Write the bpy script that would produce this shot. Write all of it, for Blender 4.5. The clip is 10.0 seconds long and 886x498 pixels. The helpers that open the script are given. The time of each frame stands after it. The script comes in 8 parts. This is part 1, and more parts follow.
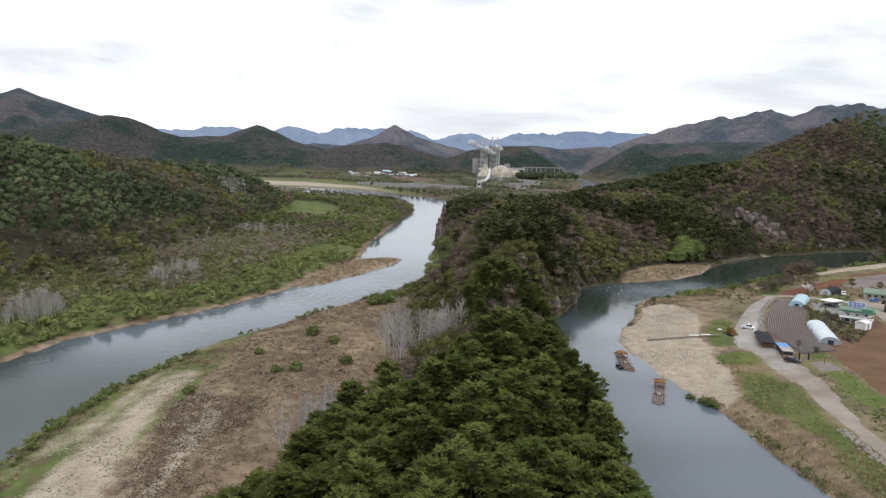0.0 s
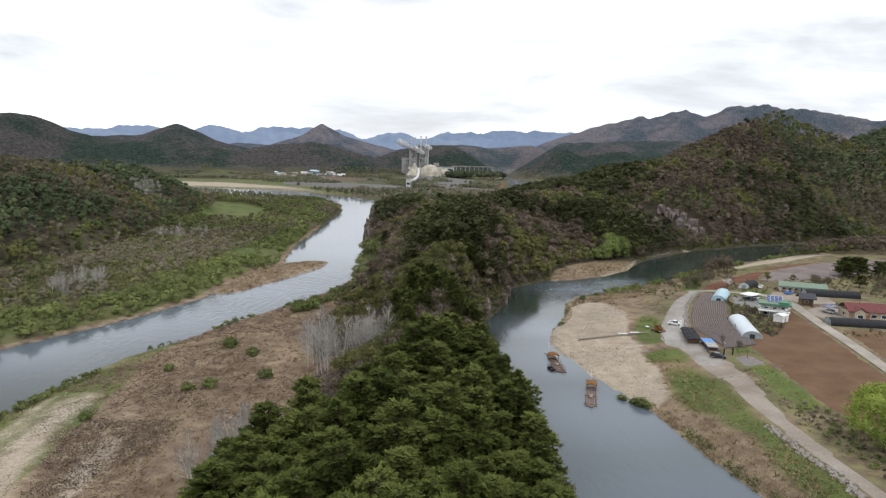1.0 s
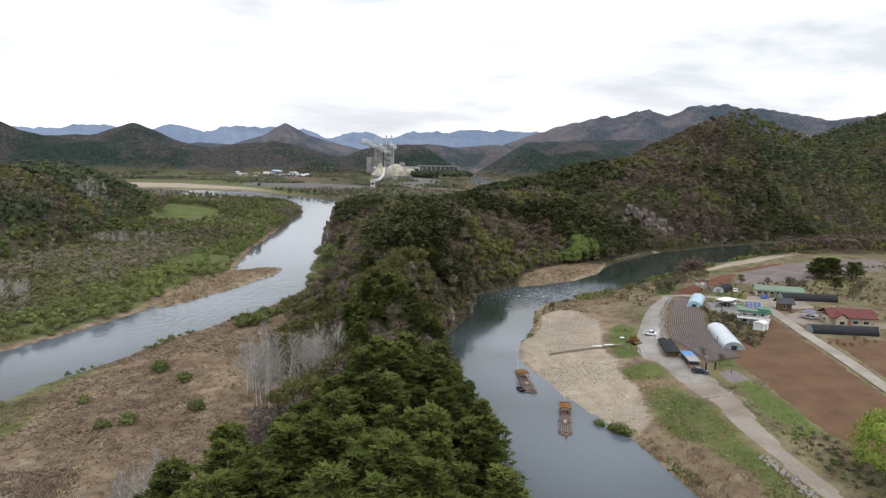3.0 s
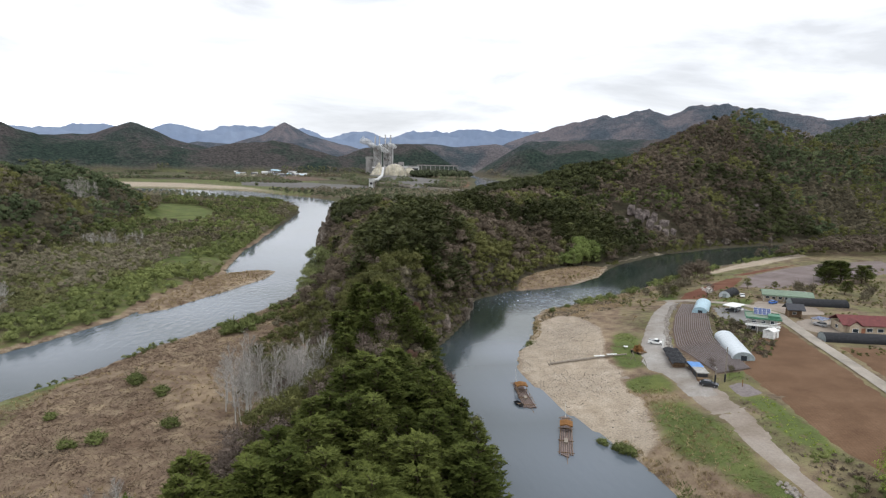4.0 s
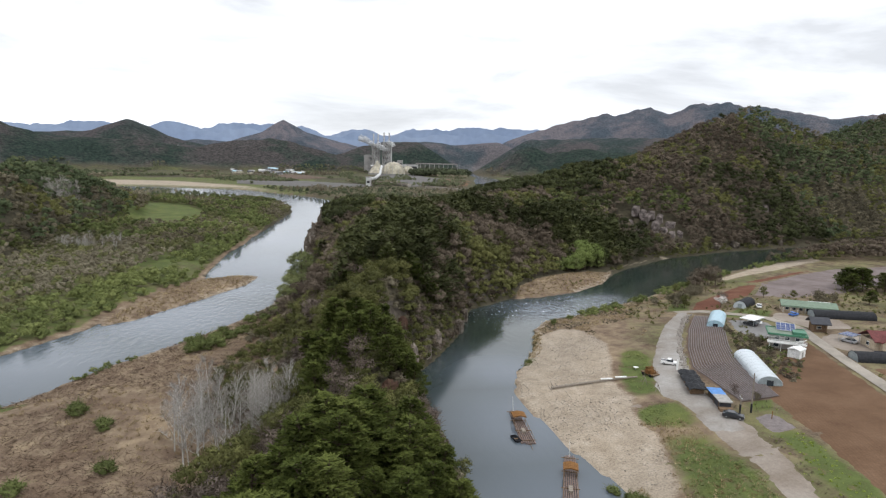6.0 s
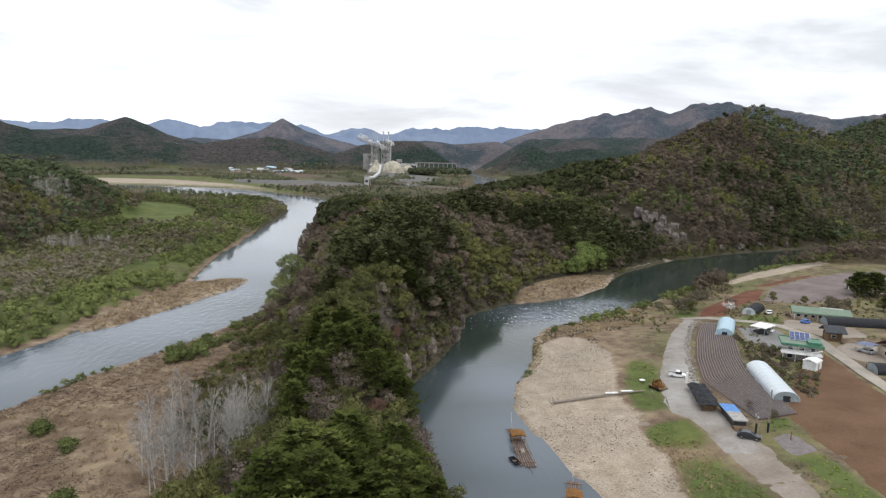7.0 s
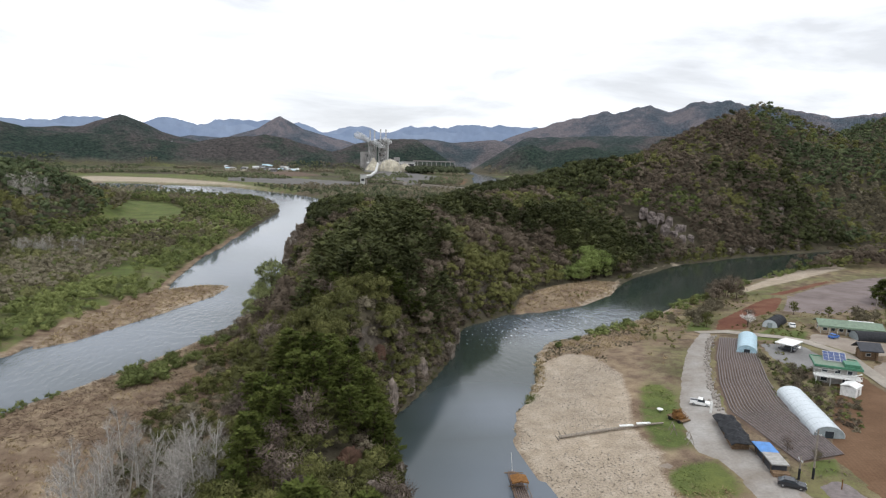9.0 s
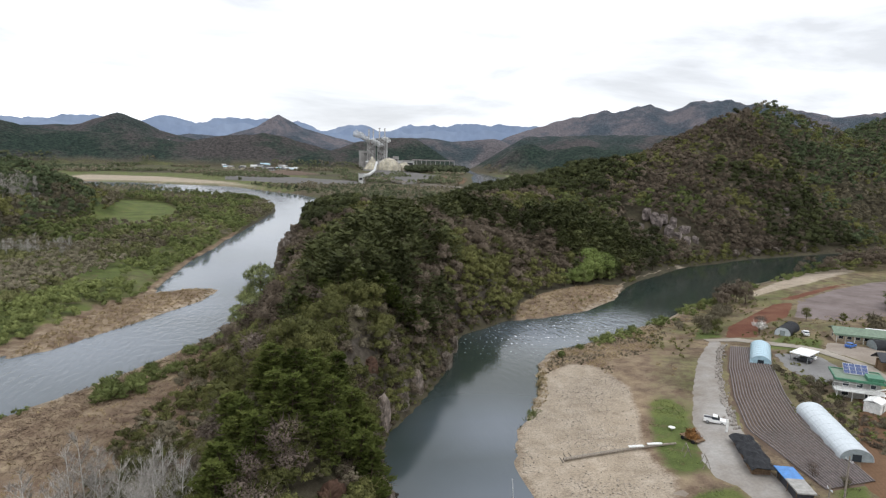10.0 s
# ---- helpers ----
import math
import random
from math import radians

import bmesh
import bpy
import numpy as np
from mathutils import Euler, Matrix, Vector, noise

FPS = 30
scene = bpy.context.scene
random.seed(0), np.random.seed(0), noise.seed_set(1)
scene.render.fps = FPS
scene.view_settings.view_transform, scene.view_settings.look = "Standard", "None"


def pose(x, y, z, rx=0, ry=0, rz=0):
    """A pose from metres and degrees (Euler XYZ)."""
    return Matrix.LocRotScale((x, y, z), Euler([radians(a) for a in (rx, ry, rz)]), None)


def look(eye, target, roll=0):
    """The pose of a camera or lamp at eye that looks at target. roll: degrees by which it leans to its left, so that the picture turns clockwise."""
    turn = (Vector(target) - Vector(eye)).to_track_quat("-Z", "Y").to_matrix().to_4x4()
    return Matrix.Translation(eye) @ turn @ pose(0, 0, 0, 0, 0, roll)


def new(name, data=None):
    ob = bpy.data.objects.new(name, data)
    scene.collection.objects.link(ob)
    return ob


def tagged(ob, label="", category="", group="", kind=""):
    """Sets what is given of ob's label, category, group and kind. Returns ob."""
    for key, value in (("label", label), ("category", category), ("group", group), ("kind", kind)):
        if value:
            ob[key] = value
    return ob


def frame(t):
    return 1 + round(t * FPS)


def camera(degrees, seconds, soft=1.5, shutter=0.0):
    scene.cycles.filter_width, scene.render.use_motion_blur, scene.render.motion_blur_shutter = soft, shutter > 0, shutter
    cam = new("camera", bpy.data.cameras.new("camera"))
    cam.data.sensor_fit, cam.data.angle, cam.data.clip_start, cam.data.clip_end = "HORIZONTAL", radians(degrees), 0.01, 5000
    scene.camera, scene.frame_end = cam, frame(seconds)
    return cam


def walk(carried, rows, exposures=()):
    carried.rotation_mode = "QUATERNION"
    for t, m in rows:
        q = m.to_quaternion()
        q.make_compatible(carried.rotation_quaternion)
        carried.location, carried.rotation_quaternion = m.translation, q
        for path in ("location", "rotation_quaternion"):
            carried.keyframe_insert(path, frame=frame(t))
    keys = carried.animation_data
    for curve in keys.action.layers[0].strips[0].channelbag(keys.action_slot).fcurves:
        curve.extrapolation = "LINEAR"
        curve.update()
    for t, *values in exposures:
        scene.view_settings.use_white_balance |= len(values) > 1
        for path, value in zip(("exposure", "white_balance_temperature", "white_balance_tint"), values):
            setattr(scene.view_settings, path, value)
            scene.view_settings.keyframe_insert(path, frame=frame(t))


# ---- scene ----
cam = camera(70.0, 10.0, soft=1.25)
PATH = [
    (0, (0.492, 0.392, 61.646), (0.507, 2.371, 61.358), 1.5),
    (0.5, (1.382, 4.213, 61.608), (1.498, 6.189, 61.322), 1.4),
    (1, (2.198, 8.301, 61.58), (2.43, 10.267, 61.295), 1.3),
    (1.5, (2.974, 12.698, 61.555), (3.287, 14.653, 61.271), 1.1),
    (2, (4.175, 17.288, 61.557), (4.493, 19.242, 61.273), 1.1),
    (2.5, (5.627, 21.988, 61.561), (5.959, 23.939, 61.277), 1.1),
    (4, (10.531, 36.421, 61.675), (10.865, 38.372, 61.389), 1.2),
    (4.5, (12.184, 41.386, 61.716), (12.517, 43.337, 61.429), 1.2),
    (5, (13.811, 46.427, 61.74), (14.144, 48.378, 61.451), 1.3),
    (5.5, (15.417, 51.522, 61.752), (15.751, 53.472, 61.462), 1.3),
    (7, (20.021, 66.915, 61.778), (20.356, 68.864, 61.484), 1.5),
    (7.5, (21.511, 72.046, 61.79), (21.847, 73.995, 61.495), 1.5),
    (8, (22.874, 77.082, 61.744), (23.21, 79.031, 61.447), 1.5),
    (8.5, (24.09, 82.075, 61.67), (24.428, 84.024, 61.372), 1.6),
    (9, (25.257, 87.115, 61.638), (25.597, 89.064, 61.339), 1.6),
    (9.5, (26.463, 92.193, 61.623), (26.804, 94.14, 61.323), 1.6),
    (10, (27.721, 97.275, 61.653), (28.063, 99.222, 61.351), 1.7),
]
walk(cam, [(t, look(eye, target, roll)) for t, eye, target, roll in PATH])


# ---- world and light: a bright, even overcast ----
world = bpy.data.worlds.new("overcast_sky")
scene.world = world
world.use_nodes = True
wn, wl = world.node_tree.nodes, world.node_tree.links
wn.clear()
w_out = wn.new("ShaderNodeOutputWorld")
w_bg = wn.new("ShaderNodeBackground")
w_sky = wn.new("ShaderNodeTexSky")
w_sky.sky_type, w_sky.sun_disc = "NISHITA", False
w_sky.sun_elevation, w_sky.sun_rotation = radians(52), radians(200)
w_co = wn.new("ShaderNodeTexCoord")
w_map = wn.new("ShaderNodeMapping")
w_map.inputs["Scale"].default_value = (1.0, 1.0, 4.5)
w_noise = wn.new("ShaderNodeTexNoise")
w_noise.inputs["Scale"].default_value = 2.6
w_noise.inputs["Detail"].default_value = 7.0
w_noise.inputs["Roughness"].default_value = 0.55
w_noise.inputs["Distortion"].default_value = 0.35
w_ramp = wn.new("ShaderNodeValToRGB")
w_ramp.color_ramp.elements[0].position, w_ramp.color_ramp.elements[0].color = 0.35, (0.90, 0.93, 0.985, 1)
w_ramp.color_ramp.elements[1].position, w_ramp.color_ramp.elements[1].color = 0.60, (1.50, 1.55, 1.63, 1)
w_scale = wn.new("ShaderNodeVectorMath")
w_scale.operation = "SCALE"
w_scale.inputs["Scale"].default_value = 0.10
w_mix = wn.new("ShaderNodeMixRGB")
w_mix.inputs["Fac"].default_value = 0.93
wl.new(w_co.outputs["Generated"], w_map.inputs["Vector"])
wl.new(w_map.outputs["Vector"], w_noise.inputs["Vector"])
wl.new(w_noise.outputs["Fac"], w_ramp.inputs["Fac"])
wl.new(w_sky.outputs["Color"], w_scale.inputs[0])
wl.new(w_scale.outputs["Vector"], w_mix.inputs["Color1"])
wl.new(w_ramp.outputs["Color"], w_mix.inputs["Color2"])
# an overcast vault: brighter overhead than at the horizon
w_sep = wn.new("ShaderNodeSeparateXYZ")
w_vault = wn.new("ShaderNodeMapRange")
w_vault.inputs["From Min"].default_value, w_vault.inputs["From Max"].default_value = 0.0, 1.0
w_vault.inputs["To Min"].default_value, w_vault.inputs["To Max"].default_value = 0.88, 1.24
w_mul = wn.new("ShaderNodeVectorMath")
w_mul.operation = "SCALE"
wl.new(w_co.outputs["Generated"], w_sep.inputs["Vector"])
wl.new(w_sep.outputs["Z"], w_vault.inputs["Value"])
wl.new(w_mix.outputs["Color"], w_mul.inputs[0])
wl.new(w_vault.outputs["Result"], w_mul.inputs["Scale"])
wl.new(w_mul.outputs["Vector"], w_bg.inputs["Color"])
w_bg.inputs["Strength"].default_value = 1.0
wl.new(w_bg.outputs["Background"], w_out.inputs["Surface"])

sun = new("sun", bpy.data.lights.new("sun", "SUN"))
sun.data.energy, sun.data.angle, sun.data.color = 1.0, radians(14), (1.0, 0.98, 0.95)
sun.matrix_world = look((0, 0, 400), (-90, 240, 0))

# ---- materials ----


def material(name, build, rough=0.85, spec=0.25, metal=0.0):
    """A node material; build(nodes, links, bsdf) wires the colour and relief."""
    m = bpy.data.materials.new(name)
    m.use_nodes = True
    n, l = m.node_tree.nodes, m.node_tree.links
    b = n["Principled BSDF"]
    b.inputs["Roughness"].default_value = rough
    b.inputs["Specular IOR Level"].default_value = spec
    b.inputs["Metallic"].default_value = metal
    build(n, l, b)
    return m


def rgb(c):
    return (c[0], c[1], c[2], 1)


def noise_node(n, l, scale, detail=4.0, rough=0.55, coords="Object"):
    t = n.new("ShaderNodeTexCoord")
    k = n.new("ShaderNodeTexNoise")
    k.inputs["Scale"].default_value, k.inputs["Detail"].default_value, k.inputs["Roughness"].default_value = scale, detail, rough
    l.new(t.outputs[coords], k.inputs["Vector"])
    return k


def ramp(n, l, fac, stops):
    r = n.new("ShaderNodeValToRGB")
    e = r.color_ramp.elements
    e[0].position, e[0].color = stops[0][0], rgb(stops[0][1])
    e[1].position, e[1].color = stops[-1][0], rgb(stops[-1][1])
    for p, c in stops[1:-1]:
        k = e.new(p)
        k.color = rgb(c)
    l.new(fac, r.inputs["Fac"])
    return r.outputs["Color"]


def mix(n, l, fac, a, b, kind="MIX"):
    m = n.new("ShaderNodeMixRGB")
    m.blend_type = kind
    for socket, v in ((m.inputs["Fac"], fac), (m.inputs["Color1"], a), (m.inputs["Color2"], b)):
        if isinstance(v, (int, float)):
            socket.default_value = v
        elif isinstance(v, tuple):
            socket.default_value = rgb(v)
        else:
            l.new(v, socket)
    return m.outputs["Color"]


def bump(n, l, b, height, strength, distance):
    k = n.new("ShaderNodeBump")
    k.inputs["Strength"].default_value, k.inputs["Distance"].default_value = strength, distance
    l.new(height, k.inputs["Height"])
    l.new(k.outputs["Normal"], b.inputs["Normal"])


def plain(name, colour, rough=0.7, spec=0.3, metal=0.0, var=0.25, scale=1.2, fine=14.0):
    """Paint, plaster, metal and so on: one colour with stains and grain at two scales."""
    def build(n, l, b):
        big, small = noise_node(n, l, scale), noise_node(n, l, fine, 3.0)
        lo = tuple(c * (1 - var) for c in colour)
        hi = tuple(min(1.0, c * (1 + var * 0.6)) for c in colour)
        c = ramp(n, l, big.outputs["Fac"], [(0.3, lo), (0.7, hi)])
        g = ramp(n, l, small.outputs["Fac"], [(0.3, (0.85, 0.85, 0.85)), (0.7, (1.1, 1.1, 1.1))])
        l.new(mix(n, l, 1.0, c, g, "MULTIPLY"), b.inputs["Base Color"])
        bump(n, l, b, small.outputs["Fac"], 0.25, 0.03)
    return material(name, build, rough, spec, metal)


def foliage(name, dark, mid, light, rough=0.8, grain=2.6, holes=0.41):
    """Leaves and needles: the colour goes from tree to tree (tint) and from clump to clump."""
    def build(n, l, b):
        a = n.new("ShaderNodeAttribute")
        a.attribute_name = "tint"
        o = n.new("ShaderNodeObjectInfo")
        g = n.new("ShaderNodeNewGeometry")
        add = n.new("ShaderNodeMath")
        add.operation = "MULTIPLY_ADD"
        l.new(g.outputs["Random Per Island"], add.inputs[0])
        add.inputs[1].default_value = 0.20
        add2 = n.new("ShaderNodeMath")
        add2.operation = "MULTIPLY_ADD"
        l.new(o.outputs["Random"], add2.inputs[0])
        add2.inputs[1].default_value = 0.32
        l.new(a.outputs["Fac"], add2.inputs[2])
        l.new(add2.outputs[0], add.inputs[2])
        f = noise_node(n, l, grain, 3.0, 0.7)
        speck = ramp(n, l, f.outputs["Fac"], [(0.32, (0.5, 0.5, 0.5)), (0.5, (0.98, 0.98, 0.98)), (0.68, (1.4, 1.4, 1.4))])
        l.new(mix(n, l, 0.85, ramp(n, l, add.outputs[0], [(0.0, tuple(v * 0.6 for v in dark)), (0.5, mid), (1.0, tuple(v * 1.2 for v in light))]), speck, "MULTIPLY"), b.inputs["Base Color"])
        bump(n, l, b, f.outputs["Fac"], 0.7, 0.35 / grain * 2)
        if holes:
            h = noise_node(n, l, grain * 1.7, 2.0, 0.6)
            cut = n.new("ShaderNodeMath")
            cut.operation = "GREATER_THAN"
            cut.inputs[1].default_value = holes
            l.new(h.outputs["Fac"], cut.inputs[0])
            clear, out = n.new("ShaderNodeBsdfTransparent"), n.new("ShaderNodeMixShader")
            l.new(cut.outputs[0], out.inputs["Fac"])
            l.new(clear.outputs[0], out.inputs[1])
            l.new(b.outputs[0], out.inputs[2])
            l.new(out.outputs[0], n["Material Output"].inputs["Surface"])
    return material(name, build, rough, 0.06)


PINE = foliage("pine_needles", (0.025, 0.032, 0.008), (0.054, 0.068, 0.016), (0.105, 0.118, 0.032), 0.85, 3.4)
BROWN = foliage("bare_twigs", (0.048, 0.037, 0.027), (0.088, 0.069, 0.051), (0.134, 0.108, 0.082), 0.9, 2.6, 0.46)
HILL_PINE = foliage("hill_pine_needles", (0.020, 0.023, 0.010), (0.045, 0.051, 0.021), (0.080, 0.087, 0.035), 0.8, 2.6, 0.43)
OLIVE = foliage("budding_leaves", (0.038, 0.040, 0.014), (0.070, 0.073, 0.026), (0.112, 0.111, 0.040), 0.8, 2.6, 0.45)
PLAIN_OLIVE = foliage("pale_budding_leaves", (0.050, 0.051, 0.022), (0.092, 0.094, 0.042), (0.145, 0.143, 0.063), 0.8, 2.6, 0.45)
# paler, bluer copy of the hill pine green, with haze painted in
WEST_PINE = foliage("hazed_pine_needles", (0.035, 0.049, 0.024), (0.066, 0.083, 0.041), (0.104, 0.120, 0.058), 0.8, 2.6, 0.41)
PALE_BRUSH = foliage("grey_brown_twigs", (0.074, 0.064, 0.042), (0.120, 0.104, 0.070), (0.170, 0.150, 0.106), 0.9, 2.6, 0.44)
BUDS = foliage("pale_opening_buds", (0.095, 0.108, 0.045), (0.150, 0.168, 0.070), (0.21, 0.23, 0.10), 0.85, 2.6, 0.44)
SPRING = foliage("bright_spring_leaves", (0.105, 0.140, 0.022), (0.165, 0.215, 0.038), (0.23, 0.28, 0.06), 0.8, 2.6, 0.43)
FRESH = foliage("fresh_leaves", (0.050, 0.062, 0.021), (0.096, 0.114, 0.040), (0.145, 0.164, 0.058), 0.8, 2.6, 0.43)
GREY = foliage("pale_twigs", (0.25, 0.225, 0.20), (0.36, 0.335, 0.305), (0.46, 0.43, 0.40), 0.9, 2.6, 0)
STRAW = foliage("dry_grass_tufts", (0.16, 0.115, 0.062), (0.25, 0.19, 0.105), (0.34, 0.27, 0.16), 0.95, 2.6, 0)
RUSSET = foliage("russet_brush", (0.130, 0.092, 0.066), (0.172, 0.126, 0.092), (0.22, 0.165, 0.12), 0.95, 2.6, 0)
TWIGS = foliage("purple_brown_twigs", (0.078, 0.060, 0.048), (0.116, 0.091, 0.075), (0.160, 0.130, 0.110), 0.9, 2.6, 0.5)
BLOSSOM = foliage("white_blossom", (0.45, 0.42, 0.40), (0.62, 0.60, 0.57), (0.75, 0.73, 0.70))
BARK = plain("bark", (0.085, 0.062, 0.047), 0.95, 0.1, var=0.4, scale=3.0)
PALE_BARK = plain("pale_bark", (0.52, 0.50, 0.47), 0.9, 0.1, var=0.3, scale=2.0)


def ground_nodes(n, l, b):
    """Forest litter, with sand, green grass and dry grass where the cover attribute says so."""
    a = n.new("ShaderNodeAttribute")
    a.attribute_name = "cover"
    sep = n.new("ShaderNodeSeparateColor")
    l.new(a.outputs["Color"], sep.inputs["Color"])
    broad, mid, fine = noise_node(n, l, 0.035, 6.0), noise_node(n, l, 0.28, 6.0, 0.62), noise_node(n, l, 2.2, 4.0, 0.65)
    litter = ramp(n, l, mid.outputs["Fac"], [(0.3, (0.042, 0.036, 0.025)), (0.5, (0.066, 0.058, 0.039)), (0.72, (0.080, 0.074, 0.045))])
    sand = ramp(n, l, mid.outputs["Fac"], [(0.28, (0.258, 0.212, 0.160)), (0.5, (0.320, 0.268, 0.208)), (0.75, (0.388, 0.334, 0.270))])
    sand = mix(n, l, 0.55, sand, ramp(n, l, fine.outputs["Fac"], [(0.32, (0.55, 0.53, 0.51)), (0.46, (1.0, 1.0, 1.0)), (0.72, (1.2, 1.2, 1.2))]), "MULTIPLY")
    grass = ramp(n, l, mid.outputs["Fac"], [(0.30, (0.165, 0.130, 0.075)), (0.44, (0.090, 0.112, 0.038)), (0.75, (0.108, 0.138, 0.043))])
    dry = ramp(n, l, mid.outputs["Fac"], [(0.30, (0.128, 0.093, 0.068)), (0.48, (0.180, 0.135, 0.095)), (0.7, (0.245, 0.195, 0.135))])
    blot = noise_node(n, l, 0.07, 5.0, 0.6)
    dry = mix(n, l, 0.55, dry, ramp(n, l, blot.outputs["Fac"], [(0.36, (0.66, 0.55, 0.50)), (0.5, (1.0, 0.97, 0.95)), (0.64, (1.3, 1.28, 1.2))]), "MULTIPLY")
    grass = mix(n, l, 0.8, grass, ramp(n, l, blot.outputs["Fac"], [(0.36, (0.72, 0.74, 0.70)), (0.52, (1.0, 1.0, 1.0)), (0.66, (1.25, 1.08, 1.08))]), "MULTIPLY")
    patch = mix(n, l, 0.45, mid.outputs["Fac"], fine.outputs["Fac"])
    for chan, colour in (("Blue", dry), ("Green", grass), ("Red", sand)):
        s = n.new("ShaderNodeMath")
        s.operation = "MULTIPLY_ADD"
        s.inputs[1].default_value = 0.9
        l.new(sep.outputs[chan], s.inputs[2])
        l.new(patch, s.inputs[0])
        k = n.new("ShaderNodeMapRange")
        k.inputs["From Min"].default_value, k.inputs["From Max"].default_value = 0.76, 1.12
        l.new(s.outputs[0], k.inputs["Value"])
        litter = mix(n, l, k.outputs["Result"], litter, colour)
    up = n.new("ShaderNodeAttribute")
    up.attribute_name = "upland"
    wide = noise_node(n, l, 0.0045, 8.0, 0.68)
    # far scrub and bare wood, colours shifted blue-grey to paint in haze
    scrub = ramp(n, l, wide.outputs["Fac"], [(0.44, (0.035, 0.056, 0.046)), (0.50, (0.058, 0.070, 0.062)), (0.56, (0.088, 0.081, 0.080))])
    trees = noise_node(n, l, 0.11, 4.0, 0.75)
    crowns = ramp(n, l, trees.outputs["Fac"], [(0.36, (0.50, 0.51, 0.52)), (0.5, (0.98, 0.98, 0.97)), (0.64, (1.55, 1.5, 1.4))])
    scrub = mix(n, l, 0.9, scrub, crowns, "MULTIPLY")
    litter = mix(n, l, up.outputs["Fac"], litter, scrub)
    # far hill colour paled towards blue and violet, painting haze by distance
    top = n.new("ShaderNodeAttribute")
    top.attribute_name = "distance_haze"
    haze_tone = ramp(n, l, wide.outputs["Fac"], [(0.43, (0.090, 0.114, 0.142)), (0.5, (0.130, 0.138, 0.166)), (0.57, (0.195, 0.180, 0.200))])
    litter = mix(n, l, top.outputs["Fac"], litter, mix(n, l, 0.55, haze_tone, crowns, "MULTIPLY"))
    g = n.new("ShaderNodeNewGeometry")
    sx = n.new("ShaderNodeSeparateXYZ")
    l.new(g.outputs["Normal"], sx.inputs["Vector"])
    st = n.new("ShaderNodeMapRange")
    st.inputs["From Min"].default_value, st.inputs["From Max"].default_value = 0.64, 0.50
    l.new(sx.outputs["Z"], st.inputs["Value"])
    stone = ramp(n, l, mid.outputs["Fac"], [(0.3, (0.035, 0.030, 0.024)), (0.5, (0.075, 0.064, 0.052)), (0.72, (0.17, 0.15, 0.13))])
    litter = mix(n, l, st.outputs["Result"], litter, stone)
    c = mix(n, l, 0.45, litter, ramp(n, l, broad.outputs["Fac"], [(0.3, (0.75, 0.76, 0.78)), (0.7, (1.18, 1.15, 1.1))]), "MULTIPLY")
    c = mix(n, l, 0.5, c, ramp(n, l, fine.outputs["Fac"], [(0.3, (0.68, 0.68, 0.68)), (0.7, (1.2, 1.2, 1.2))]), "MULTIPLY")
    l.new(c, b.inputs["Base Color"])
    near_relief, far_relief = n.new("ShaderNodeBump"), n.new("ShaderNodeBump")
    near_relief.inputs["Strength"].default_value, near_relief.inputs["Distance"].default_value = 0.6, 0.25
    l.new(fine.outputs["Fac"], near_relief.inputs["Height"])
    far_relief.inputs["Distance"].default_value = 22.0
    l.new(up.outputs["Fac"], far_relief.inputs["Strength"])
    l.new(trees.outputs["Fac"], far_relief.inputs["Height"])
    l.new(near_relief.outputs["Normal"], far_relief.inputs["Normal"])
    l.new(far_relief.outputs["Normal"], b.inputs["Normal"])


GROUND = material("ground_cover", ground_nodes, 0.95, 0.1)


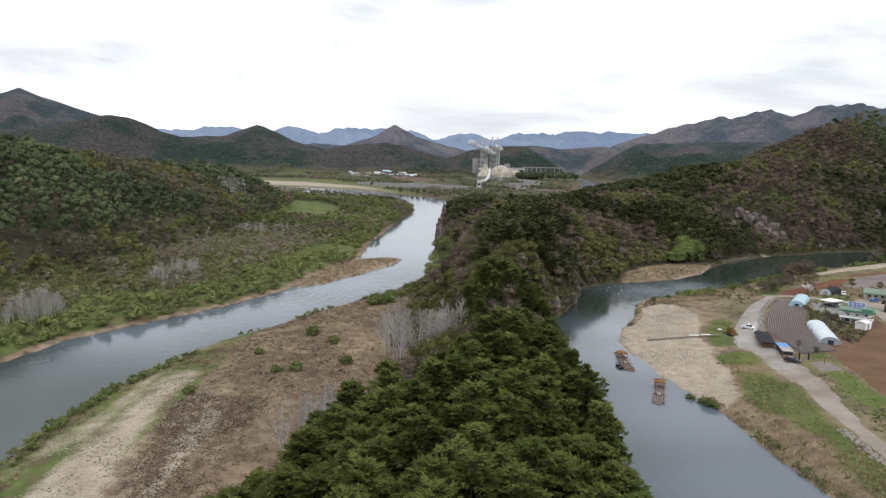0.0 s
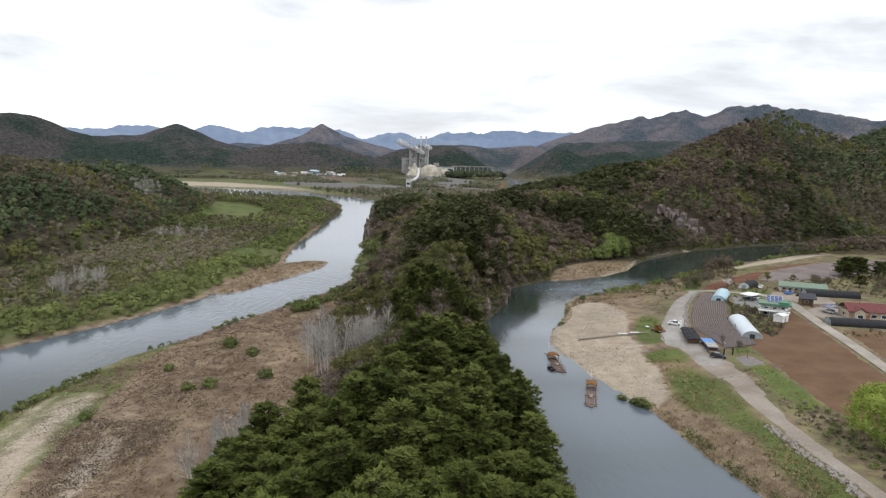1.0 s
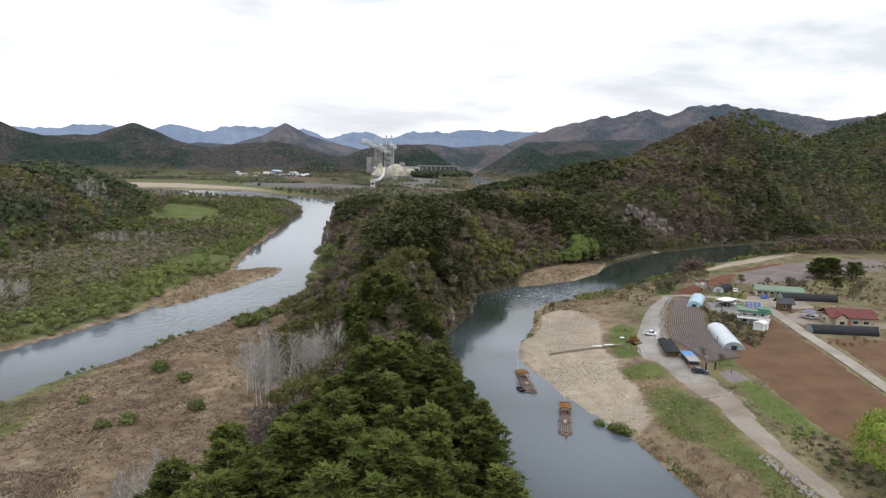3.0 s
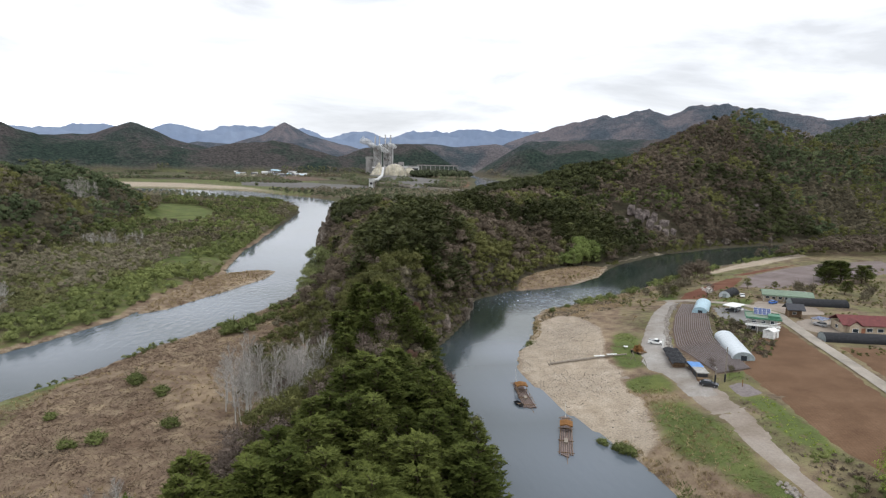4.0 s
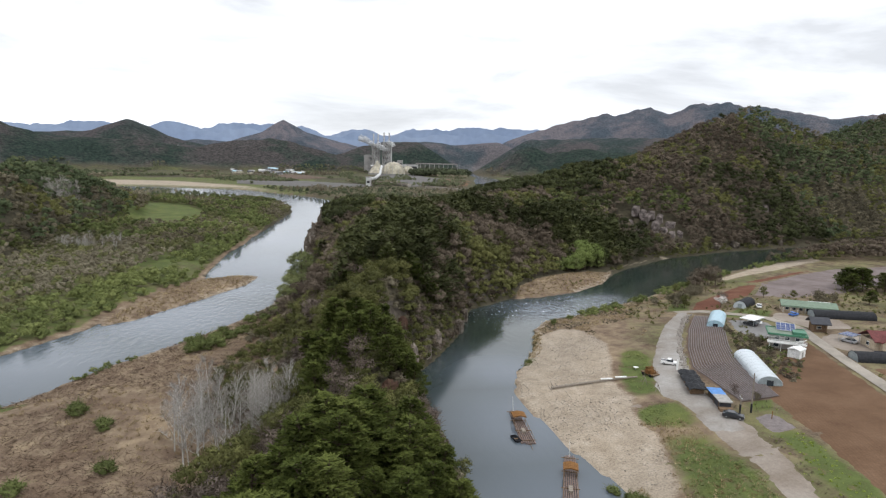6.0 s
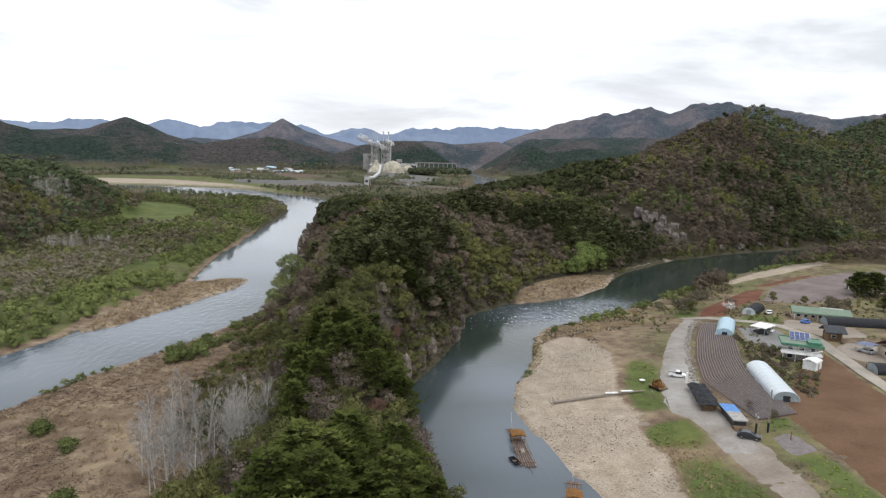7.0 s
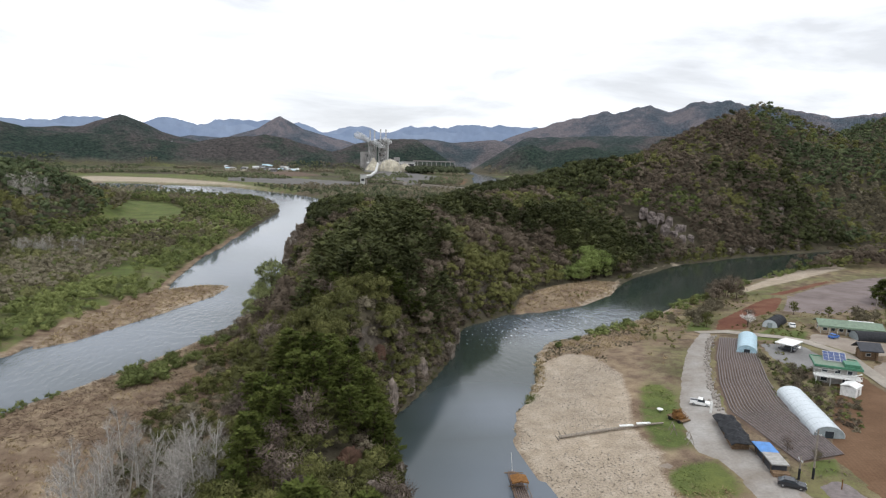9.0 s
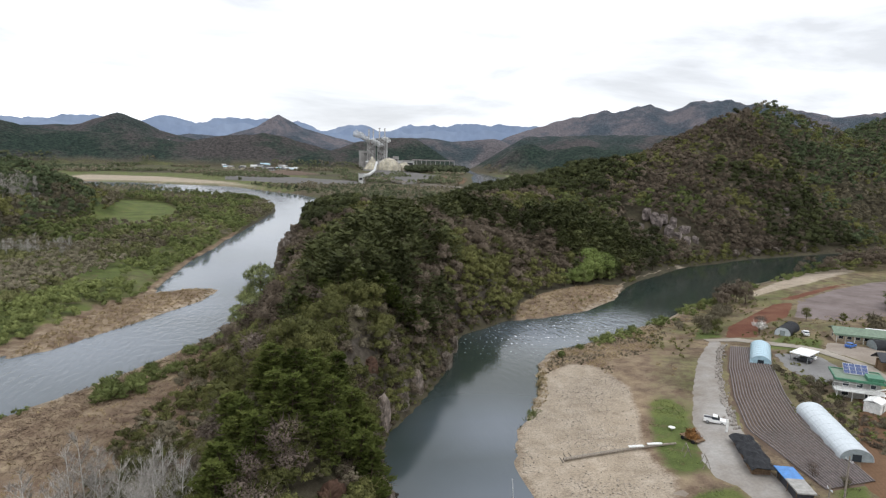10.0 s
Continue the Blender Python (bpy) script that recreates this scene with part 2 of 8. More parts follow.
def water_nodes(n, l, b):
    b.inputs["IOR"].default_value = 1.36
    murk = noise_node(n, l, 0.02, 3.0)
    t = n.new("ShaderNodeTexCoord")
    mp = n.new("ShaderNodeMapping")
    mp.inputs["Scale"].default_value = (1.0, 0.45, 1.0)
    l.new(t.outputs["Object"], mp.inputs["Vector"])
    a = n.new("ShaderNodeTexNoise")
    a.inputs["Scale"].default_value, a.inputs["Detail"].default_value = 0.55, 5.0
    l.new(mp.outputs["Vector"], a.inputs["Vector"])
    rough = noise_node(n, l, 0.03, 2.0)
    st = n.new("ShaderNodeMapRange")
    st.inputs["From Min"].default_value, st.inputs["From Max"].default_value = 0.42, 0.65
    st.inputs["To Min"].default_value, st.inputs["To Max"].default_value = 0.05, 0.16
    l.new(rough.outputs["Fac"], st.inputs["Value"])
    rap = n.new("ShaderNodeAttribute")
    rap.attribute_name = "rapids"
    foam = n.new("ShaderNodeTexNoise")
    foam.inputs["Scale"].default_value, foam.inputs["Detail"].default_value = 1.1, 6.0
    l.new(mp.outputs["Vector"], foam.inputs["Vector"])
    fl = n.new("ShaderNodeMapRange")
    fl.inputs["From Min"].default_value, fl.inputs["From Max"].default_value = 0.625, 0.70
    l.new(foam.outputs["Fac"], fl.inputs["Value"])
    fm = n.new("ShaderNodeMath")
    fm.operation = "MULTIPLY"
    l.new(fl.outputs["Result"], fm.inputs[0])
    wh = n.new("ShaderNodeAttribute")
    wh.attribute_name = "whitewater"
    l.new(wh.outputs["Fac"], fm.inputs[1])
    sheen_node = n.new("ShaderNodeAttribute")
    sheen_node.attribute_name = "froth_sheen"
    # pale blue-grey mixed in, part churned water, part painted sky reflection
    c0 = mix(n, l, sheen_node.outputs["Fac"], ramp(n, l, murk.outputs["Fac"], [(0.3, (0.017, 0.027, 0.021)), (0.7, (0.025, 0.036, 0.031))]), (0.125, 0.146, 0.178))
    l.new(mix(n, l, fm.outputs[0], c0, (0.55, 0.57, 0.58)), b.inputs["Base Color"])
    tot = n.new("ShaderNodeMath")
    tot.operation = "MULTIPLY_ADD"
    l.new(rap.outputs["Fac"], tot.inputs[0])
    tot.inputs[1].default_value = 0.5
    l.new(st.outputs["Result"], tot.inputs[2])
    k = n.new("ShaderNodeBump")
    k.inputs["Distance"].default_value = 0.5
    l.new(tot.outputs[0], k.inputs["Strength"])
    l.new(a.outputs["Fac"], k.inputs["Height"])
    l.new(k.outputs["Normal"], b.inputs["Normal"])


WATER = material("river_water", water_nodes, 0.09, 0.5)


def rock_nodes(n, l, b):
    k, f = noise_node(n, l, 0.35, 8.0, 0.6), noise_node(n, l, 2.5, 5.0, 0.6)
    c = ramp(n, l, k.outputs["Fac"], [(0.3, (0.045, 0.037, 0.029)), (0.5, (0.125, 0.104, 0.084)), (0.68, (0.28, 0.25, 0.22))])
    l.new(mix(n, l, 0.5, c, ramp(n, l, f.outputs["Fac"], [(0.3, (0.5, 0.48, 0.45)), (0.7, (1.15, 1.12, 1.1))]), "MULTIPLY"), b.inputs["Base Color"])
    bump(n, l, b, f.outputs["Fac"], 0.8, 0.3)


ROCK = material("cliff_rock", rock_nodes, 0.9, 0.2)


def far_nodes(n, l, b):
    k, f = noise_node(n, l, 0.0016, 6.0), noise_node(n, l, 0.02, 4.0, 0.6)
    # blue base colour stands in for the haze over the last ridges
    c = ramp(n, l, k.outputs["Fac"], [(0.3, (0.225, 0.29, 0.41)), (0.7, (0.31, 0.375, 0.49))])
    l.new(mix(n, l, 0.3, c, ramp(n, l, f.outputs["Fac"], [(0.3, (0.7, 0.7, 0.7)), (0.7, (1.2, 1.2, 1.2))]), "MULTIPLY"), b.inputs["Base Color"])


FAR = material("haze_blue_far_ridges", far_nodes, 1.0, 0.0)

# ---- mesh helpers ----


def mesh_from(name, verts, faces, mat, smooth=False):
    me = bpy.data.meshes.new(name)
    me.from_pydata([tuple(v) for v in verts], [], [tuple(f) for f in faces])
    me.materials.append(mat)
    if smooth:
        me.polygons.foreach_set("use_smooth", [True] * len(me.polygons))
    me.update()
    return me


def tri_mesh(name, v, f, mat, tint=None):
    """A mesh of triangles straight from arrays, with the tint of each corner."""
    me = bpy.data.meshes.new(name)
    me.vertices.add(len(v))
    me.vertices.foreach_set("co", np.ascontiguousarray(v, dtype=np.float32).ravel())
    me.loops.add(len(f) * 3)
    me.loops.foreach_set("vertex_index", np.ascontiguousarray(f, dtype=np.int32).ravel())
    me.polygons.add(len(f))
    me.polygons.foreach_set("loop_start", np.arange(0, len(f) * 3, 3, dtype=np.int32))
    if tint is not None:
        me.attributes.new("tint", "FLOAT", "POINT").data.foreach_set("value", np.ascontiguousarray(tint, dtype=np.float32))
        me.polygons.foreach_set("use_smooth", np.ones(len(f), bool))
    me.materials.append(mat)
    me.update(calc_edges=True)
    return me


class Shape:
    """Collects boxes, bars, tubes and sheets into one mesh."""

    def __init__(self):
        self.v, self.f = [], []

    def add(self, v, f):
        k = len(self.v)
        self.v += [tuple(p) for p in v]
        self.f += [tuple(i + k for i in q) for q in f]
        return self

    def box(self, x0, y0, z0, x1, y1, z1):
        v = [(x, y, z) for z in (z0, z1) for x, y in ((x0, y0), (x1, y0), (x1, y1), (x0, y1))]
        return self.add(v, [(3, 2, 1, 0), (4, 5, 6, 7), (0, 1, 5, 4), (1, 2, 6, 5), (2, 3, 7, 6), (3, 0, 4, 7)])

    def tube(self, a, b, r0, r1=None, n=6):
        r1 = r0 if r1 is None else r1
        a, b = Vector(a), Vector(b)
        d = (b - a).normalized()
        s = d.orthogonal().normalized()
        t = d.cross(s)
        v = []
        for p, r in ((a, r0), (b, r1)):
            v += [p + (s * math.cos(2 * math.pi * i / n) + t * math.sin(2 * math.pi * i / n)) * r for i in range(n)]
        f = [(i, (i + 1) % n, n + (i + 1) % n, n + i) for i in range(n)]
        return self.add(v, f + [tuple(range(n))[::-1], tuple(range(n, 2 * n))])

    def prism(self, profile, y0, y1):
        """A closed profile in x and z, drawn out along y."""
        n = len(profile)
        v = [(x, y, z) for y in (y0, y1) for x, z in profile]
        f = [(i, n + i, n + (i + 1) % n, (i + 1) % n) for i in range(n)]
        return self.add(v, f + [tuple(range(n)), tuple(range(n, 2 * n))[::-1]])

    def link(self, name, mat, parent=None, label="", smooth=False):
        ob = new(name, mesh_from(name, self.v, self.f, mat, smooth))
        ob.parent = parent
        if label:
            tagged(ob, label)
        return ob


def thing(name, m, label, category, group="", kind=""):
    ob = new(name)
    ob.matrix_world = m
    ob.empty_display_size = 0.5
    return tagged(ob, label, category, group, kind)


# ---- the lie of the land ----
rng = np.random.default_rng(7)
LATTICE = rng.random((64, 64))


def vnoise(x, y):
    xi, yi = np.floor(x).astype(int), np.floor(y).astype(int)
    u, w = x - xi, y - yi
    u, w = u * u * (3 - 2 * u), w * w * (3 - 2 * w)
    g = lambda i, j: LATTICE[i % 64, j % 64]
    return (g(xi, yi) * (1 - u) + g(xi + 1, yi) * u) * (1 - w) + (g(xi, yi + 1) * (1 - u) + g(xi + 1, yi + 1) * u) * w


def fbm(x, y, size, octaves=4):
    x, y = np.asarray(x, float) / size, np.asarray(y, float) / size
    s, a, t = 0, 0.5, 0
    for k in range(octaves):
        s = s + a * vnoise(x * 2 ** k + 17.3 * k, y * 2 ** k - 9.1 * k)
        t += a
        a *= 0.5
    return s / t - 0.5


def edge_distance(x, y, pts, closed=True):
    """Distance to a line of points; and the place along it, as (segment, share)."""
    best, seg, share = np.full(x.shape, 1e9), np.zeros(x.shape, int), np.zeros(x.shape)
    n = len(pts)
    for i in range(n if closed else n - 1):
        (ax, ay), (bx, by) = pts[i][:2], pts[(i + 1) % n][:2]
        dx, dy = bx - ax, by - ay
        t = np.clip(((x - ax) * dx + (y - ay) * dy) / (dx * dx + dy * dy + 1e-9), 0, 1)
        d = np.hypot(x - ax - t * dx, y - ay - t * dy)
        near = d < best
        best, seg, share = np.where(near, d, best), np.where(near, i, seg), np.where(near, t, share)
    return best, seg, share


def inside(x, y, pts):
    r = np.zeros(x.shape, bool)
    n = len(pts)
    for i in range(n):
        (ax, ay), (bx, by) = pts[i][:2], pts[(i + 1) % n][:2]
        if ay != by:
            r ^= ((ay > y) != (by > y)) & (x < (bx - ax) * (y - ay) / (by - ay) + ax)
    return r


def signed(x, y, pts):
    """Distance to the rim of a patch, negative within it."""
    d = edge_distance(x, y, pts)[0]
    return np.where(inside(x, y, pts), -d, d)


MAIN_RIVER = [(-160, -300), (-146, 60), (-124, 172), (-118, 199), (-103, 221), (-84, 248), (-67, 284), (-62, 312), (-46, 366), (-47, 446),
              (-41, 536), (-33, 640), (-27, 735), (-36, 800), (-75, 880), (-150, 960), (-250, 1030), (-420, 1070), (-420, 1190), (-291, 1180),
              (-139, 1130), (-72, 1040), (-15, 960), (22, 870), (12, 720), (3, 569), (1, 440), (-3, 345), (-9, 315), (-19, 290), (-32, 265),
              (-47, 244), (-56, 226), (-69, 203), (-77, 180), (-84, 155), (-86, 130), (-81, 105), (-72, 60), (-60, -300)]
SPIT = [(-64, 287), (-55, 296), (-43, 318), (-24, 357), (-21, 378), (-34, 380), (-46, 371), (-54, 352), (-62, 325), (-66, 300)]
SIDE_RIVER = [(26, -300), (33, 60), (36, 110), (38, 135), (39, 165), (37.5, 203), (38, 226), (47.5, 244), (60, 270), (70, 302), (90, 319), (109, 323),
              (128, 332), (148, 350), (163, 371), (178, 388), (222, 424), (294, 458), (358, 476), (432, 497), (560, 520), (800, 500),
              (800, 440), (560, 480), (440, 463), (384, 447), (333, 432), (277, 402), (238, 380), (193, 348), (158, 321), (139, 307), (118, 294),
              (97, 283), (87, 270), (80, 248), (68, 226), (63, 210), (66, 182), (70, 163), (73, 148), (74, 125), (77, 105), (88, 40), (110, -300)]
FAR_RIVER = [(240, 1150), (300, 1330), (338, 1500), (372, 1680), (425, 1880), (452, 2120), (500, 2420), (560, 2800), (620, 2800), (530, 2420), (478, 2120), (470, 1900), (452, 1700), (420, 1500), (372, 1330), (310, 1150)]
REEDS = [(94, 317), (109, 322), (128, 332), (148, 350), (166, 378), (150, 374), (118, 352), (102, 336)]
# crest lines: x, y, height, half width
RIDGES = []
RIDGES.append([(-6, -300, 14, 60), (0, 40, 15, 52), (4, 90, 15, 44), (12, 128, 15, 36), (20, 165, 15, 26), (25, 200, 19, 26), (30, 245, 21, 34), (42, 300, 29, 48),
               (62, 370, 28, 70), (80, 425, 26, 85), (118, 455, 30, 95), (150, 505, 31, 115), (182, 545, 38, 130), (225, 555, 47, 140), (293, 570, 69, 150), (345, 592, 94, 160),
               (385, 608, 106, 165), (420, 622, 107, 170), (475, 600, 86, 165), (530, 590, 68, 150), (640, 590, 60, 140)])
RIDGES.append([(29, 120, 10, 10), (30, 150, 11, 10), (30, 190, 13, 10), (31, 215, 15, 11), (38, 236, 17, 13), (47, 254, 15, 13), (58, 276, 14, 14)])
RIDGES.append([(68, 400, 26, 65), (44, 520, 20, 55), (24, 690, 9, 40)])
RIDGES.append([(640, 660, 96, 200), (700, 730, 124, 230), (900, 800, 150, 300)])
RIDGES.append([(-420, 0, 84, 150), (-330, 200, 76, 130), (-290, 290, 70, 120), (-262, 350, 63, 112), (-236, 410, 55, 98), (-224, 470, 45, 84), (-224, 560, 40, 76), (-222, 660, 38, 74),
               (-200, 735, 14, 50)])
RIDGES.append([(-620, 300, 90, 200), (-460, 520, 62, 190), (-330, 700, 40, 130)])
RIDGES.append([(-1000, 2080, 92, 280), (-740, 2180, 92, 230), (-560, 2200, 90, 210), (-440, 2220, 66, 200), (-330, 2270, 96, 230), (-200, 2280, 106, 240), (-60, 2290, 80, 200), (40, 2280, 52, 150)])
RIDGES.append([(-150, 2060, 30, 90), (-70, 2070, 50, 110), (20, 2060, 48, 100), (62, 2050, 24, 60)])
RIDGES.append([(-1000, 2420, 110, 300), (-907, 2456, 117, 300), (-828, 2485, 123, 300), (-770, 2505, 151, 300), (-712, 2524, 170, 300), (-659, 2539, 148, 290), (-589, 2557, 111, 280), (-496, 2578, 88, 260)])
RIDGES.append([(-1500, 1780, 112, 330), (-1228, 1945, 109, 330), (-1164, 1984, 130, 330), (-1111, 2014, 153, 330), (-1048, 2047, 169, 330), (-984, 2079, 157, 310), (-909, 2113, 119, 280), (-830, 2145, 96, 250)])
RIDGES.append([(-2400, 2000, 180, 600), (-1890, 2330, 190, 600), (-1686, 2481, 259, 600), (-1632, 2517, 288, 600), (-1579, 2551, 256, 560), (-1499, 2599, 229, 520), (-1413, 2647, 198, 460), (-1284, 2711, 155, 400)])
RIDGES.append([(-700, 3530, 120, 420), (-530, 3538, 110, 420), (-362, 3561, 172, 420), (-304, 3567, 209, 420), (-256, 3571, 233, 420), (-213, 3574, 208, 420), (-131, 3579, 169, 420), (47, 3582, 121, 420)])
RIDGES.append([(130, 2330, 90, 240), (270, 2330, 112, 240), (360, 2330, 116, 230), (440, 2330, 88, 150)])
RIDGES.append([(455, 2150, 64, 90), (490, 2150, 118, 130), (545, 2130, 84, 130), (620, 2090, 100, 150), (700, 2050, 76, 160), (800, 1990, 98, 200), (950, 1900, 82, 220), (1100, 1800, 100, 260)])
RIDGES.append([(1098, 3518, 200, 420), (1269, 3460, 262, 420), (1395, 3411, 290, 440), (1470, 3379, 318, 460), (1517, 3358, 300, 460), (1620, 3309, 337, 480), (1683, 3277, 346, 480), (1735, 3249, 317, 480), (1785, 3222, 315, 480),
               (1865, 3176, 367, 500), (1934, 3133, 361, 520), (2005, 3088, 373, 520), (2067, 3046, 346, 520), (2140, 2995, 348, 540), (2231, 2926, 323, 540), (2326, 2850, 300, 540), (2381, 2803, 281, 540), (2448, 2744, 294, 540),
               (2600, 2597, 317, 560), (3200, 2300, 300, 600)])
RIDGES.append([(230, 2960, 118, 300), (420, 2980, 128, 260), (560, 3000, 112, 260), (760, 3000, 132, 320)])
RIDGES.append([(700, 2650, 130, 340), (1100, 2500, 150, 400), (1600, 2200, 160, 400)])


def land(x, y):
    """Height of the ground, and how far the water's edge is (negative in it)."""
    x, y = np.asarray(x, float), np.asarray(y, float)
    wob = fbm(x, y, 22, 3) * 5
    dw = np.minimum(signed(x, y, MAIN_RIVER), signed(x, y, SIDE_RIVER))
    dw = np.where(y > 1150, np.minimum(dw, signed(x, y, FAR_RIVER)), dw)
    dw = np.maximum(dw, -signed(x, y, SPIT)) + wob * 0.45
    east = 1 / (1 + np.exp(-(x - 60) / 12)) * 1 / (1 + np.exp((y - 330) / 15))
    flat = 2.6 + 2.9 * east + fbm(x, y, 60) * 1.6
    spit = signed(x, y, SPIT) < 4
    flat = np.where(spit, 0.7, flat)
    bluff = 1 / (1 + np.exp((y - 158) / 4))
    shore = np.where(east > 0.5, 0.095 + 0.32 * bluff, 0.16)
    flat = np.where(east > 0.5, np.minimum(flat, 3.4 + 0.06 * np.maximum(dw, 0) + 4 * (1 - bluff)), flat)
    z = np.minimum(flat, 0.12 + np.maximum(dw, 0) * shore)
    hill, flank = np.zeros(x.shape), np.ones(x.shape)
    for crest in RIDGES:
        c = np.array(crest, float)
        d, s, t = edge_distance(x, y, crest, False)
        h = c[s, 2] * (1 - t) + c[np.minimum(s + 1, len(c) - 1), 2] * t
        w = c[s, 3] * (1 - t) + c[np.minimum(s + 1, len(c) - 1), 3] * t
        d = d * (1 + 0.22 * fbm(x, y, w.mean() * 0.8, 3))
        q = np.clip(d / w, 0, 1)
        sharp = 1.35 if w.mean() < 300 else 1.12
        rise = h * (1 - q ** sharp) * (1 + np.where(w.mean() < 250, 0.26, 0.30 * q) * fbm(x, y, w.mean() * 0.55, 4))
        flank = np.where(rise > hill, q, flank)
        hill = np.maximum(hill, rise)
    gully = np.clip((np.hypot(x, y) - 1500) / 900, 0, 1) * np.clip(hill / 120, 0, 1) * np.clip(flank * 1.6, 0, 1)
    hill = hill - gully * 120 * np.abs(fbm(x, y, 300, 4)) + gully * 10
    bench = (x > 92) & (y > 300) & (y < 640)
    cap = np.minimum(0.7 + np.maximum(signed(x, y, REEDS) - 1, 0) * 0.55, 400)
    hill = np.where(bench, np.minimum(hill, np.minimum(cap, np.where(dw < 12, 0.5 + 0.22 * dw, 3.1 + 0.85 * (dw - 12)))), hill)
    hill = hill + gully * 26 * fbm(x, y, 130, 3)
    z = np.maximum(z, np.minimum(hill + np.where(hill > 3, 1.0, 0) * fbm(x, y, 30, 3) * 4, 0.3 + np.maximum(dw, 0) * np.where(y > 1150, 0.62, 1.7)))
    return np.where(dw < 0, np.maximum(-2.5, dw * 0.25) - 0.15, z), dw


def gz(x, y):
    return float(land(np.array([x]), np.array([y]))[0][0])


def axis(stops):
    """Coordinates with a step that changes from stretch to stretch."""
    out = [stops[0][0]]
    for (a, _), (b, step) in zip(stops, stops[1:]):
        n = max(1, round((b - a) / step))
        out += [a + (b - a) * (i + 1) / n for i in range(n)]
    return np.array(out)


gx = axis([(-4600, 0), (-2400, 110), (-1200, 55), (-500, 22), (-140, 6), (240, 2.4), (520, 8), (1200, 24), (2800, 28), (4600, 110)])
gy = axis([(-900, 0), (-100, 60), (40, 8), (420, 2.4), (760, 7), (1400, 18), (2700, 30), (3800, 32), (4950, 110)])
X, Y = np.meshgrid(gx, gy)
Z, DW = land(X, Y)

BEACH = [(64, 208), (70, 228), (82, 250), (88, 262), (97, 268), (103, 262), (104, 245), (97, 225), (91, 212), (90, 203), (91, 199), (87, 191), (86, 185), (87, 179), (86, 176), (83, 167), (78.5, 155), (73.6, 152), (71, 153), (68, 168), (66, 184)]
GRASS_A = [(103.7, 234), (95.5, 216), (91.3, 203), (92, 199.4), (98.2, 199.2), (103.5, 213), (110, 229), (109, 235)]
GRASS_B = [(87.8, 190.8), (94, 194.1), (99.6, 193.6), (99.7, 186.8), (98.4, 181.1), (94.3, 181), (87.9, 182.4), (86.3, 186.1)]
GRASS_C = [(87.2, 177.4), (97.8, 177.5), (96, 167), (93.6, 155), (92.2, 142.5), (91, 130), (90, 112), (88, 95), (80, 95), (82, 118), (84, 128), (81.6, 138), (80.1, 147), (79.5, 155), (84, 168)]
SHINGLE = [(-70, 60), (-73, 100), (-78.8, 123), (-75.5, 142), (-76.6, 163), (-73, 170), (-62, 166), (-62.6, 145), (-57, 124), (-53, 108), (-50, 60)]
DARK_BRUSH = [(-50, 88), (-55, 108), (-59.5, 132), (-60.5, 152), (-53, 170), (-42, 166), (-38, 142), (-41, 116), (-42, 90)]
STONY = [(-62, 165), (-49, 157), (-43.6, 135), (-45, 119), (-44, 60), (-50, 60), (-53, 108), (-62.6, 145)]
DRY_LAND = [(-88, 20), (-86, 130), (-80, 172), (-56, 222), (-20, 285), (-8, 310), (-2, 285), (0, 240), (8, 205), (0, 165), (-20, 110), (-40, 60), (-44, 20)]
MEADOW = [(-176, 668), (-191, 777), (-179, 802), (-140, 770), (-105, 693), (-98, 628), (-112, 585), (-140, 588)]
FAR_SAND = [(-430, 1195), (-290, 1190), (-140, 1140), (-70, 1060), (-140, 1200), (-280, 1340), (-420, 1360)]
DRY_BANK = [(84, 268), (100, 282), (140, 304), (148, 290), (124, 262), (108, 236), (103, 250), (98, 267)]
BANK_SAND = [(214, 352), (251, 380), (301, 412), (327, 420), (311, 398), (259, 370), (213, 345)]
LAWN_A, LAWN_B, LAWN_C = [(160, 268), (172, 259), (183, 271), (175, 279)], [(108.8, 170), (115.1, 171.1), (113, 161), (112.6, 154.6), (110.6, 146), (108, 138), (105, 138), (104.2, 146), (104.4, 153.6)], [(146, 284), (156, 284), (166, 298), (158, 300)]
VILLAGE = [(84, 110), (88, 150), (100, 232), (135, 300), (165, 322), (200, 352), (240, 380), (300, 412), (384, 446), (440, 458), (440, 300), (320, 120), (140, 60)]


def soft(poly, edge=4.0):
    return np.clip(0.5 - signed(X, Y, poly) / edge, 0, 1)


slope = np.hypot(np.gradient(Z, axis=0) / np.gradient(Y, axis=0), np.gradient(Z, axis=1) / np.gradient(X, axis=1))
low = (Z < 8) & (Y < 1500)
streak, clod = fbm(X * 9, Y + 1.5 * X, 34, 4), fbm(X, Y, 10, 3)
sand = np.maximum.reduce([soft(BEACH), np.clip(soft(SHINGLE, 12) * (0.66 + 1.5 * streak), 0, 1), np.clip(soft(STONY, 12) * (0.36 + 1.4 * streak), 0, 1), soft(FAR_SAND, 60) * 0.85, soft(BANK_SAND, 4) * 0.95, np.where((DW < 3.5) & (DW > -6) & (Y < 430) & (slope < 0.35) & ((X < 4) | (X > np.interp(Y, [60, 165, 222, 245, 274, 300, 320], [56, 54, 56, 66, 80, 98, 125]))), np.where(X < -40, 0.34, 0.5), 0)])
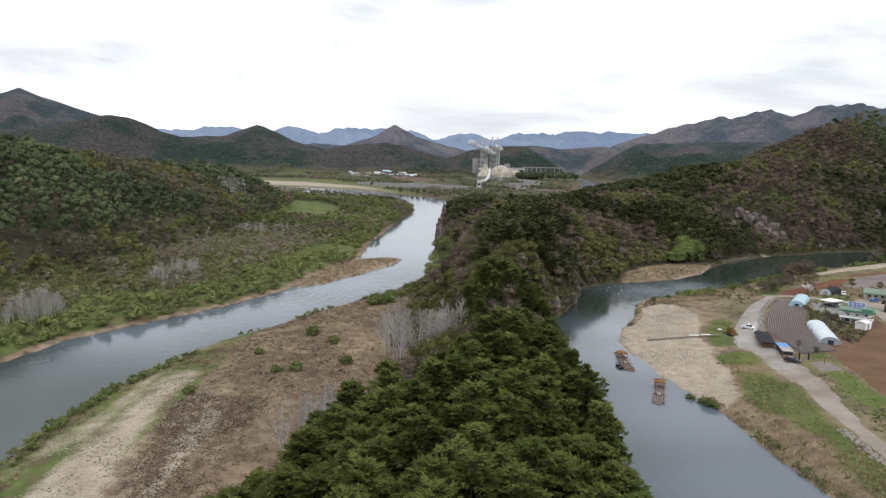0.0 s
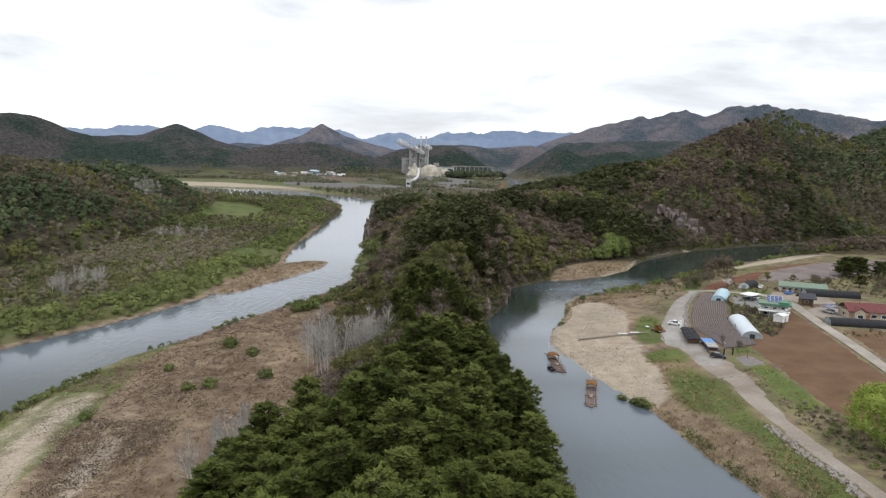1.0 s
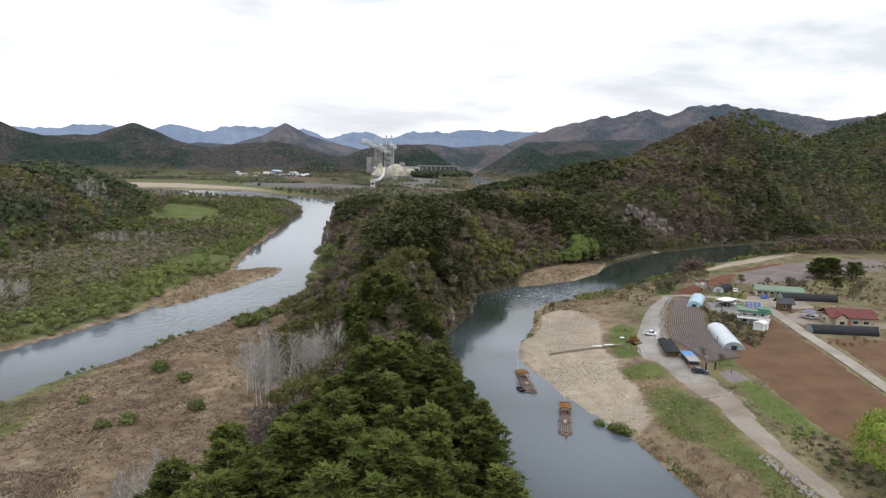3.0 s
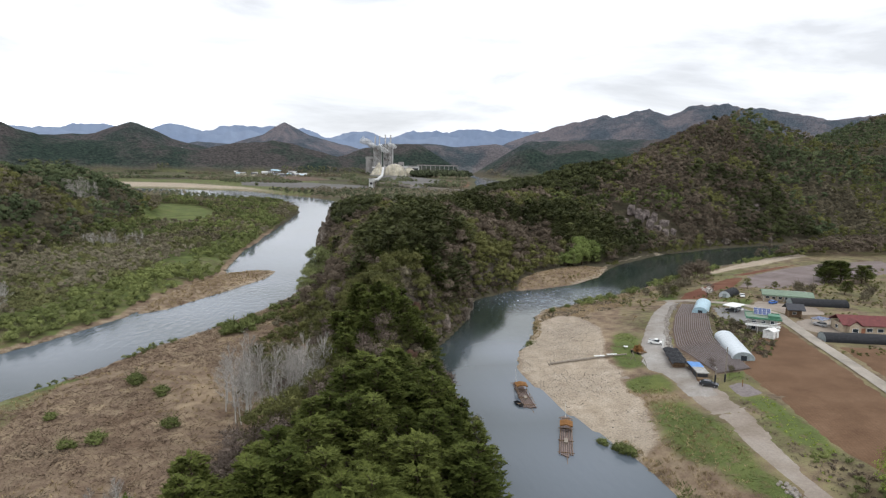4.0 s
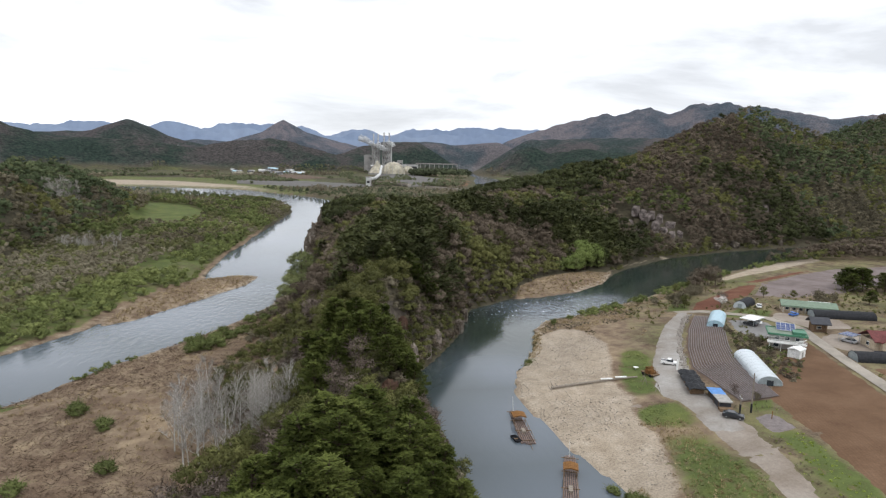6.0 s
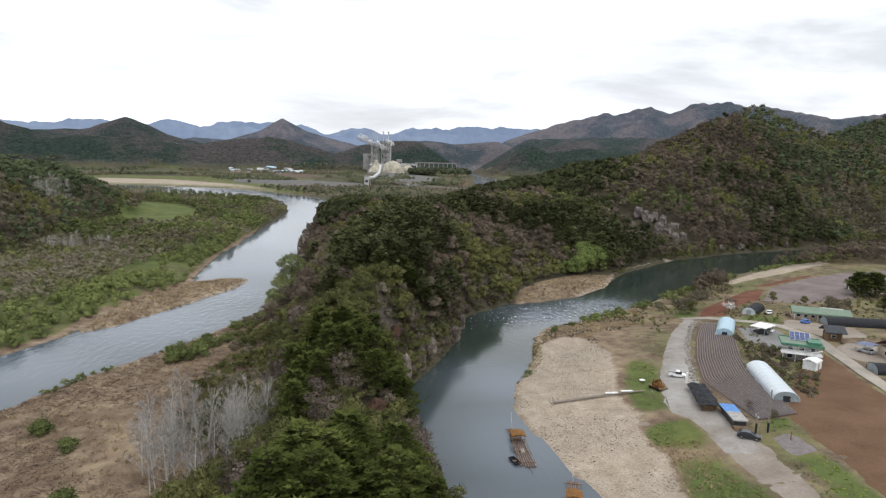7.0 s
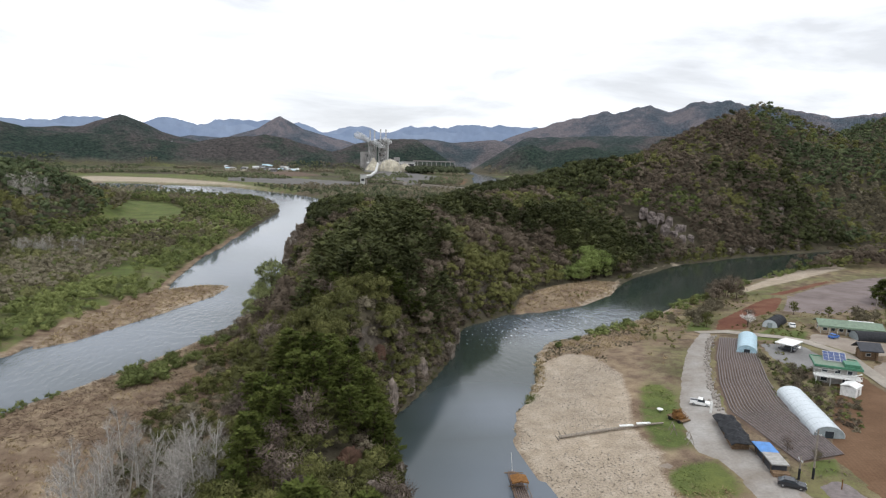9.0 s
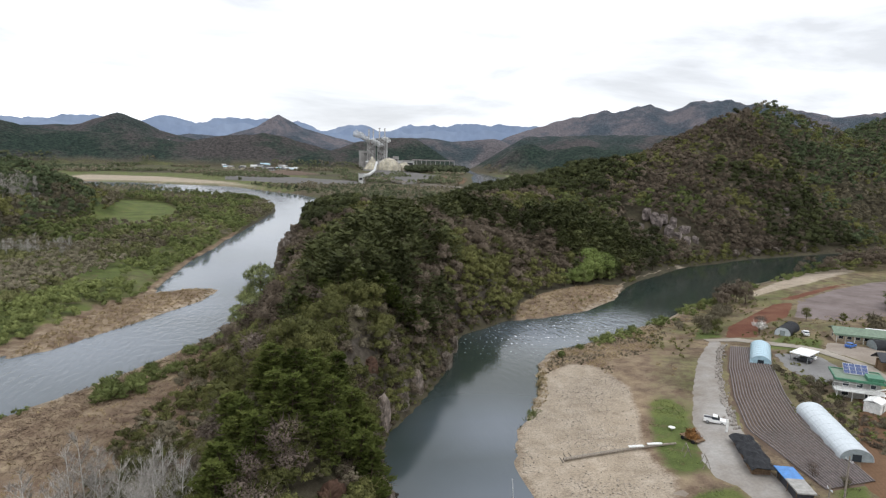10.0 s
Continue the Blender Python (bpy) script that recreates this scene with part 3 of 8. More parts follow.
green = np.maximum.reduce([soft(GRASS_A, 5) * (1.0 + 0.5 * clod), soft(GRASS_B, 3) * (0.88 + 0.6 * clod), soft(GRASS_C, 6) * (0.80 + 0.8 * clod), np.where((X > -92) & (X < -30) & (Y < 215) & (DW > 0) & (DW < 7), 0.62 + 0.6 * clod, 0), soft(MEADOW, 10), soft(LAWN_A, 3), soft(LAWN_B, 4) * (0.98 + 0.5 * clod), soft([(115.3, 188), (120.3, 187.6), (119.4, 183.6), (113.6, 183.9)], 2), soft(LAWN_C, 3) * 0.9, soft(VILLAGE, 8) * (0.40 + 0.4 * clod),
                           np.where(((X < -60) | ((X < -25) & (Y > 280))) & low & (DW > 3) & (signed(X, Y, SPIT) > 3), 0.60 + 0.5 * clod, 0), np.where((Y > 880) & (Y < 2500) & (Z < 14), 0.34 + 0.5 * fbm(X + 700, Y, 120, 3), 0)])
dryc = np.maximum.reduce([np.clip(0.5 - (signed(X, Y, BEACH) - 7) / 5, 0, 1) * 0.95, np.clip(0.5 - (signed(X, Y, GRASS_C) - 6) / 5, 0, 1) * 0.95, np.clip(0.5 - (signed(X, Y, GRASS_A) - 6) / 5, 0, 1) * 0.95, soft(DRY_LAND, 12), soft(REEDS, 4) * 1.1, soft(SPIT, 4) * 1.1, soft(DRY_BANK, 6) * 0.95, np.where((Y > 880) & (Y < 2300) & (Z < 14), 0.26 + 0.5 * fbm(X, Y, 140, 3), 0), soft(VILLAGE, 8) * 0.62, np.where((X < -40) & low & (DW < 9) & (DW > 0), 0.75, 0), np.where(((X < -60) | ((X < -25) & (Y > 280))) & low & (DW > 3), 0.52, 0),
                          np.where((X > np.interp(Y, [60, 165, 222, 245, 274, 300, 320], [56, 54, 56, 66, 80, 98, 125])) & (Y < 340) & (DW < 12), 0.6, 0)])
cover = np.stack([sand, green, dryc, np.ones_like(sand)], -1).reshape(-1, 4)

ny, nx = X.shape
idx = np.arange(nx * ny).reshape(ny, nx)
a, b_, c_, d_ = idx[:-1, :-1].ravel(), idx[:-1, 1:].ravel(), idx[1:, 1:].ravel(), idx[1:, :-1].ravel()
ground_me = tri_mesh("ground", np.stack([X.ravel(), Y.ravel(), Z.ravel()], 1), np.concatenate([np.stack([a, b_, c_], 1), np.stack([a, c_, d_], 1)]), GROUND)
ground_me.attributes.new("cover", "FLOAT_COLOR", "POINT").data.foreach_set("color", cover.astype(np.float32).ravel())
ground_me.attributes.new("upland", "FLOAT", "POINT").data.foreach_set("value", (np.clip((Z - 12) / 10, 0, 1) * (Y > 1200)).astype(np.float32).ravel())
# share of painted haze, growing with distance from 2450 m
ground_me.attributes.new("distance_haze", "FLOAT", "POINT").data.foreach_set("value", np.clip((np.hypot(X, Y) - 2450) / 800, 0, 1).astype(np.float32).ravel())
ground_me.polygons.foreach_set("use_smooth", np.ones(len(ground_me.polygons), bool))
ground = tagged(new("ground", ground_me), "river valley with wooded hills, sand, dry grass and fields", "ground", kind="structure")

# water: one level sheet under both rivers
wx, wy = axis([(-600, 0), (-150, 30), (120, 6), (450, 15), (900, 60)]), axis([(-300, 0), (40, 40), (420, 6), (1300, 20), (3700, 150)])
WX, WY = np.meshgrid(wx, wy)
RAPID_L, RAPID_R = [(-40, 300, 55), (-30, 330, 45), (-60, 270, 40)], [(80, 300, 26), (104, 306, 24), (125, 315, 22)]
rapids = np.zeros(WX.shape)
for px, py, pr in RAPID_L + RAPID_R:
    rapids = np.maximum(rapids, np.exp(-((WX - px) ** 2 + (WY - py) ** 2) / (0.5 * pr * pr)))
# pale reaches: churned water near rapids, elsewhere sky reflection painted into the colour
froth_and_sheen = np.zeros(WX.shape)
for px, py, pr in ((-45, 300, 60), (-24, 420, 90), (-20, 520, 120), (-12, 640, 130), (-8, 760, 140), (-30, 900, 150), (-150, 1050, 160), (-300, 1130, 160), (420, 1600, 300), (470, 2000, 300), (-80, 250, 60), (-105, 212, 40), (-30, 350, 40), (63, 192, 32), (62, 150, 42), (64, 100, 50), (66, 60, 60), (66, 228, 22), (100, 302, 22), (126, 316, 18)):
    froth_and_sheen = np.maximum(froth_and_sheen, (0.95 if 0 < px < 200 else 1.0) * np.exp(-((WX - px) ** 2 + (WY - py) ** 2) / (0.7 * pr * pr)))
n2, n1 = WX.shape
widx = np.arange(n1 * n2).reshape(n2, n1)
a, b_, c_, d_ = widx[:-1, :-1].ravel(), widx[:-1, 1:].ravel(), widx[1:, 1:].ravel(), widx[1:, :-1].ravel()
water_me = tri_mesh("water", np.stack([WX.ravel(), WY.ravel(), np.zeros(WX.size)], 1), np.concatenate([np.stack([a, b_, c_], 1), np.stack([a, c_, d_], 1)]), WATER)
water_me.attributes.new("rapids", "FLOAT", "POINT").data.foreach_set("value", rapids.astype(np.float32).ravel())
water_me.attributes.new("froth_sheen", "FLOAT", "POINT").data.foreach_set("value", (0.8 * froth_and_sheen).astype(np.float32).ravel())
white = sum(np.exp(-((WX - px) ** 2 + (WY - py) ** 2) / (0.4 * pr * pr)) for px, py, pr in RAPID_R)
water_me.attributes.new("whitewater", "FLOAT", "POINT").data.foreach_set("value", np.clip(white, 0, 1).astype(np.float32).ravel())
water = tagged(new("water", water_me), "grey-green river water with rippled rapids under an overcast sky", "river", kind="structure")

# the ridges at the end of the view, their haze painted as blue colour
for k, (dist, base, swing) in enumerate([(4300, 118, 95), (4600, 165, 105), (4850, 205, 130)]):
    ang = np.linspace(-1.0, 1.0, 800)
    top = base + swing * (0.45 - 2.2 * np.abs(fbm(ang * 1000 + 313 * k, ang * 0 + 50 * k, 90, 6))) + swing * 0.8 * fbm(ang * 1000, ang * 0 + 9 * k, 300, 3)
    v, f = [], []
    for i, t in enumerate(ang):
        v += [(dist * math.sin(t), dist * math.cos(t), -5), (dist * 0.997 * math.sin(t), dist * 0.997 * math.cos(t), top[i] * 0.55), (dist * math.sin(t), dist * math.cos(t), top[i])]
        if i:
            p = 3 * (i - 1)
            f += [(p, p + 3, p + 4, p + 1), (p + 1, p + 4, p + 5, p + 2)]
    tagged(new("backdrop", mesh_from("backdrop", v, f, FAR)), "mountain ridges on the horizon in painted haze blue", "mountains", kind="structure")

# ---- trees and brush ----


def quads(c, nrm, size, aspect, r, droop=0.0):
    """Small leaf clumps: bent four-cornered tufts round the points c, facing nrm. Two triangles each."""
    n = len(c)
    nrm = nrm / (np.linalg.norm(nrm, axis=1, keepdims=True) + 1e-9)
    h = r.normal(size=(n, 3))
    u = np.cross(nrm, h)
    u /= np.linalg.norm(u, axis=1, keepdims=True) + 1e-9
    w = np.cross(nrm, u)
    s = (size * r.uniform(0.65, 1.35, n))[:, None]
    k = r.uniform(0.7, 1.3, (n, 4, 1))
    p0 = c - u * s * k[:, 0]
    p1 = c - w * s * aspect * k[:, 1] - nrm * s * droop
    p2 = c + u * s * k[:, 2]
    p3 = c + w * s * aspect * k[:, 3] - nrm * s * droop
    v = np.stack([p0, p1, p2, p3], 1).reshape(-1, 3)
    i = np.arange(n)[:, None] * 4
    f = np.stack([np.hstack([i, i + 1, i + 2]), np.hstack([i, i + 2, i + 3])], 1).reshape(-1, 3)
    return v, f


def slivers(a, b, width, r):
    """Thin upright twigs: one narrow triangle each, from a to b."""
    d = b - a
    s = np.cross(d, r.normal(size=a.shape))
    s /= np.linalg.norm(s, axis=1, keepdims=True) + 1e-9
    s *= width[:, None] * 0.5
    v = np.stack([a - s, a + s, b], 1).reshape(-1, 3)
    return v, np.arange(len(v)).reshape(-1, 3)


def join(parts):
    vs, fs, k = [], [], 0
    for v, f in parts:
        vs.append(np.asarray(v, float))
        fs.append(np.asarray(f, int) + k)
        k += len(v)
    return np.concatenate(vs), np.concatenate(fs)


def limb(pts, radii, n=5):
    """A tapered limb along points."""
    v, f = [], []
    pts = [Vector(p) for p in pts]
    for i, p in enumerate(pts):
        d = (pts[min(i + 1, len(pts) - 1)] - pts[max(i - 1, 0)]).normalized()
        s = d.cross(Vector((0.31, 0.95, 0.05))).normalized()
        t = d.cross(s)
        v += [p + (s * math.cos(2 * math.pi * k / n) + t * math.sin(2 * math.pi * k / n)) * radii[i] for k in range(n)]
        if i:
            for k in range(n):
                a, b, c, e = (i - 1) * n + k, (i - 1) * n + (k + 1) % n, i * n + (k + 1) % n, i * n + k
                f += [(a, b, c), (a, c, e)]
    return np.array([tuple(p) for p in v]), np.array(f)


def pine_shape(seed, tufts_per_pad, pads, size):
    """A red pine: leaning trunk, limbs, and flat, layered fans of needles. Returns wood and needles, for a tree 10 m high."""
    r = np.random.default_rng(seed)
    lean = r.normal(0, 0.35, 2)
    trunk = [(lean[0] * t * t * 2 + 0.2 * math.sin(3 * t + seed), lean[1] * t * t * 2, -0.8 + 10.3 * t) for t in np.linspace(0, 1, 6)]
    wood = [limb(trunk, [0.20, 0.17, 0.14, 0.10, 0.06, 0.02])]
    tv, pad_list = np.array(trunk), []
    for i in range(pads):
        t = 0.26 + 0.74 * (i + r.random()) / pads
        reach = 3.3 * (1 - ((t - 0.26) / 0.76) ** 2.6) ** 0.8 * r.uniform(0.4, 1.05) + 0.2
        ang = i * 2.4 + r.normal(0, 0.4)
        base = np.array([np.interp(t, np.linspace(0, 1, 6), tv[:, k]) for k in range(3)])
        tip = base + np.array([math.cos(ang) * reach, math.sin(ang) * reach, 0.25 + 0.12 * reach + r.normal(0, 0.2)])
        if reach > 0.7:
            wood.append(limb([base - (0, 0, 0.3), (base + tip) / 2 - (0, 0, 0.12), tip - (0, 0, 0.15)], [0.07, 0.05, 0.02], 3))
        pad_list.append((tip, base, r.uniform(0.6, 1.05) * (1.25 - 0.5 * t)))
    c, away = [], []
    for tip, base, rad in pad_list:
        d = (tip - base) * (1, 1, 0.35)
        ln = np.linalg.norm(d) + 1e-6
        d = d / ln
        side = np.cross(d, (0, 0, 1.0))
        side /= np.linalg.norm(side) + 1e-6
        u, w = r.random(tufts_per_pad) ** 0.7, r.uniform(-1, 1, tufts_per_pad)
        spread = rad * (0.45 + 0.75 * np.sin(np.pi * np.clip(u * 0.85 + 0.1, 0, 1)))
        reach = (ln * 0.35 + u * (ln * 0.65 + rad * 0.6))[:, None]
        c.append(base + d * reach + side * (w * spread)[:, None] + np.column_stack([np.zeros((tufts_per_pad, 2)), 0.12 * ln + r.normal(0, 0.13, tufts_per_pad) - 0.18 * np.abs(w)]))
        away.append(d * 0.8 + side * (0.9 * w)[:, None] + r.normal(0, 0.28, (tufts_per_pad, 3)) + (0, 0, 0.22))
    c, away = np.concatenate(c), np.concatenate(away)
    away = away / np.linalg.norm(away, axis=1, keepdims=True) * size * r.uniform(0.8, 1.8, (len(c), 1))
    across = np.cross(away, np.array((0, 0, 1.0)) + r.normal(0, 0.45, c.shape)) * 0.34
    v = np.stack([c - away * 0.5 + across, c - away * 0.5 - across, c + away], 1).reshape(-1, 3)
    return join(wood), (v, np.arange(len(v)).reshape(-1, 3))


def round_shape(seed, leaves, size, height=8.0, spread=2.7, twig=60, upright=0.0):
    """A broad-leaved crown on a forked trunk; leaves may be none. Returns wood, twigs and leaves."""
    r = np.random.default_rng(seed)
    wood, tw_a, tw_b = [limb([(0, 0, -0.6), (0.1, 0.05, height * 0.3), (r.normal(0, 0.25), r.normal(0, 0.25), height * 0.75)], [0.17, 0.13, 0.04])], [], []
    heads = []
    for i in range(7):
        ang, t = i * 2.4 + r.normal(0, 0.3), r.uniform(0.22, 0.6)
        reach = spread * r.uniform(0.55, 0.9) * (1 - upright * 0.6)
        base = np.array((0.08, 0.05, height * t))
        tip = base + np.array((math.cos(ang) * reach, math.sin(ang) * reach, height * r.uniform(0.2, 0.36) * (1 + upright)))
        wood.append(limb([base, (base + tip) / 2 + (0, 0, 0.3), tip], [0.08, 0.05, 0.02], 3))
        heads.append(tip)
    heads.append(np.array((0.1, 0, height * 0.85)))
    heads = np.array(heads)
    pick = heads[r.integers(0, len(heads), twig)]
    tw_a = pick + r.normal(0, 0.35 * spread / 2.7, (twig, 3)) - (0, 0, 0.3)
    out = tw_a - (0, 0, height * 0.35)
    tw_b = tw_a + out / np.linalg.norm(out, axis=1, keepdims=True) * r.uniform(0.7, 1.7, (twig, 1)) + r.normal(0, 0.3, (twig, 3)) + (0, 0, 0.35)
    twigs = slivers(tw_a, tw_b, r.uniform(0.07, 0.18, twig), r)
    leaf = None
    if leaves:
        pick = heads[r.integers(0, len(heads), leaves)]
        q = r.normal(size=(leaves, 3))
        q /= np.linalg.norm(q, axis=1, keepdims=True)
        c = pick + q * spread * 0.48 * r.random((leaves, 1)) ** 0.45 * (1, 1, 0.8)
        nm = (c - (0, 0, height * 0.45)) * 0.4 + q + r.normal(0, 0.4, c.shape) + (0, 0, 0.3)
        leaf = quads(c, nm, size, 0.7, r, 0.15)
    return join(wood), twigs, leaf


def ball(level):
    bm = bmesh.new()
    bmesh.ops.create_icosphere(bm, subdivisions=level, radius=1)
    out = np.array([tuple(v.co) for v in bm.verts]), np.array([[v.index for v in f.verts] for f in bm.faces])
    bm.free()
    return out


BALLS = {1: ball(1), 2: ball(2)}


def crown_shape(seed, n, size, wide=3.4, high=7.6, lobes=5, rough=0.35, twigs=0, foot=1.2, level=2):
    """A full, lumpy crown: several leafy lobes under loose leaf clumps, with twigs at its rim."""
    r = np.random.default_rng(seed)
    ang, out = np.arange(lobes) * 2.4 + r.normal(0, 0.4, lobes), wide * 0.56 * np.sqrt((np.arange(lobes) + 0.3) / lobes)
    rad = wide * r.uniform(0.36, 0.56, lobes)
    ctr = np.column_stack([np.cos(ang) * out, np.sin(ang) * out, high - rad * 0.85 - out * r.uniform(0.2, 1.1, lobes)])
    ctr[1::2, 2] *= r.uniform(0.45, 0.75, len(ctr[1::2]))
    parts = []
    bv, bf = BALLS[level]
    for i in range(lobes):
        v = ctr[i] + bv * rad[i] * (1, 1, 0.85) * r.uniform(0.55, 1.02, (len(bv), 1))
        m = v[bf].mean(1)
        others = np.delete(np.arange(lobes), i)
        hid = (np.linalg.norm(m[:, None] - ctr[others][None], axis=2) / rad[others][None]).min(1) < 0.72
        f = bf[(bv[bf].mean(1)[:, 2] > -0.45) & ~hid & (m[:, 2] > foot * 0.5)]
        if len(f):
            used, inv = np.unique(f, return_inverse=True)
            parts.append((v[used], inv.reshape(-1, 3)))
    k = r.integers(0, lobes, n * 5)
    q = r.normal(size=(n * 5, 3))
    q /= np.linalg.norm(q, axis=1, keepdims=True)
    c = ctr[k] + q * (rad[k] * r.uniform(0.8, 1.2, n * 5))[:, None] * (1, 1, 0.85)
    gap = np.min(np.linalg.norm(c[:, None] - ctr[None], axis=2) / rad[None], axis=1)
    keep = np.nonzero((gap > 0.72) & (q[:, 2] > -0.3) & (c[:, 2] > foot))[0][:n]
    c, q = c[keep], q[keep]
    parts.append(quads(c, q + r.normal(0, rough, q.shape) + (0, 0, 0.2), size, 0.72, r, 0.18))
    if twigs:
        i = r.integers(0, len(c), twigs)
        parts.append(slivers(c[i] - q[i] * 0.3, c[i] + q[i] * r.uniform(0.4, 1.2, (twigs, 1)) + (0, 0, 0.25), r.uniform(0.06, 0.14, twigs), r))
    return join(parts)


def bush_shape(seed, leaves, size, height=1.8, spread=1.5, even=0.3):
    r = np.random.default_rng(seed)
    q = r.normal(size=(leaves, 3))
    q /= np.linalg.norm(q, axis=1, keepdims=True)
    q[:, 2] = np.abs(q[:, 2])
    lump = 0.75 + 0.25 * np.sin(q[:, 0] * 5 + seed) * np.cos(q[:, 1] * 6 + seed)
    c = q * (spread, spread, height) * lump[:, None] * r.random((leaves, 1)) ** 0.3
    return quads(c, q * min(1.0, 0.6 / even) + r.normal(0, 0.4, q.shape) + (0, 0, even), size, 0.65, r, 0.2)


def tuft_shape(seed, blades=14, height=1.0, spread=0.7):
    r = np.random.default_rng(seed)
    a = np.column_stack([r.normal(0, spread * 0.5, (blades, 2)), np.full(blades, -0.05)])
    b = a + np.column_stack([r.normal(0, spread * 0.6, (blades, 2)), r.uniform(0.5, 1.0, blades) * height])
    return slivers(a, b, r.uniform(0.12, 0.3, blades), r)


def plant_out(name, shapes, pos, scale, tint, mat, label, category, stretch=None):
    """Many plants of one kind as one mesh: past counting."""
    r = np.random.default_rng(len(pos) + 5)
    which, ang = r.integers(0, len(shapes), len(pos)), r.uniform(0, 2 * np.pi, len(pos))
    vs, fs, ts, k = [], [], [], 0
    for j, (v, f) in enumerate(shapes):
        m = np.nonzero(which == j)[0]
        if not len(m):
            continue
        ca, sa, s = np.cos(ang[m])[:, None], np.sin(ang[m])[:, None], scale[m][:, None]
        zs = s if stretch is None else s * stretch[m][:, None]
        p = np.stack([(v[:, 0] * ca - v[:, 1] * sa) * s + pos[m, 0:1], (v[:, 0] * sa + v[:, 1] * ca) * s + pos[m, 1:2], v[:, 2] * zs + pos[m, 2:3]], -1)
        vs.append(p.reshape(-1, 3))
        fs.append((f[None] + (np.arange(len(m)) * len(v))[:, None, None] + k).reshape(-1, 3))
        ts.append(np.repeat(tint[m], len(v)))
        k += len(m) * len(v)
    if not vs:
        return None
    return tagged(new(name, tri_mesh(name, np.concatenate(vs), np.concatenate(fs), mat, np.concatenate(ts))), label, category, kind="stuff")


def sites(x0, x1, y0, y1, step, seed):
    r = np.random.default_rng(seed)
    x, y = np.meshgrid(np.arange(x0, x1, step), np.arange(y0, y1, step))
    x, y = x.ravel() + r.uniform(-0.48, 0.48, x.size) * step, y.ravel() + r.uniform(-0.48, 0.48, x.size) * step
    z, dw = land(x, y)
    return x, y, z, dw, r


def put(m, x, y, z):
    return np.column_stack([x[m], y[m], z[m] - 0.15])


pine_mid = [pine_shape(s, 13, 26, 0.62)[1] for s in range(5)]
pine_low = [crown_shape(s + 20, 20, 0.58, 3.3, 9.2, 5, 0.5, 4, 0.3, 1) for s in range(4)]
brown_mid = [crown_shape(s + 40, 70, 0.34, 3.3, 7.8, 8, 0.7, 120, 0.4, 1) for s in range(5)]
brown_low = [crown_shape(s + 70, 18, 0.54, 3.4, 7.8, 5, 0.7, 14, 0.2, 1) for s in range(4)]
leafy_mid = [crown_shape(s + 50, 100, 0.34, 3.3, 7.2, 8, 0.5, 30, 0.4, 1) for s in range(5)]
leafy_low = [crown_shape(s + 60, 20, 0.54, 3.4, 7.0, 5, 0.5, 4, 0.2, 1) for s in range(4)]
bush_mid = [crown_shape(s + 80, 50, 0.20, 1.7, 2.4, 5, 0.5, 16, 0.0, 1) for s in range(5)]
leafy_far = [crown_shape(s + 160, 8, 0.85, 3.6, 6.6, 4, 0.35, 0, 0.2, 1) for s in range(4)]
tufts = [tuft_shape(s + 100) for s in range(4)]

# the wooded hills, both sides of the rivers
batch = {k: [] for k in ("pine_mid", "pine_low", "brown_mid", "brown_low", "olive_mid", "olive_low", "fresh_mid", "fresh_low", "west_low", "pale_low")}
NEAR_PINES = [(-40, 20), (-37, 60), (-33, 77), (-28, 92), (-21, 104), (-12, 116), (-2, 127), (7, 140), (15, 150), (21, 157), (32, 156), (33, 128), (30.5, 106), (28, 86), (27, 20)]


SCARS = [(27.5, 179), (36, 238)]
ROCK_FACES = [(252, 470), (248, 468), (243, 471), (238, 474), (233, 476), (229, 480), (255, 464), (219, 482), (224, 478), (227, 473), (231, 468), (235, 461), (241, 461), (246, 459), (359, 516)]


def wood(x0, x1, y0, y1, step, seed, pine_bias, keep, lod, needle="pine", size=1.0, bare="brown", budding=0.02):
    x, y, z, dw, r = sites(x0, x1, y0, y1, step, seed)
    n1, n2, n3 = fbm(x, y, 70, 3), fbm(x + 500, y, 38, 3), fbm(x, y + 900, 26, 3)
    up = size * (1.15 if lod == "_low" else 1.0)
    ok = (dw > np.where((x < 20) & (y > 395), 5.5, 1.2)) & keep(x, y, z, dw)
    ok &= ~((x < np.interp(y, [258, 275, 290, 305, 325, 350, 395], [-9, -3, 2, 8, 11.5, 11, 6])) & (x > -20) & (y > 258) & (y < 396))
    for fx, fy in ROCK_FACES:
        ok &= np.hypot(x - fx + 3, y - fy + 6) > 7
    pine = (n1 + r.normal(0, 0.07, x.size) > pine_bias(x, y, z)) & ok
    rest = ok & ~pine
    fresh = rest & (n2 + r.normal(0, 0.1, x.size) > 0.24)
    olive = rest & ~fresh & (n3 + r.normal(0, 0.13, x.size) > budding)
    brown = rest & ~fresh & ~olive
    for key, m, lo, hi in ((needle, pine, 0.95 * up, 1.4 * up), (bare, brown, 0.85 * up, 1.45 * up), ("olive", olive, 0.8 * up, 1.3 * up), ("fresh", fresh, 0.6 * up, 1.15 * up)):
        batch[key + lod].append((put(m, x, y, z), r.uniform(lo, hi, m.sum()), np.clip(0.32 + 0.7 * n3[m] + r.normal(0, 0.13, m.sum()), 0, 0.85)))


in_pines = lambda x, y: inside(x, y, NEAR_PINES)
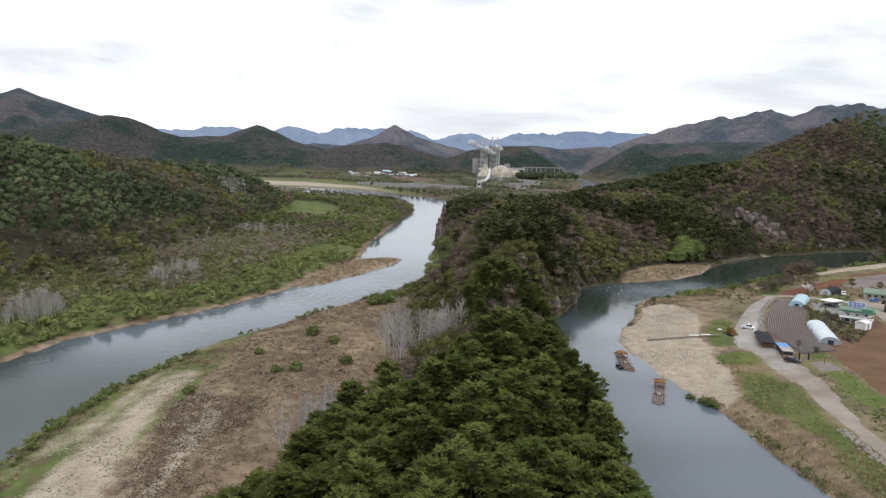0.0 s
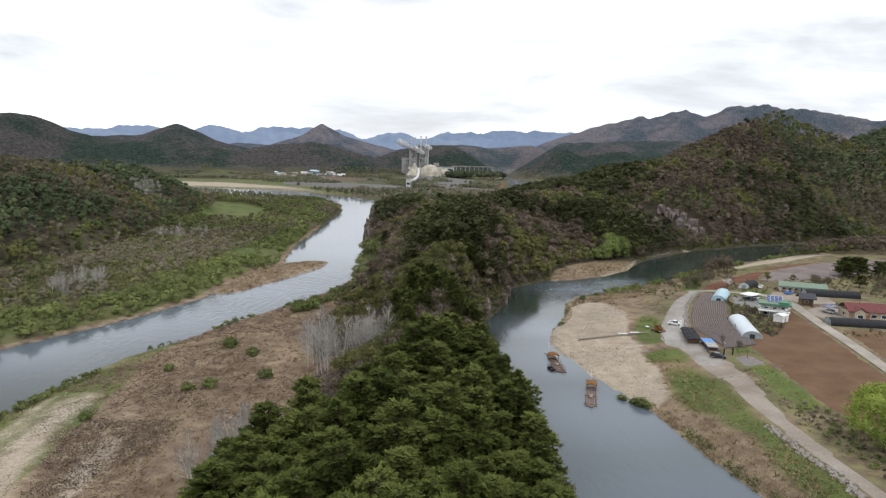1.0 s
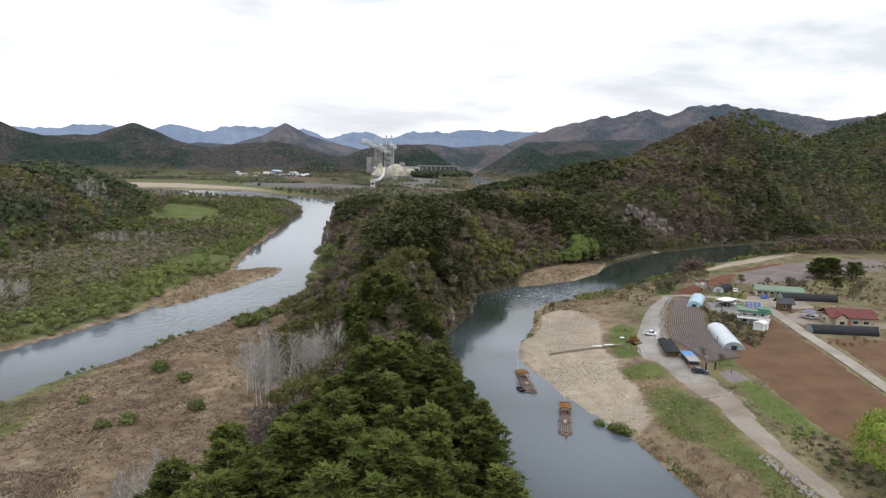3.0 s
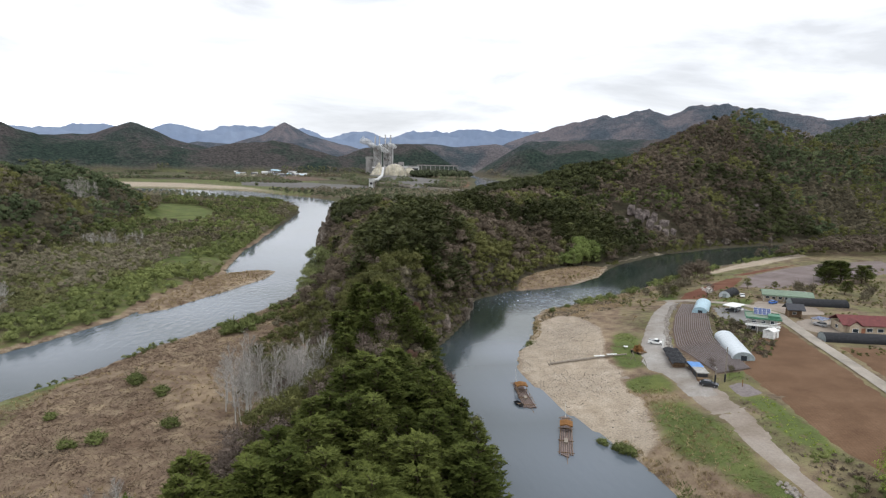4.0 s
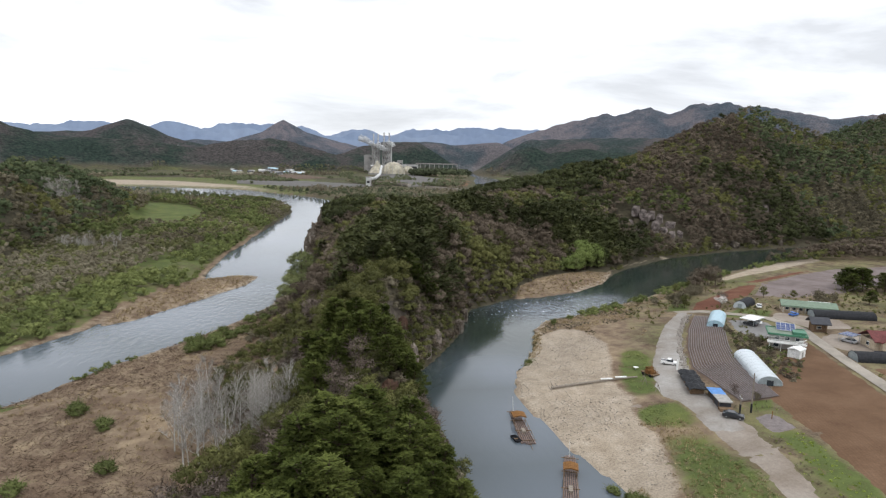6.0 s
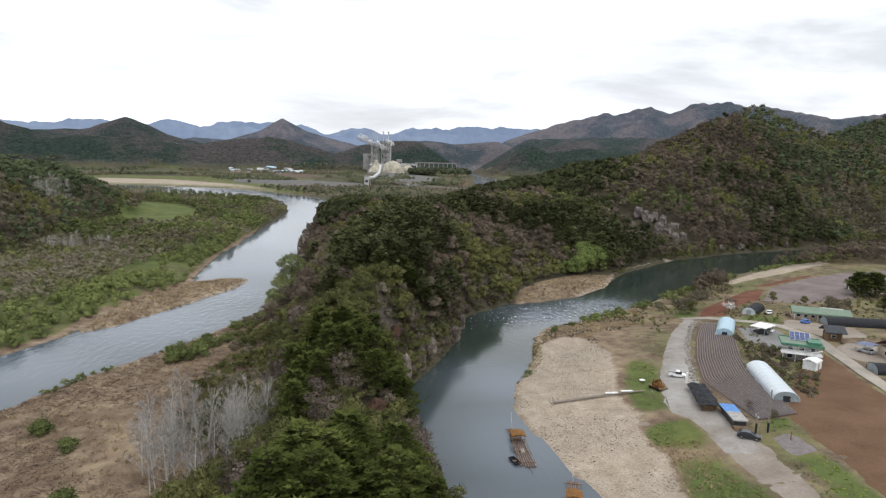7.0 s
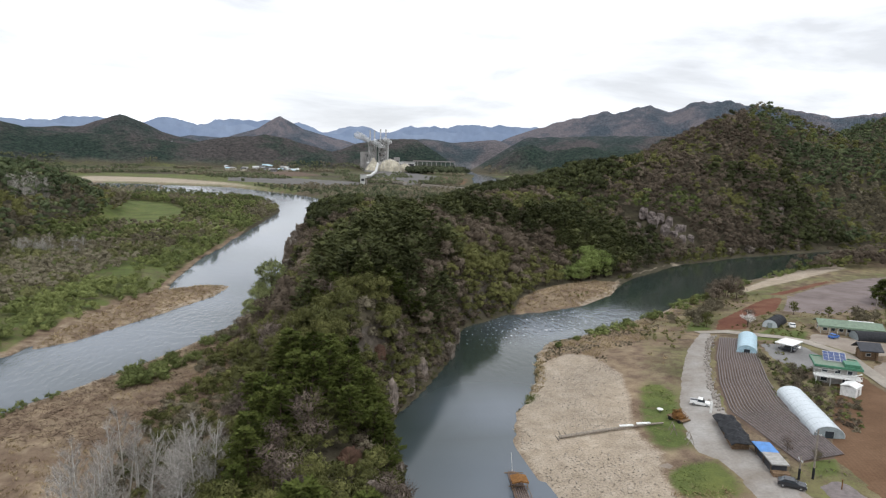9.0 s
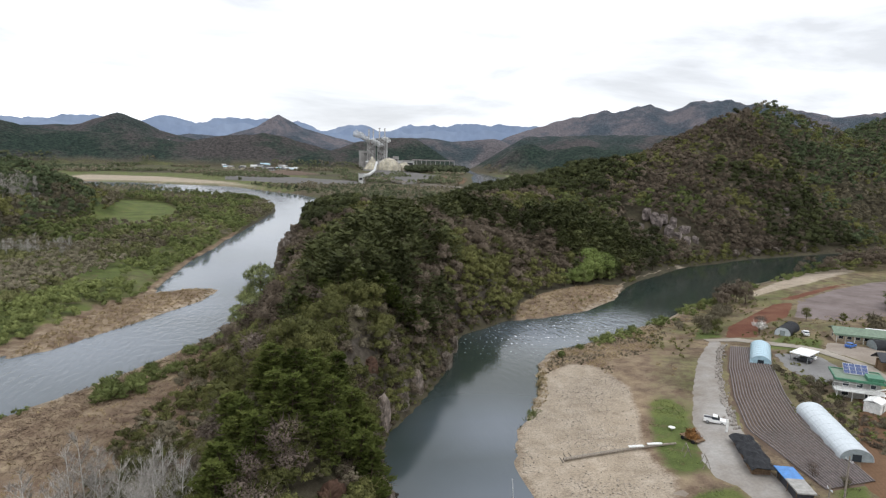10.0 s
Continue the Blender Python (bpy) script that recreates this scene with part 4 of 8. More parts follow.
# the spur between the rivers, and its knoll
wood(-15, 75, 258, 330, 4.0, 11, lambda x, y, z: 0.13 - 0.10 * ((x > 18) & (z > 18)) + 0.10 * (x < 5),
     lambda x, y, z, dw: (z > 1.0) & ~inside(x, y, DRY_LAND) & (x < 75), "_mid")
wood(75, 135, 292, 330, 4.2, 19, lambda x, y, z: 0.2, lambda x, y, z, dw: (z > 0.8) & ~inside(x, y, REEDS) & (edge_distance(x, y, SIDE_RIVER[9:14], False)[0] < 40) & (y > np.interp(x, [75, 94, 109, 128], [301, 318, 324, 334])), "_mid")
wood(-10, 200, 330, 470, 4.8, 12, lambda x, y, z: 0.13 - 0.17 * ((x < 105) & (z > 24)) + 0.16 * (x < 34), lambda x, y, z, dw: (z > 1.0) & ~inside(x, y, REEDS), "_mid")
wood(0, 60, 470, 720, 5.5, 13, lambda x, y, z: 0.10, lambda x, y, z, dw: z > 1.5, "_low")
# the long ridge
ridge_pines = lambda x, y, z: 0.11 - 0.02 * (z > 70) - 0.20 * ((z > 40) & (z < 70)) + 0.06 * (z < 20) + 0.06 * (x > 390)
wood(110, 400, 400, 640, 4.8, 14, ridge_pines, lambda x, y, z, dw: (dw > 3) & ((y > 470) | (x > 200)), "_low", size=0.92, budding=0.07)
# the ridge's east end takes paler needles and twigs, painting haze
wood(400, 560, 400, 640, 4.8, 24, ridge_pines, lambda x, y, z, dw: dw > 3, "_low", "west", 0.8, "pale")
wood(500, 900, 560, 820, 7, 15, lambda x, y, z: 0.13, lambda x, y, z, dw: z > 40, "_low", "west", 0.9, "pale")
# the western hills, in paler, bluer materials that stand in for haze
wood(-340, -95, 180, 460, 5.4, 16, lambda x, y, z: 0.16 - 0.25 * (z > 16) + 0.10 * (z > 50), lambda x, y, z, dw: (z > 6), "_low", "west", 0.9, "pale")
wood(-330, -110, 460, 760, 6.2, 17, lambda x, y, z: 0.16 - 0.12 * (z > 22), lambda x, y, z, dw: (z > 6), "_low", "west", 0.9, "pale")
wood(-560, -300, 260, 800, 9.5, 18, lambda x, y, z: 0.02, lambda x, y, z, dw: (z > 20), "_low", "west")

pick = {"pale": ("_low", brown_low, "", None), "west": ("_low", pine_low, "", None), "pine": ("_mid", pine_mid, "_low", pine_low), "brown": ("_mid", brown_mid, "_low", brown_low), "olive": ("_mid", leafy_mid, "_low", leafy_low), "fresh": ("_mid", leafy_mid, "_low", leafy_low)}
LABELS = {"pale": ("grey_bare_wood", PALE_BRUSH, "grey-brown leafless wood on the long ridge, paled for haze"), "west": ("western_pine_wood", WEST_PINE, "blue-green pine wood on the western hill, tinted for haze"), "pine": ("pine_wood", HILL_PINE, "dark green pine wood covering the hillsides"), "brown": ("bare_wood", BROWN, "brown leafless wood on the hillsides in early spring"),
          "olive": ("budding_wood", OLIVE, "yellowish budding broad-leaved trees on the hillsides"), "fresh": ("leafing_wood", FRESH, "fresh green young trees on the hillsides")}
for key, (l1, s1, l2, s2) in pick.items():
    name, mat, label = LABELS[key]
    for lod, shapes in ((l1, s1), (l2, s2)):
        if not lod:
            continue
        rows = batch[key + lod]
        pos, sc, ti = (np.concatenate([q[k] for q in rows]) for k in range(3))
        crown = shapes
        plant_out(name, crown, pos, sc, ti, mat, label, "trees")
        plant_out(name + "_trunks", [limb([(0, 0, -0.6), (0.1, 0, 3), (0.2, 0.1, 7)], [0.18, 0.14, 0.05], 3)], pos, sc, ti, BARK, "brown trunks and limbs within the wood", "tree trunks") if lod == "_mid" else None

# the pine wood goes on behind the start
x, y, z, dw, r = sites(-34, 30, -60, 52, 5.0, 41)
m = (x > -34 + 0.05 * (y + 60)) & (dw > 2)
plant_out("pine_wood", pine_mid, put(m, x, y, z), r.uniform(0.9, 1.25, m.sum()), r.uniform(0.1, 0.6, m.sum()), PINE, "green pine wood on the crest of the spur", "trees")

# the western flood plain: willow scrub, budding trees and brush
x, y, z, dw, r = sites(-240, 0, 150, 880, 4.4, 31)
n1, n2 = fbm(x, y, 45, 3), fbm(x + 300, y, 20, 3) + r.normal(0, 0.09, x.size)
ok = (dw > 2.5) & (x < -18) & (z < 7.8) & (x < np.interp(y, [150, 172, 199, 221, 248, 284, 312, 366, 900], [-104, -102, -95, -82, -67, -48, -40, -28, -8])) & ~inside(x, y, MEADOW) & ~inside(x, y, SPIT)
strip = ok & (dw < 26 + 30 * n1)
for key, m, mat, shapes, lo, hi, label in (
        ("willow_scrub", strip & (n2 > -0.12) & (y < 480), FRESH, bush_mid, 0.9, 2.4, "green willow scrub along the river bank"),
        ("willow_trees", ok & (y >= 480) & (n2 > 0.06), FRESH, leafy_far, 0.55, 1.3, "green willow trees on the river's inner bend"),
        ("bend_budding_wood", ok & (y >= 480) & (n2 <= 0.06) & (n2 > -0.10), PLAIN_OLIVE, leafy_far, 0.5, 1.15, "budding olive trees on the river's inner bend"),
        ("bend_bare_wood", ok & (y >= 480) & (n2 <= -0.10), PALE_BRUSH, leafy_far, 0.45, 1.05, "leafless grey-brown trees on the river's inner bend"),
        ("plain_budding_wood", ok & ~strip & (n2 > -0.03) & (y < 480), PLAIN_OLIVE, leafy_low, 0.45, 1.0, "budding low trees on the flood plain"),
        ("plain_bare_wood", ok & ~strip & (n2 <= -0.03) & (y < 480), PALE_BRUSH, brown_low, 0.5, 1.0, "leafless grey-brown thicket on the flood plain")):
    plant_out(key, shapes, put(m, x, y, z), r.uniform(lo, hi, m.sum()), np.clip(0.35 + 0.8 * n1[m] + r.normal(0, 0.14, m.sum()), 0, 0.85), mat, label, "brush")

# the plain beyond the bend, seen over the knoll
x, y, z, dw, r = sites(-520, 560, 880, 2120, 10, 32)
n1, n2 = fbm(x, y, 120, 3), fbm(x + 300, y, 60, 3) + r.normal(0, 0.06, x.size)
ok = (dw > 8) & (z < 24) & (n1 + 0.45 * (y < 1120) > 0.07) & ~inside(x, y, FAR_SAND) & ~((y > 1200) & (dw < 22))
ok &= ~(inside(x, y, [(70, 1900), (230, 2030), (330, 1720), (250, 1380), (158, 1241), (106, 1508), (60, 1700)]) & (n2 < 0.12))
# thicket green, dulled to paint in the haze over the plain
FAR_LEAF = foliage("far_thicket_leaves", (0.042, 0.052, 0.030), (0.068, 0.078, 0.044), (0.098, 0.106, 0.060), 0.9, 0.8, 0)
far_bush = [crown_shape(s + 170, 6, 1.3, 4.6, 6.0, 3, 0.35, 0, 0.2, 1) for s in range(4)]
for name, m, mat, label in (("plain_thicket", ok & (n2 > -0.05), FAR_LEAF, "green thickets and hedgerows on the plain beyond the bend"), ("plain_copse", ok & (n2 <= -0.05), PALE_BRUSH, "grey-brown copses on the plain beyond the bend")):
    for near, shapes in ((True, leafy_far), (False, far_bush)):
        k = m & ((y < 1150) == near)
        plant_out(name, shapes, put(k, x, y, z), r.uniform(0.7, 1.3, k.sum()) * (1.0 if near else 1.15), np.clip(0.3 + n1[k] + r.normal(0, 0.15, k.sum()), 0, 0.8), mat, label, "brush")

x, y, z, dw, r = sites(-1100, -500, 1180, 2060, 13, 42)
m = (dw > 10) & (z < 30) & (fbm(x, y, 130, 3) > -0.02) & ~inside(x, y, FAR_SAND)
plant_out("plain_thicket", far_bush, put(m, x, y, z), r.uniform(0.9, 1.7, m.sum()), r.uniform(0.0, 0.6, m.sum()), FAR_LEAF, "green thickets along the foot of the far hills", "brush")
x, y, z, dw, r = sites(240, 450, 1860, 2040, 13, 40)
m = (dw > 20) & (z < 25)
plant_out("plain_thicket", far_bush, put(m, x, y, z), r.uniform(2.4, 4.2, m.sum()), r.uniform(0, 0.5, m.sum()), FAR_LEAF, "green thickets before the far viaduct", "brush")
# dry flat beside the main river: russet brush and straw
x, y, z, dw, r = sites(-90, 8, 40, 320, 1.5, 34)
n1 = fbm(x, y, 16, 3) + r.normal(0, 0.05, x.size)
ok = inside(x, y, DRY_LAND) & (dw > 2) & ~inside(x, y, SHINGLE) & ~(inside(x, y, STONY) & (r.random(x.size) < 0.6))
m = ok & (n1 < 0.06)
plant_out("russet_brush", [tuft_shape(s + 140, 18, 0.8, 1.5) for s in range(4)], put(m, x, y, z), r.uniform(0.5, 1.1, m.sum()), r.uniform(0.0, 0.8, m.sum()), RUSSET, "russet dry brush on the river flat", "brush")
m = ok & (n1 > 0.0) & (r.random(x.size) < 0.5)
plant_out("dry_grass", tufts, put(m, x, y, z), r.uniform(0.5, 1.0, m.sum()), r.uniform(0.0, 0.8, m.sum()), STRAW, "straw-coloured dry grass on the river flat", "grass")
# dark leafless brush between the shingle and the thicket
x, y, z, dw, r = sites(-64, -34, 84, 172, 1.05, 37)
m = inside(x, y, DARK_BRUSH) & (fbm(x, y, 11, 3) + r.normal(0, 0.05, x.size) > -0.08)
plant_out("low_brush", [tuft_shape(s + 150, 18, 0.75, 1.3) for s in range(4)], put(m, x, y, z), r.uniform(0.5, 1.1, m.sum()), r.uniform(0.0, 0.5, m.sum()), BROWN, "dark brown leafless brush on the river flat", "brush")
x, y, z, dw, r = sites(-70, 260, 110, 440, 1.8, 35)
ok = (inside(x, y, REEDS) | (inside(x, y, SPIT)) | ((x > 72) & (dw > 1) & (dw < 9) & (y < 330) & (r.random(x.size) < 0.35) & ~inside(x, y, BEACH))) & (dw > 0.4)
plant_out("reeds", tufts, put(ok, x, y, z), r.uniform(0.6, 1.2, ok.sum()), r.uniform(0.1, 0.8, ok.sum()), STRAW, "dry yellow reeds on bars and banks", "reeds")
# green fringe on the flat's river edge
x, y, z, dw, r = sites(-92, 0, 60, 330, 1.9, 36)
ok = (dw > 0.2) & (dw < np.where(y < 215, 4.6, 3.2)) & (x > -92) & (fbm(x, y, 18, 3) > np.where(y < 215, -0.16, -0.05))
m = ok & (edge_distance(x, y, MAIN_RIVER[30:], False)[0] < 7)
plant_out("bank_willows", bush_mid, put(m, x, y, z), r.uniform(0.4, 0.95, m.sum()), r.uniform(0.0, 0.5, m.sum()), FRESH, "low green willows fringing the river flat", "brush")
# scrub hanging on the cliffs of the spur
x, y, z, dw, r = sites(30, 100, 100, 325, 1.9, 38)
m = (dw > 0.1) & (dw < 12) & (x < np.interp(y, [100, 165, 222, 245, 274, 300], [42, 44, 46, 56, 70, 92])) & (fbm(x, y, 12, 3) > -0.2)
k = r.random(x.size) < 0.5
plant_out("cliff_scrub", bush_mid, put(m & k, x, y, z), r.uniform(0.6, 1.5, (m & k).sum()), r.uniform(0.0, 0.7, (m & k).sum()), OLIVE, "budding scrub clinging to the river cliffs", "brush")
plant_out("cliff_brush", bush_mid, put(m & ~k, x, y, z), r.uniform(0.6, 1.5, (m & ~k).sum()), r.uniform(0.0, 0.7, (m & ~k).sum()), BROWN, "leafless brush clinging to the river cliffs", "brush")
# green bank on the village side
x, y, z, dw, r = sites(80, 440, 265, 470, 2.6, 39)
m = (dw > 0.6) & (x > 112) & (dw < 7) & (edge_distance(x, y, SIDE_RIVER[22:36], False)[0] < 9) & (fbm(x, y, 20, 3) + 0.10 * (x > 160) > 0.0)
plant_out("bank_bushes", bush_mid, put(m, x, y, z), r.uniform(0.5, 1.3, m.sum()), r.uniform(0.1, 0.8, m.sum()), FRESH, "green bushes on the village bank of the side river", "brush")
# foot of the ridge along the side river
x, y, z, dw, r = sites(60, 470, 240, 500, 3.0, 37)
m = (dw > 0.6) & (dw < 9) & (edge_distance(x, y, SIDE_RIVER[7:22], False)[0] < 12) & (fbm(x, y, 20, 3) > -0.1) & ~inside(x, y, REEDS)
plant_out("bank_scrub", bush_mid, put(m, x, y, z), r.uniform(0.5, 1.2, m.sum()), r.uniform(0.1, 0.7, m.sum()), OLIVE, "budding scrub at the foot of the wooded ridge", "brush")

# ---- single trees near the path ----


def tree_thing(name, m, label, wood_mesh, crown_mesh, category="tree", group=""):
    t = thing(name, m, label, category, group)
    for nm, me in (("trunk", wood_mesh), ("crown", crown_mesh)):
        ob = new(nm, me)
        ob.parent = t
    return t


def tree_models(kind, count, make):
    out = []
    for s in range(count):
        w, c, bark, leaf = make(s)
        out.append((tri_mesh(kind + "_trunk", *w, bark), tri_mesh(kind + "_crown", *c, leaf, np.full(len(c[0]), 0.34))))
    return out


pine_models = tree_models("pine", 6, lambda s: (*pine_shape(s + 200, 58, 46, 0.33), BARK, PINE))
x, y, z, dw, r = sites(-40, 45, 30, 200, 4.9, 51)
ok = np.nonzero(in_pines(x, y) & (dw > 3.0) & (y > 48))[0]
for i in ok:
    w, c = pine_models[r.integers(0, 6)]
    s = r.uniform(0.72, 1.35)
    tree_thing("pine_tree", pose(x[i], y[i], z[i] - 0.1, 0, 0, r.uniform(0, 360)) @ Matrix.Diagonal((s * 1.05, s * 1.05, s * r.uniform(0.85, 1.0), 1)), "green red-pine tree with layered needle pads on the wooded spur", w, c, group="pines on the spur")

# ---- single shrubs and trees ----
bare_models = []
for k in range(5):
    r = np.random.default_rng(k + 300)
    wood_parts, tips = [], []
    stems = r.integers(1, 4)
    for j in range(stems):
        foot, lean = r.normal(0, 0.25, 2), r.normal(0, 1.7, 2) if stems > 1 else r.normal(0, 0.5, 2)
        tall = r.uniform(11, 13.5) if j == 0 else r.uniform(8, 11.5)
        line = [np.array((foot[0] + lean[0] * t ** 1.4, foot[1] + lean[1] * t ** 1.4, -0.5 + (tall + 0.5) * t)) for t in (0, 0.35, 0.7, 1)]
        wood_parts.append(limb(line, [0.15, 0.115, 0.07, 0.02], 5))
        for i in range(13):
            t, ang = 0.25 + 0.7 * i / 13 + r.normal(0, 0.02), i * 2.4 + r.normal(0, 0.5)
            p = np.array([np.interp(t, (0, 0.35, 0.7, 1), [q[a_] for q in line]) for a_ in range(3)])
            reach = (1.08 - t) * 3.6 * r.uniform(0.6, 1.2) + 0.35
            q = p + np.array((math.cos(ang) * reach, math.sin(ang) * reach, reach * r.uniform(0.55, 1.1) + 0.4))
            bend = (p + q) / 2 + (0, 0, -0.2)
            wood_parts.append(limb([p, bend, q], [0.05, 0.034, 0.012], 3))
            tips += [p * (1 - h) + q * h for h in (0.45, 0.7, 0.85, 1.0)]
    tips = np.array(tips)
    count = 600 + 200 * int(stems)
    src = tips[r.integers(0, len(tips), count)]
    dst = src + r.normal(0, 0.5, src.shape) + np.array((0, 0, 0.75))
    bare_models.append((tri_mesh("bare_trunk", *join(wood_parts), PALE_BARK), tri_mesh("bare_crown", *slivers(src, dst, r.uniform(0.025, 0.07, count), r), GREY, np.full(count * 3, 0.2))))

r = np.random.default_rng(77)


def stand(n, cx, cy, rx, ry, lo, hi, models, name, label, group):
    for _ in range(n):
        a, q = r.uniform(0, 2 * math.pi), math.sqrt(r.random())
        px, py, s = cx + rx * q * math.cos(a), cy + ry * q * math.sin(a), r.uniform(lo, hi)
        w, c = models[r.integers(0, len(models))]
        tree_thing(name, pose(px, py, gz(px, py) - 0.2, r.normal(0, 2.5), r.normal(0, 2.5), r.uniform(0, 360)) @ Matrix.Scale(s, 4), label, w, c, group=group)


stand(34, -4, 187, 12, 17, 0.75, 1.1, bare_models, "poplar_tree", "bare pale-barked young poplar on the river flat", "poplars on the flat")
stand(18, -24, 124, 6, 15, 0.6, 0.9, bare_models, "poplar_tree", "bare pale-barked young poplar on the river flat", "poplars on the flat")
stand(36, -188, 580, 10, 24, 0.8, 1.15, bare_models, "poplar_tree", "bare pale poplar on the western hillside", "poplars on the western hill")
stand(34, -118, 285, 8, 20, 0.5, 0.8, bare_models, "poplar_tree", "bare pale poplar on the western flood plain", "poplars on the western plain")
stand(34, -138, 213, 9, 12, 0.5, 0.8, bare_models, "poplar_tree", "bare pale poplar on the western flood plain", "poplars on the western plain")
stand(26, -124, 452, 20, 16, 0.5, 0.85, bare_models, "poplar_tree", "bare pale poplar on the western flood plain", "poplars on the western plain")

leafy_models = tree_models("leafy", 3, lambda s: (lambda q: (q[0], join([q[1], q[2]]), BARK, FRESH))(round_shape(s + 330, 900, 0.24, 8.0, 3.0, 120)))
stem = limb([(0, 0, -0.6), (0.1, 0, 2.5), (0.2, 0.1, 5.5)], [0.17, 0.12, 0.04])
budding_models = tree_models("budding", 4, lambda s: (stem, crown_shape(s + 340, 340, 0.22, 2.8, 7.6, 9, 0.6, 160, 0.4, 1), BARK, OLIVE))
twiggy_models = tree_models("twiggy", 4, lambda s: (stem, crown_shape(s + 350, 110, 0.18, 2.7, 7.0, 9, 0.8, 750, 0.4, 1), BARK, TWIGS))
thicket_models = tree_models("thicket", 3, lambda s: (limb([(0, 0, -0.6), (0.1, 0, 1.5), (0.2, 0.1, 3)], [0.14, 0.1, 0.04]), crown_shape(s + 390, 200, 0.24, 2.8, 4.6, 7, 0.7, 320, 0.0, 1), BARK, PALE_BRUSH))
blossom_models = tree_models("blossom", 1, lambda s: (lambda q: (q[0], join([q[1], q[2]]), BARK, BLOSSOM))(round_shape(s + 360, 420, 0.22, 5.0, 2.2, 60)))
bush_models = [(lambda q: tri_mesh("bush", *q, FRESH, np.full(len(q[0]), 0.3)))(crown_shape(s + 370, 420, 0.11, 1.5, 1.9, 8, 0.6, 80, 0.0, 2)) for s in range(3)]


def one_tree(px, py, s, models, name, label, group=""):
    w, c = models[r.integers(0, len(models))]
    return tree_thing(name, pose(px, py, gz(px, py) - 0.15, 0, 0, r.uniform(0, 360)) @ Matrix.Scale(s, 4), label, w, c, group=group)


# the mixed wood on the spur, past the pines
x, y, z, dw, r2 = sites(-12, 52, 142, 262, 5.0, 52)
n1, n2 = fbm(x, y, 24, 3), fbm(x + 70, y, 16, 3)
edge_w = np.interp(y, [140, 165, 200, 240, 262], [-14, -4, 8, 4, 2])
ok = (dw > np.where(x > 20, 3.2, 1.0)) & ~in_pines(x, y) & (x > edge_w)
for fx, fy in SCARS:
    ok &= ~((np.abs(x - fx) < 4.5) & (y > fy - 10) & (y < fy + 3))
for i in np.nonzero(ok)[0]:
    if n1[i] > 0.13 - 0.06 * (x[i] > 26) + 0.5 * (x[i] < 10):
        w, c = pine_models[r2.integers(0, 6)]
        s = r2.uniform(0.75, 1.1)
        tree_thing("pine_tree", pose(x[i], y[i], z[i] - 0.2, 0, 0, r2.uniform(0, 360)) @ Matrix.Scale(s, 4), "green red-pine tree with layered needle pads on the wooded spur", w, c, group="pines on the spur")
    elif n2[i] > -0.08:
        w, c = budding_models[r2.integers(0, 4)]
        tree_thing("budding_tree", pose(x[i], y[i], z[i] - 0.2, 0, 0, r2.uniform(0, 360)) @ Matrix.Scale(r2.uniform(0.75, 1.25), 4), "yellow-green budding broad-leaved tree on the spur", w, c, group="budding trees on the spur")
    else:
        w, c = twiggy_models[r2.integers(0, 4)]
        tree_thing("bare_tree", pose(x[i], y[i], z[i] - 0.2, 0, 0, r2.uniform(0, 360)) @ Matrix.Scale(r2.uniform(0.8, 1.3), 4), "brown leafless twiggy tree on the spur", w, c, group="bare trees on the spur")
# brush under the mixed wood
x, y, z, dw, r2 = sites(-16, 56, 138, 268, 2.4, 54)
m = (dw > 0.5) & ~in_pines(x, y) & (x > np.interp(y, [140, 165, 200, 240, 268], [-14, -4, 4, 0, -2]))
for fx, fy in SCARS:
    m &= ~((np.abs(x - fx) < 1.8) & (y > fy - 3.5) & (y < fy + 1))
n1 = fbm(x, y, 15, 3) + r2.normal(0, 0.1, x.size)
for name, k, mat, label in (("spur_brush", m & (n1 < 0.06), PALE_BRUSH, "leafless brush under the trees of the spur"), ("spur_scrub", m & (n1 >= 0.06), OLIVE, "budding scrub under the trees of the spur")):
    plant_out(name, bush_mid, put(k, x, y, z), r2.uniform(0.7, 1.6, k.sum()), r2.uniform(0, 0.6, k.sum()), mat, label, "brush")
# rounded shrubs on the western foot of the spur and along its shore
for px, py in [(-25, 247), (-22, 249), (-19, 253), (-16, 261), (-13, 266), (-13, 284), (-8, 285), (-5, 293), (-20, 269), (-3, 303), (0, 307)]:
    ob = new("bush", bush_models[r.integers(0, 3)])
    s = r.uniform(1.5, 2.4)
    ob.matrix_world = pose(px, py, gz(px, py) - 0.1, 0, 0, r.uniform(0, 360)) @ Matrix.Diagonal((s, s, s * 0.85, 1))
    tagged(ob, "rounded green bush on the river shore", "bush", "bushes on the flats")
x, y, z, dw, r2 = sites(-40, 14, 190, 300, 2.6, 55)
m = (x > np.interp(y, [190, 215, 240, 270, 300], [-14, -14, -14, -16, -12])) & (x < np.interp(y, [190, 240, 300], [8, 6, 2])) & (dw > 1.5) & (fbm(x, y, 14, 3) > -0.10)
n1 = fbm(x + 40, y, 16, 3) + r2.normal(0, 0.08, x.size)
for name, k, mat, label in (("flank_brush", m & (n1 < 0.0), PALE_BRUSH, "grey-brown brush on the western flank of the spur"), ("flank_scrub", m & (n1 >= 0.0), OLIVE, "budding scrub on the western flank of the spur")):
    plant_out(name, bush_mid, put(k, x, y, z), r2.uniform(0.6, 1.5, k.sum()), r2.uniform(0.1, 0.7, k.sum()), mat, label, "brush")
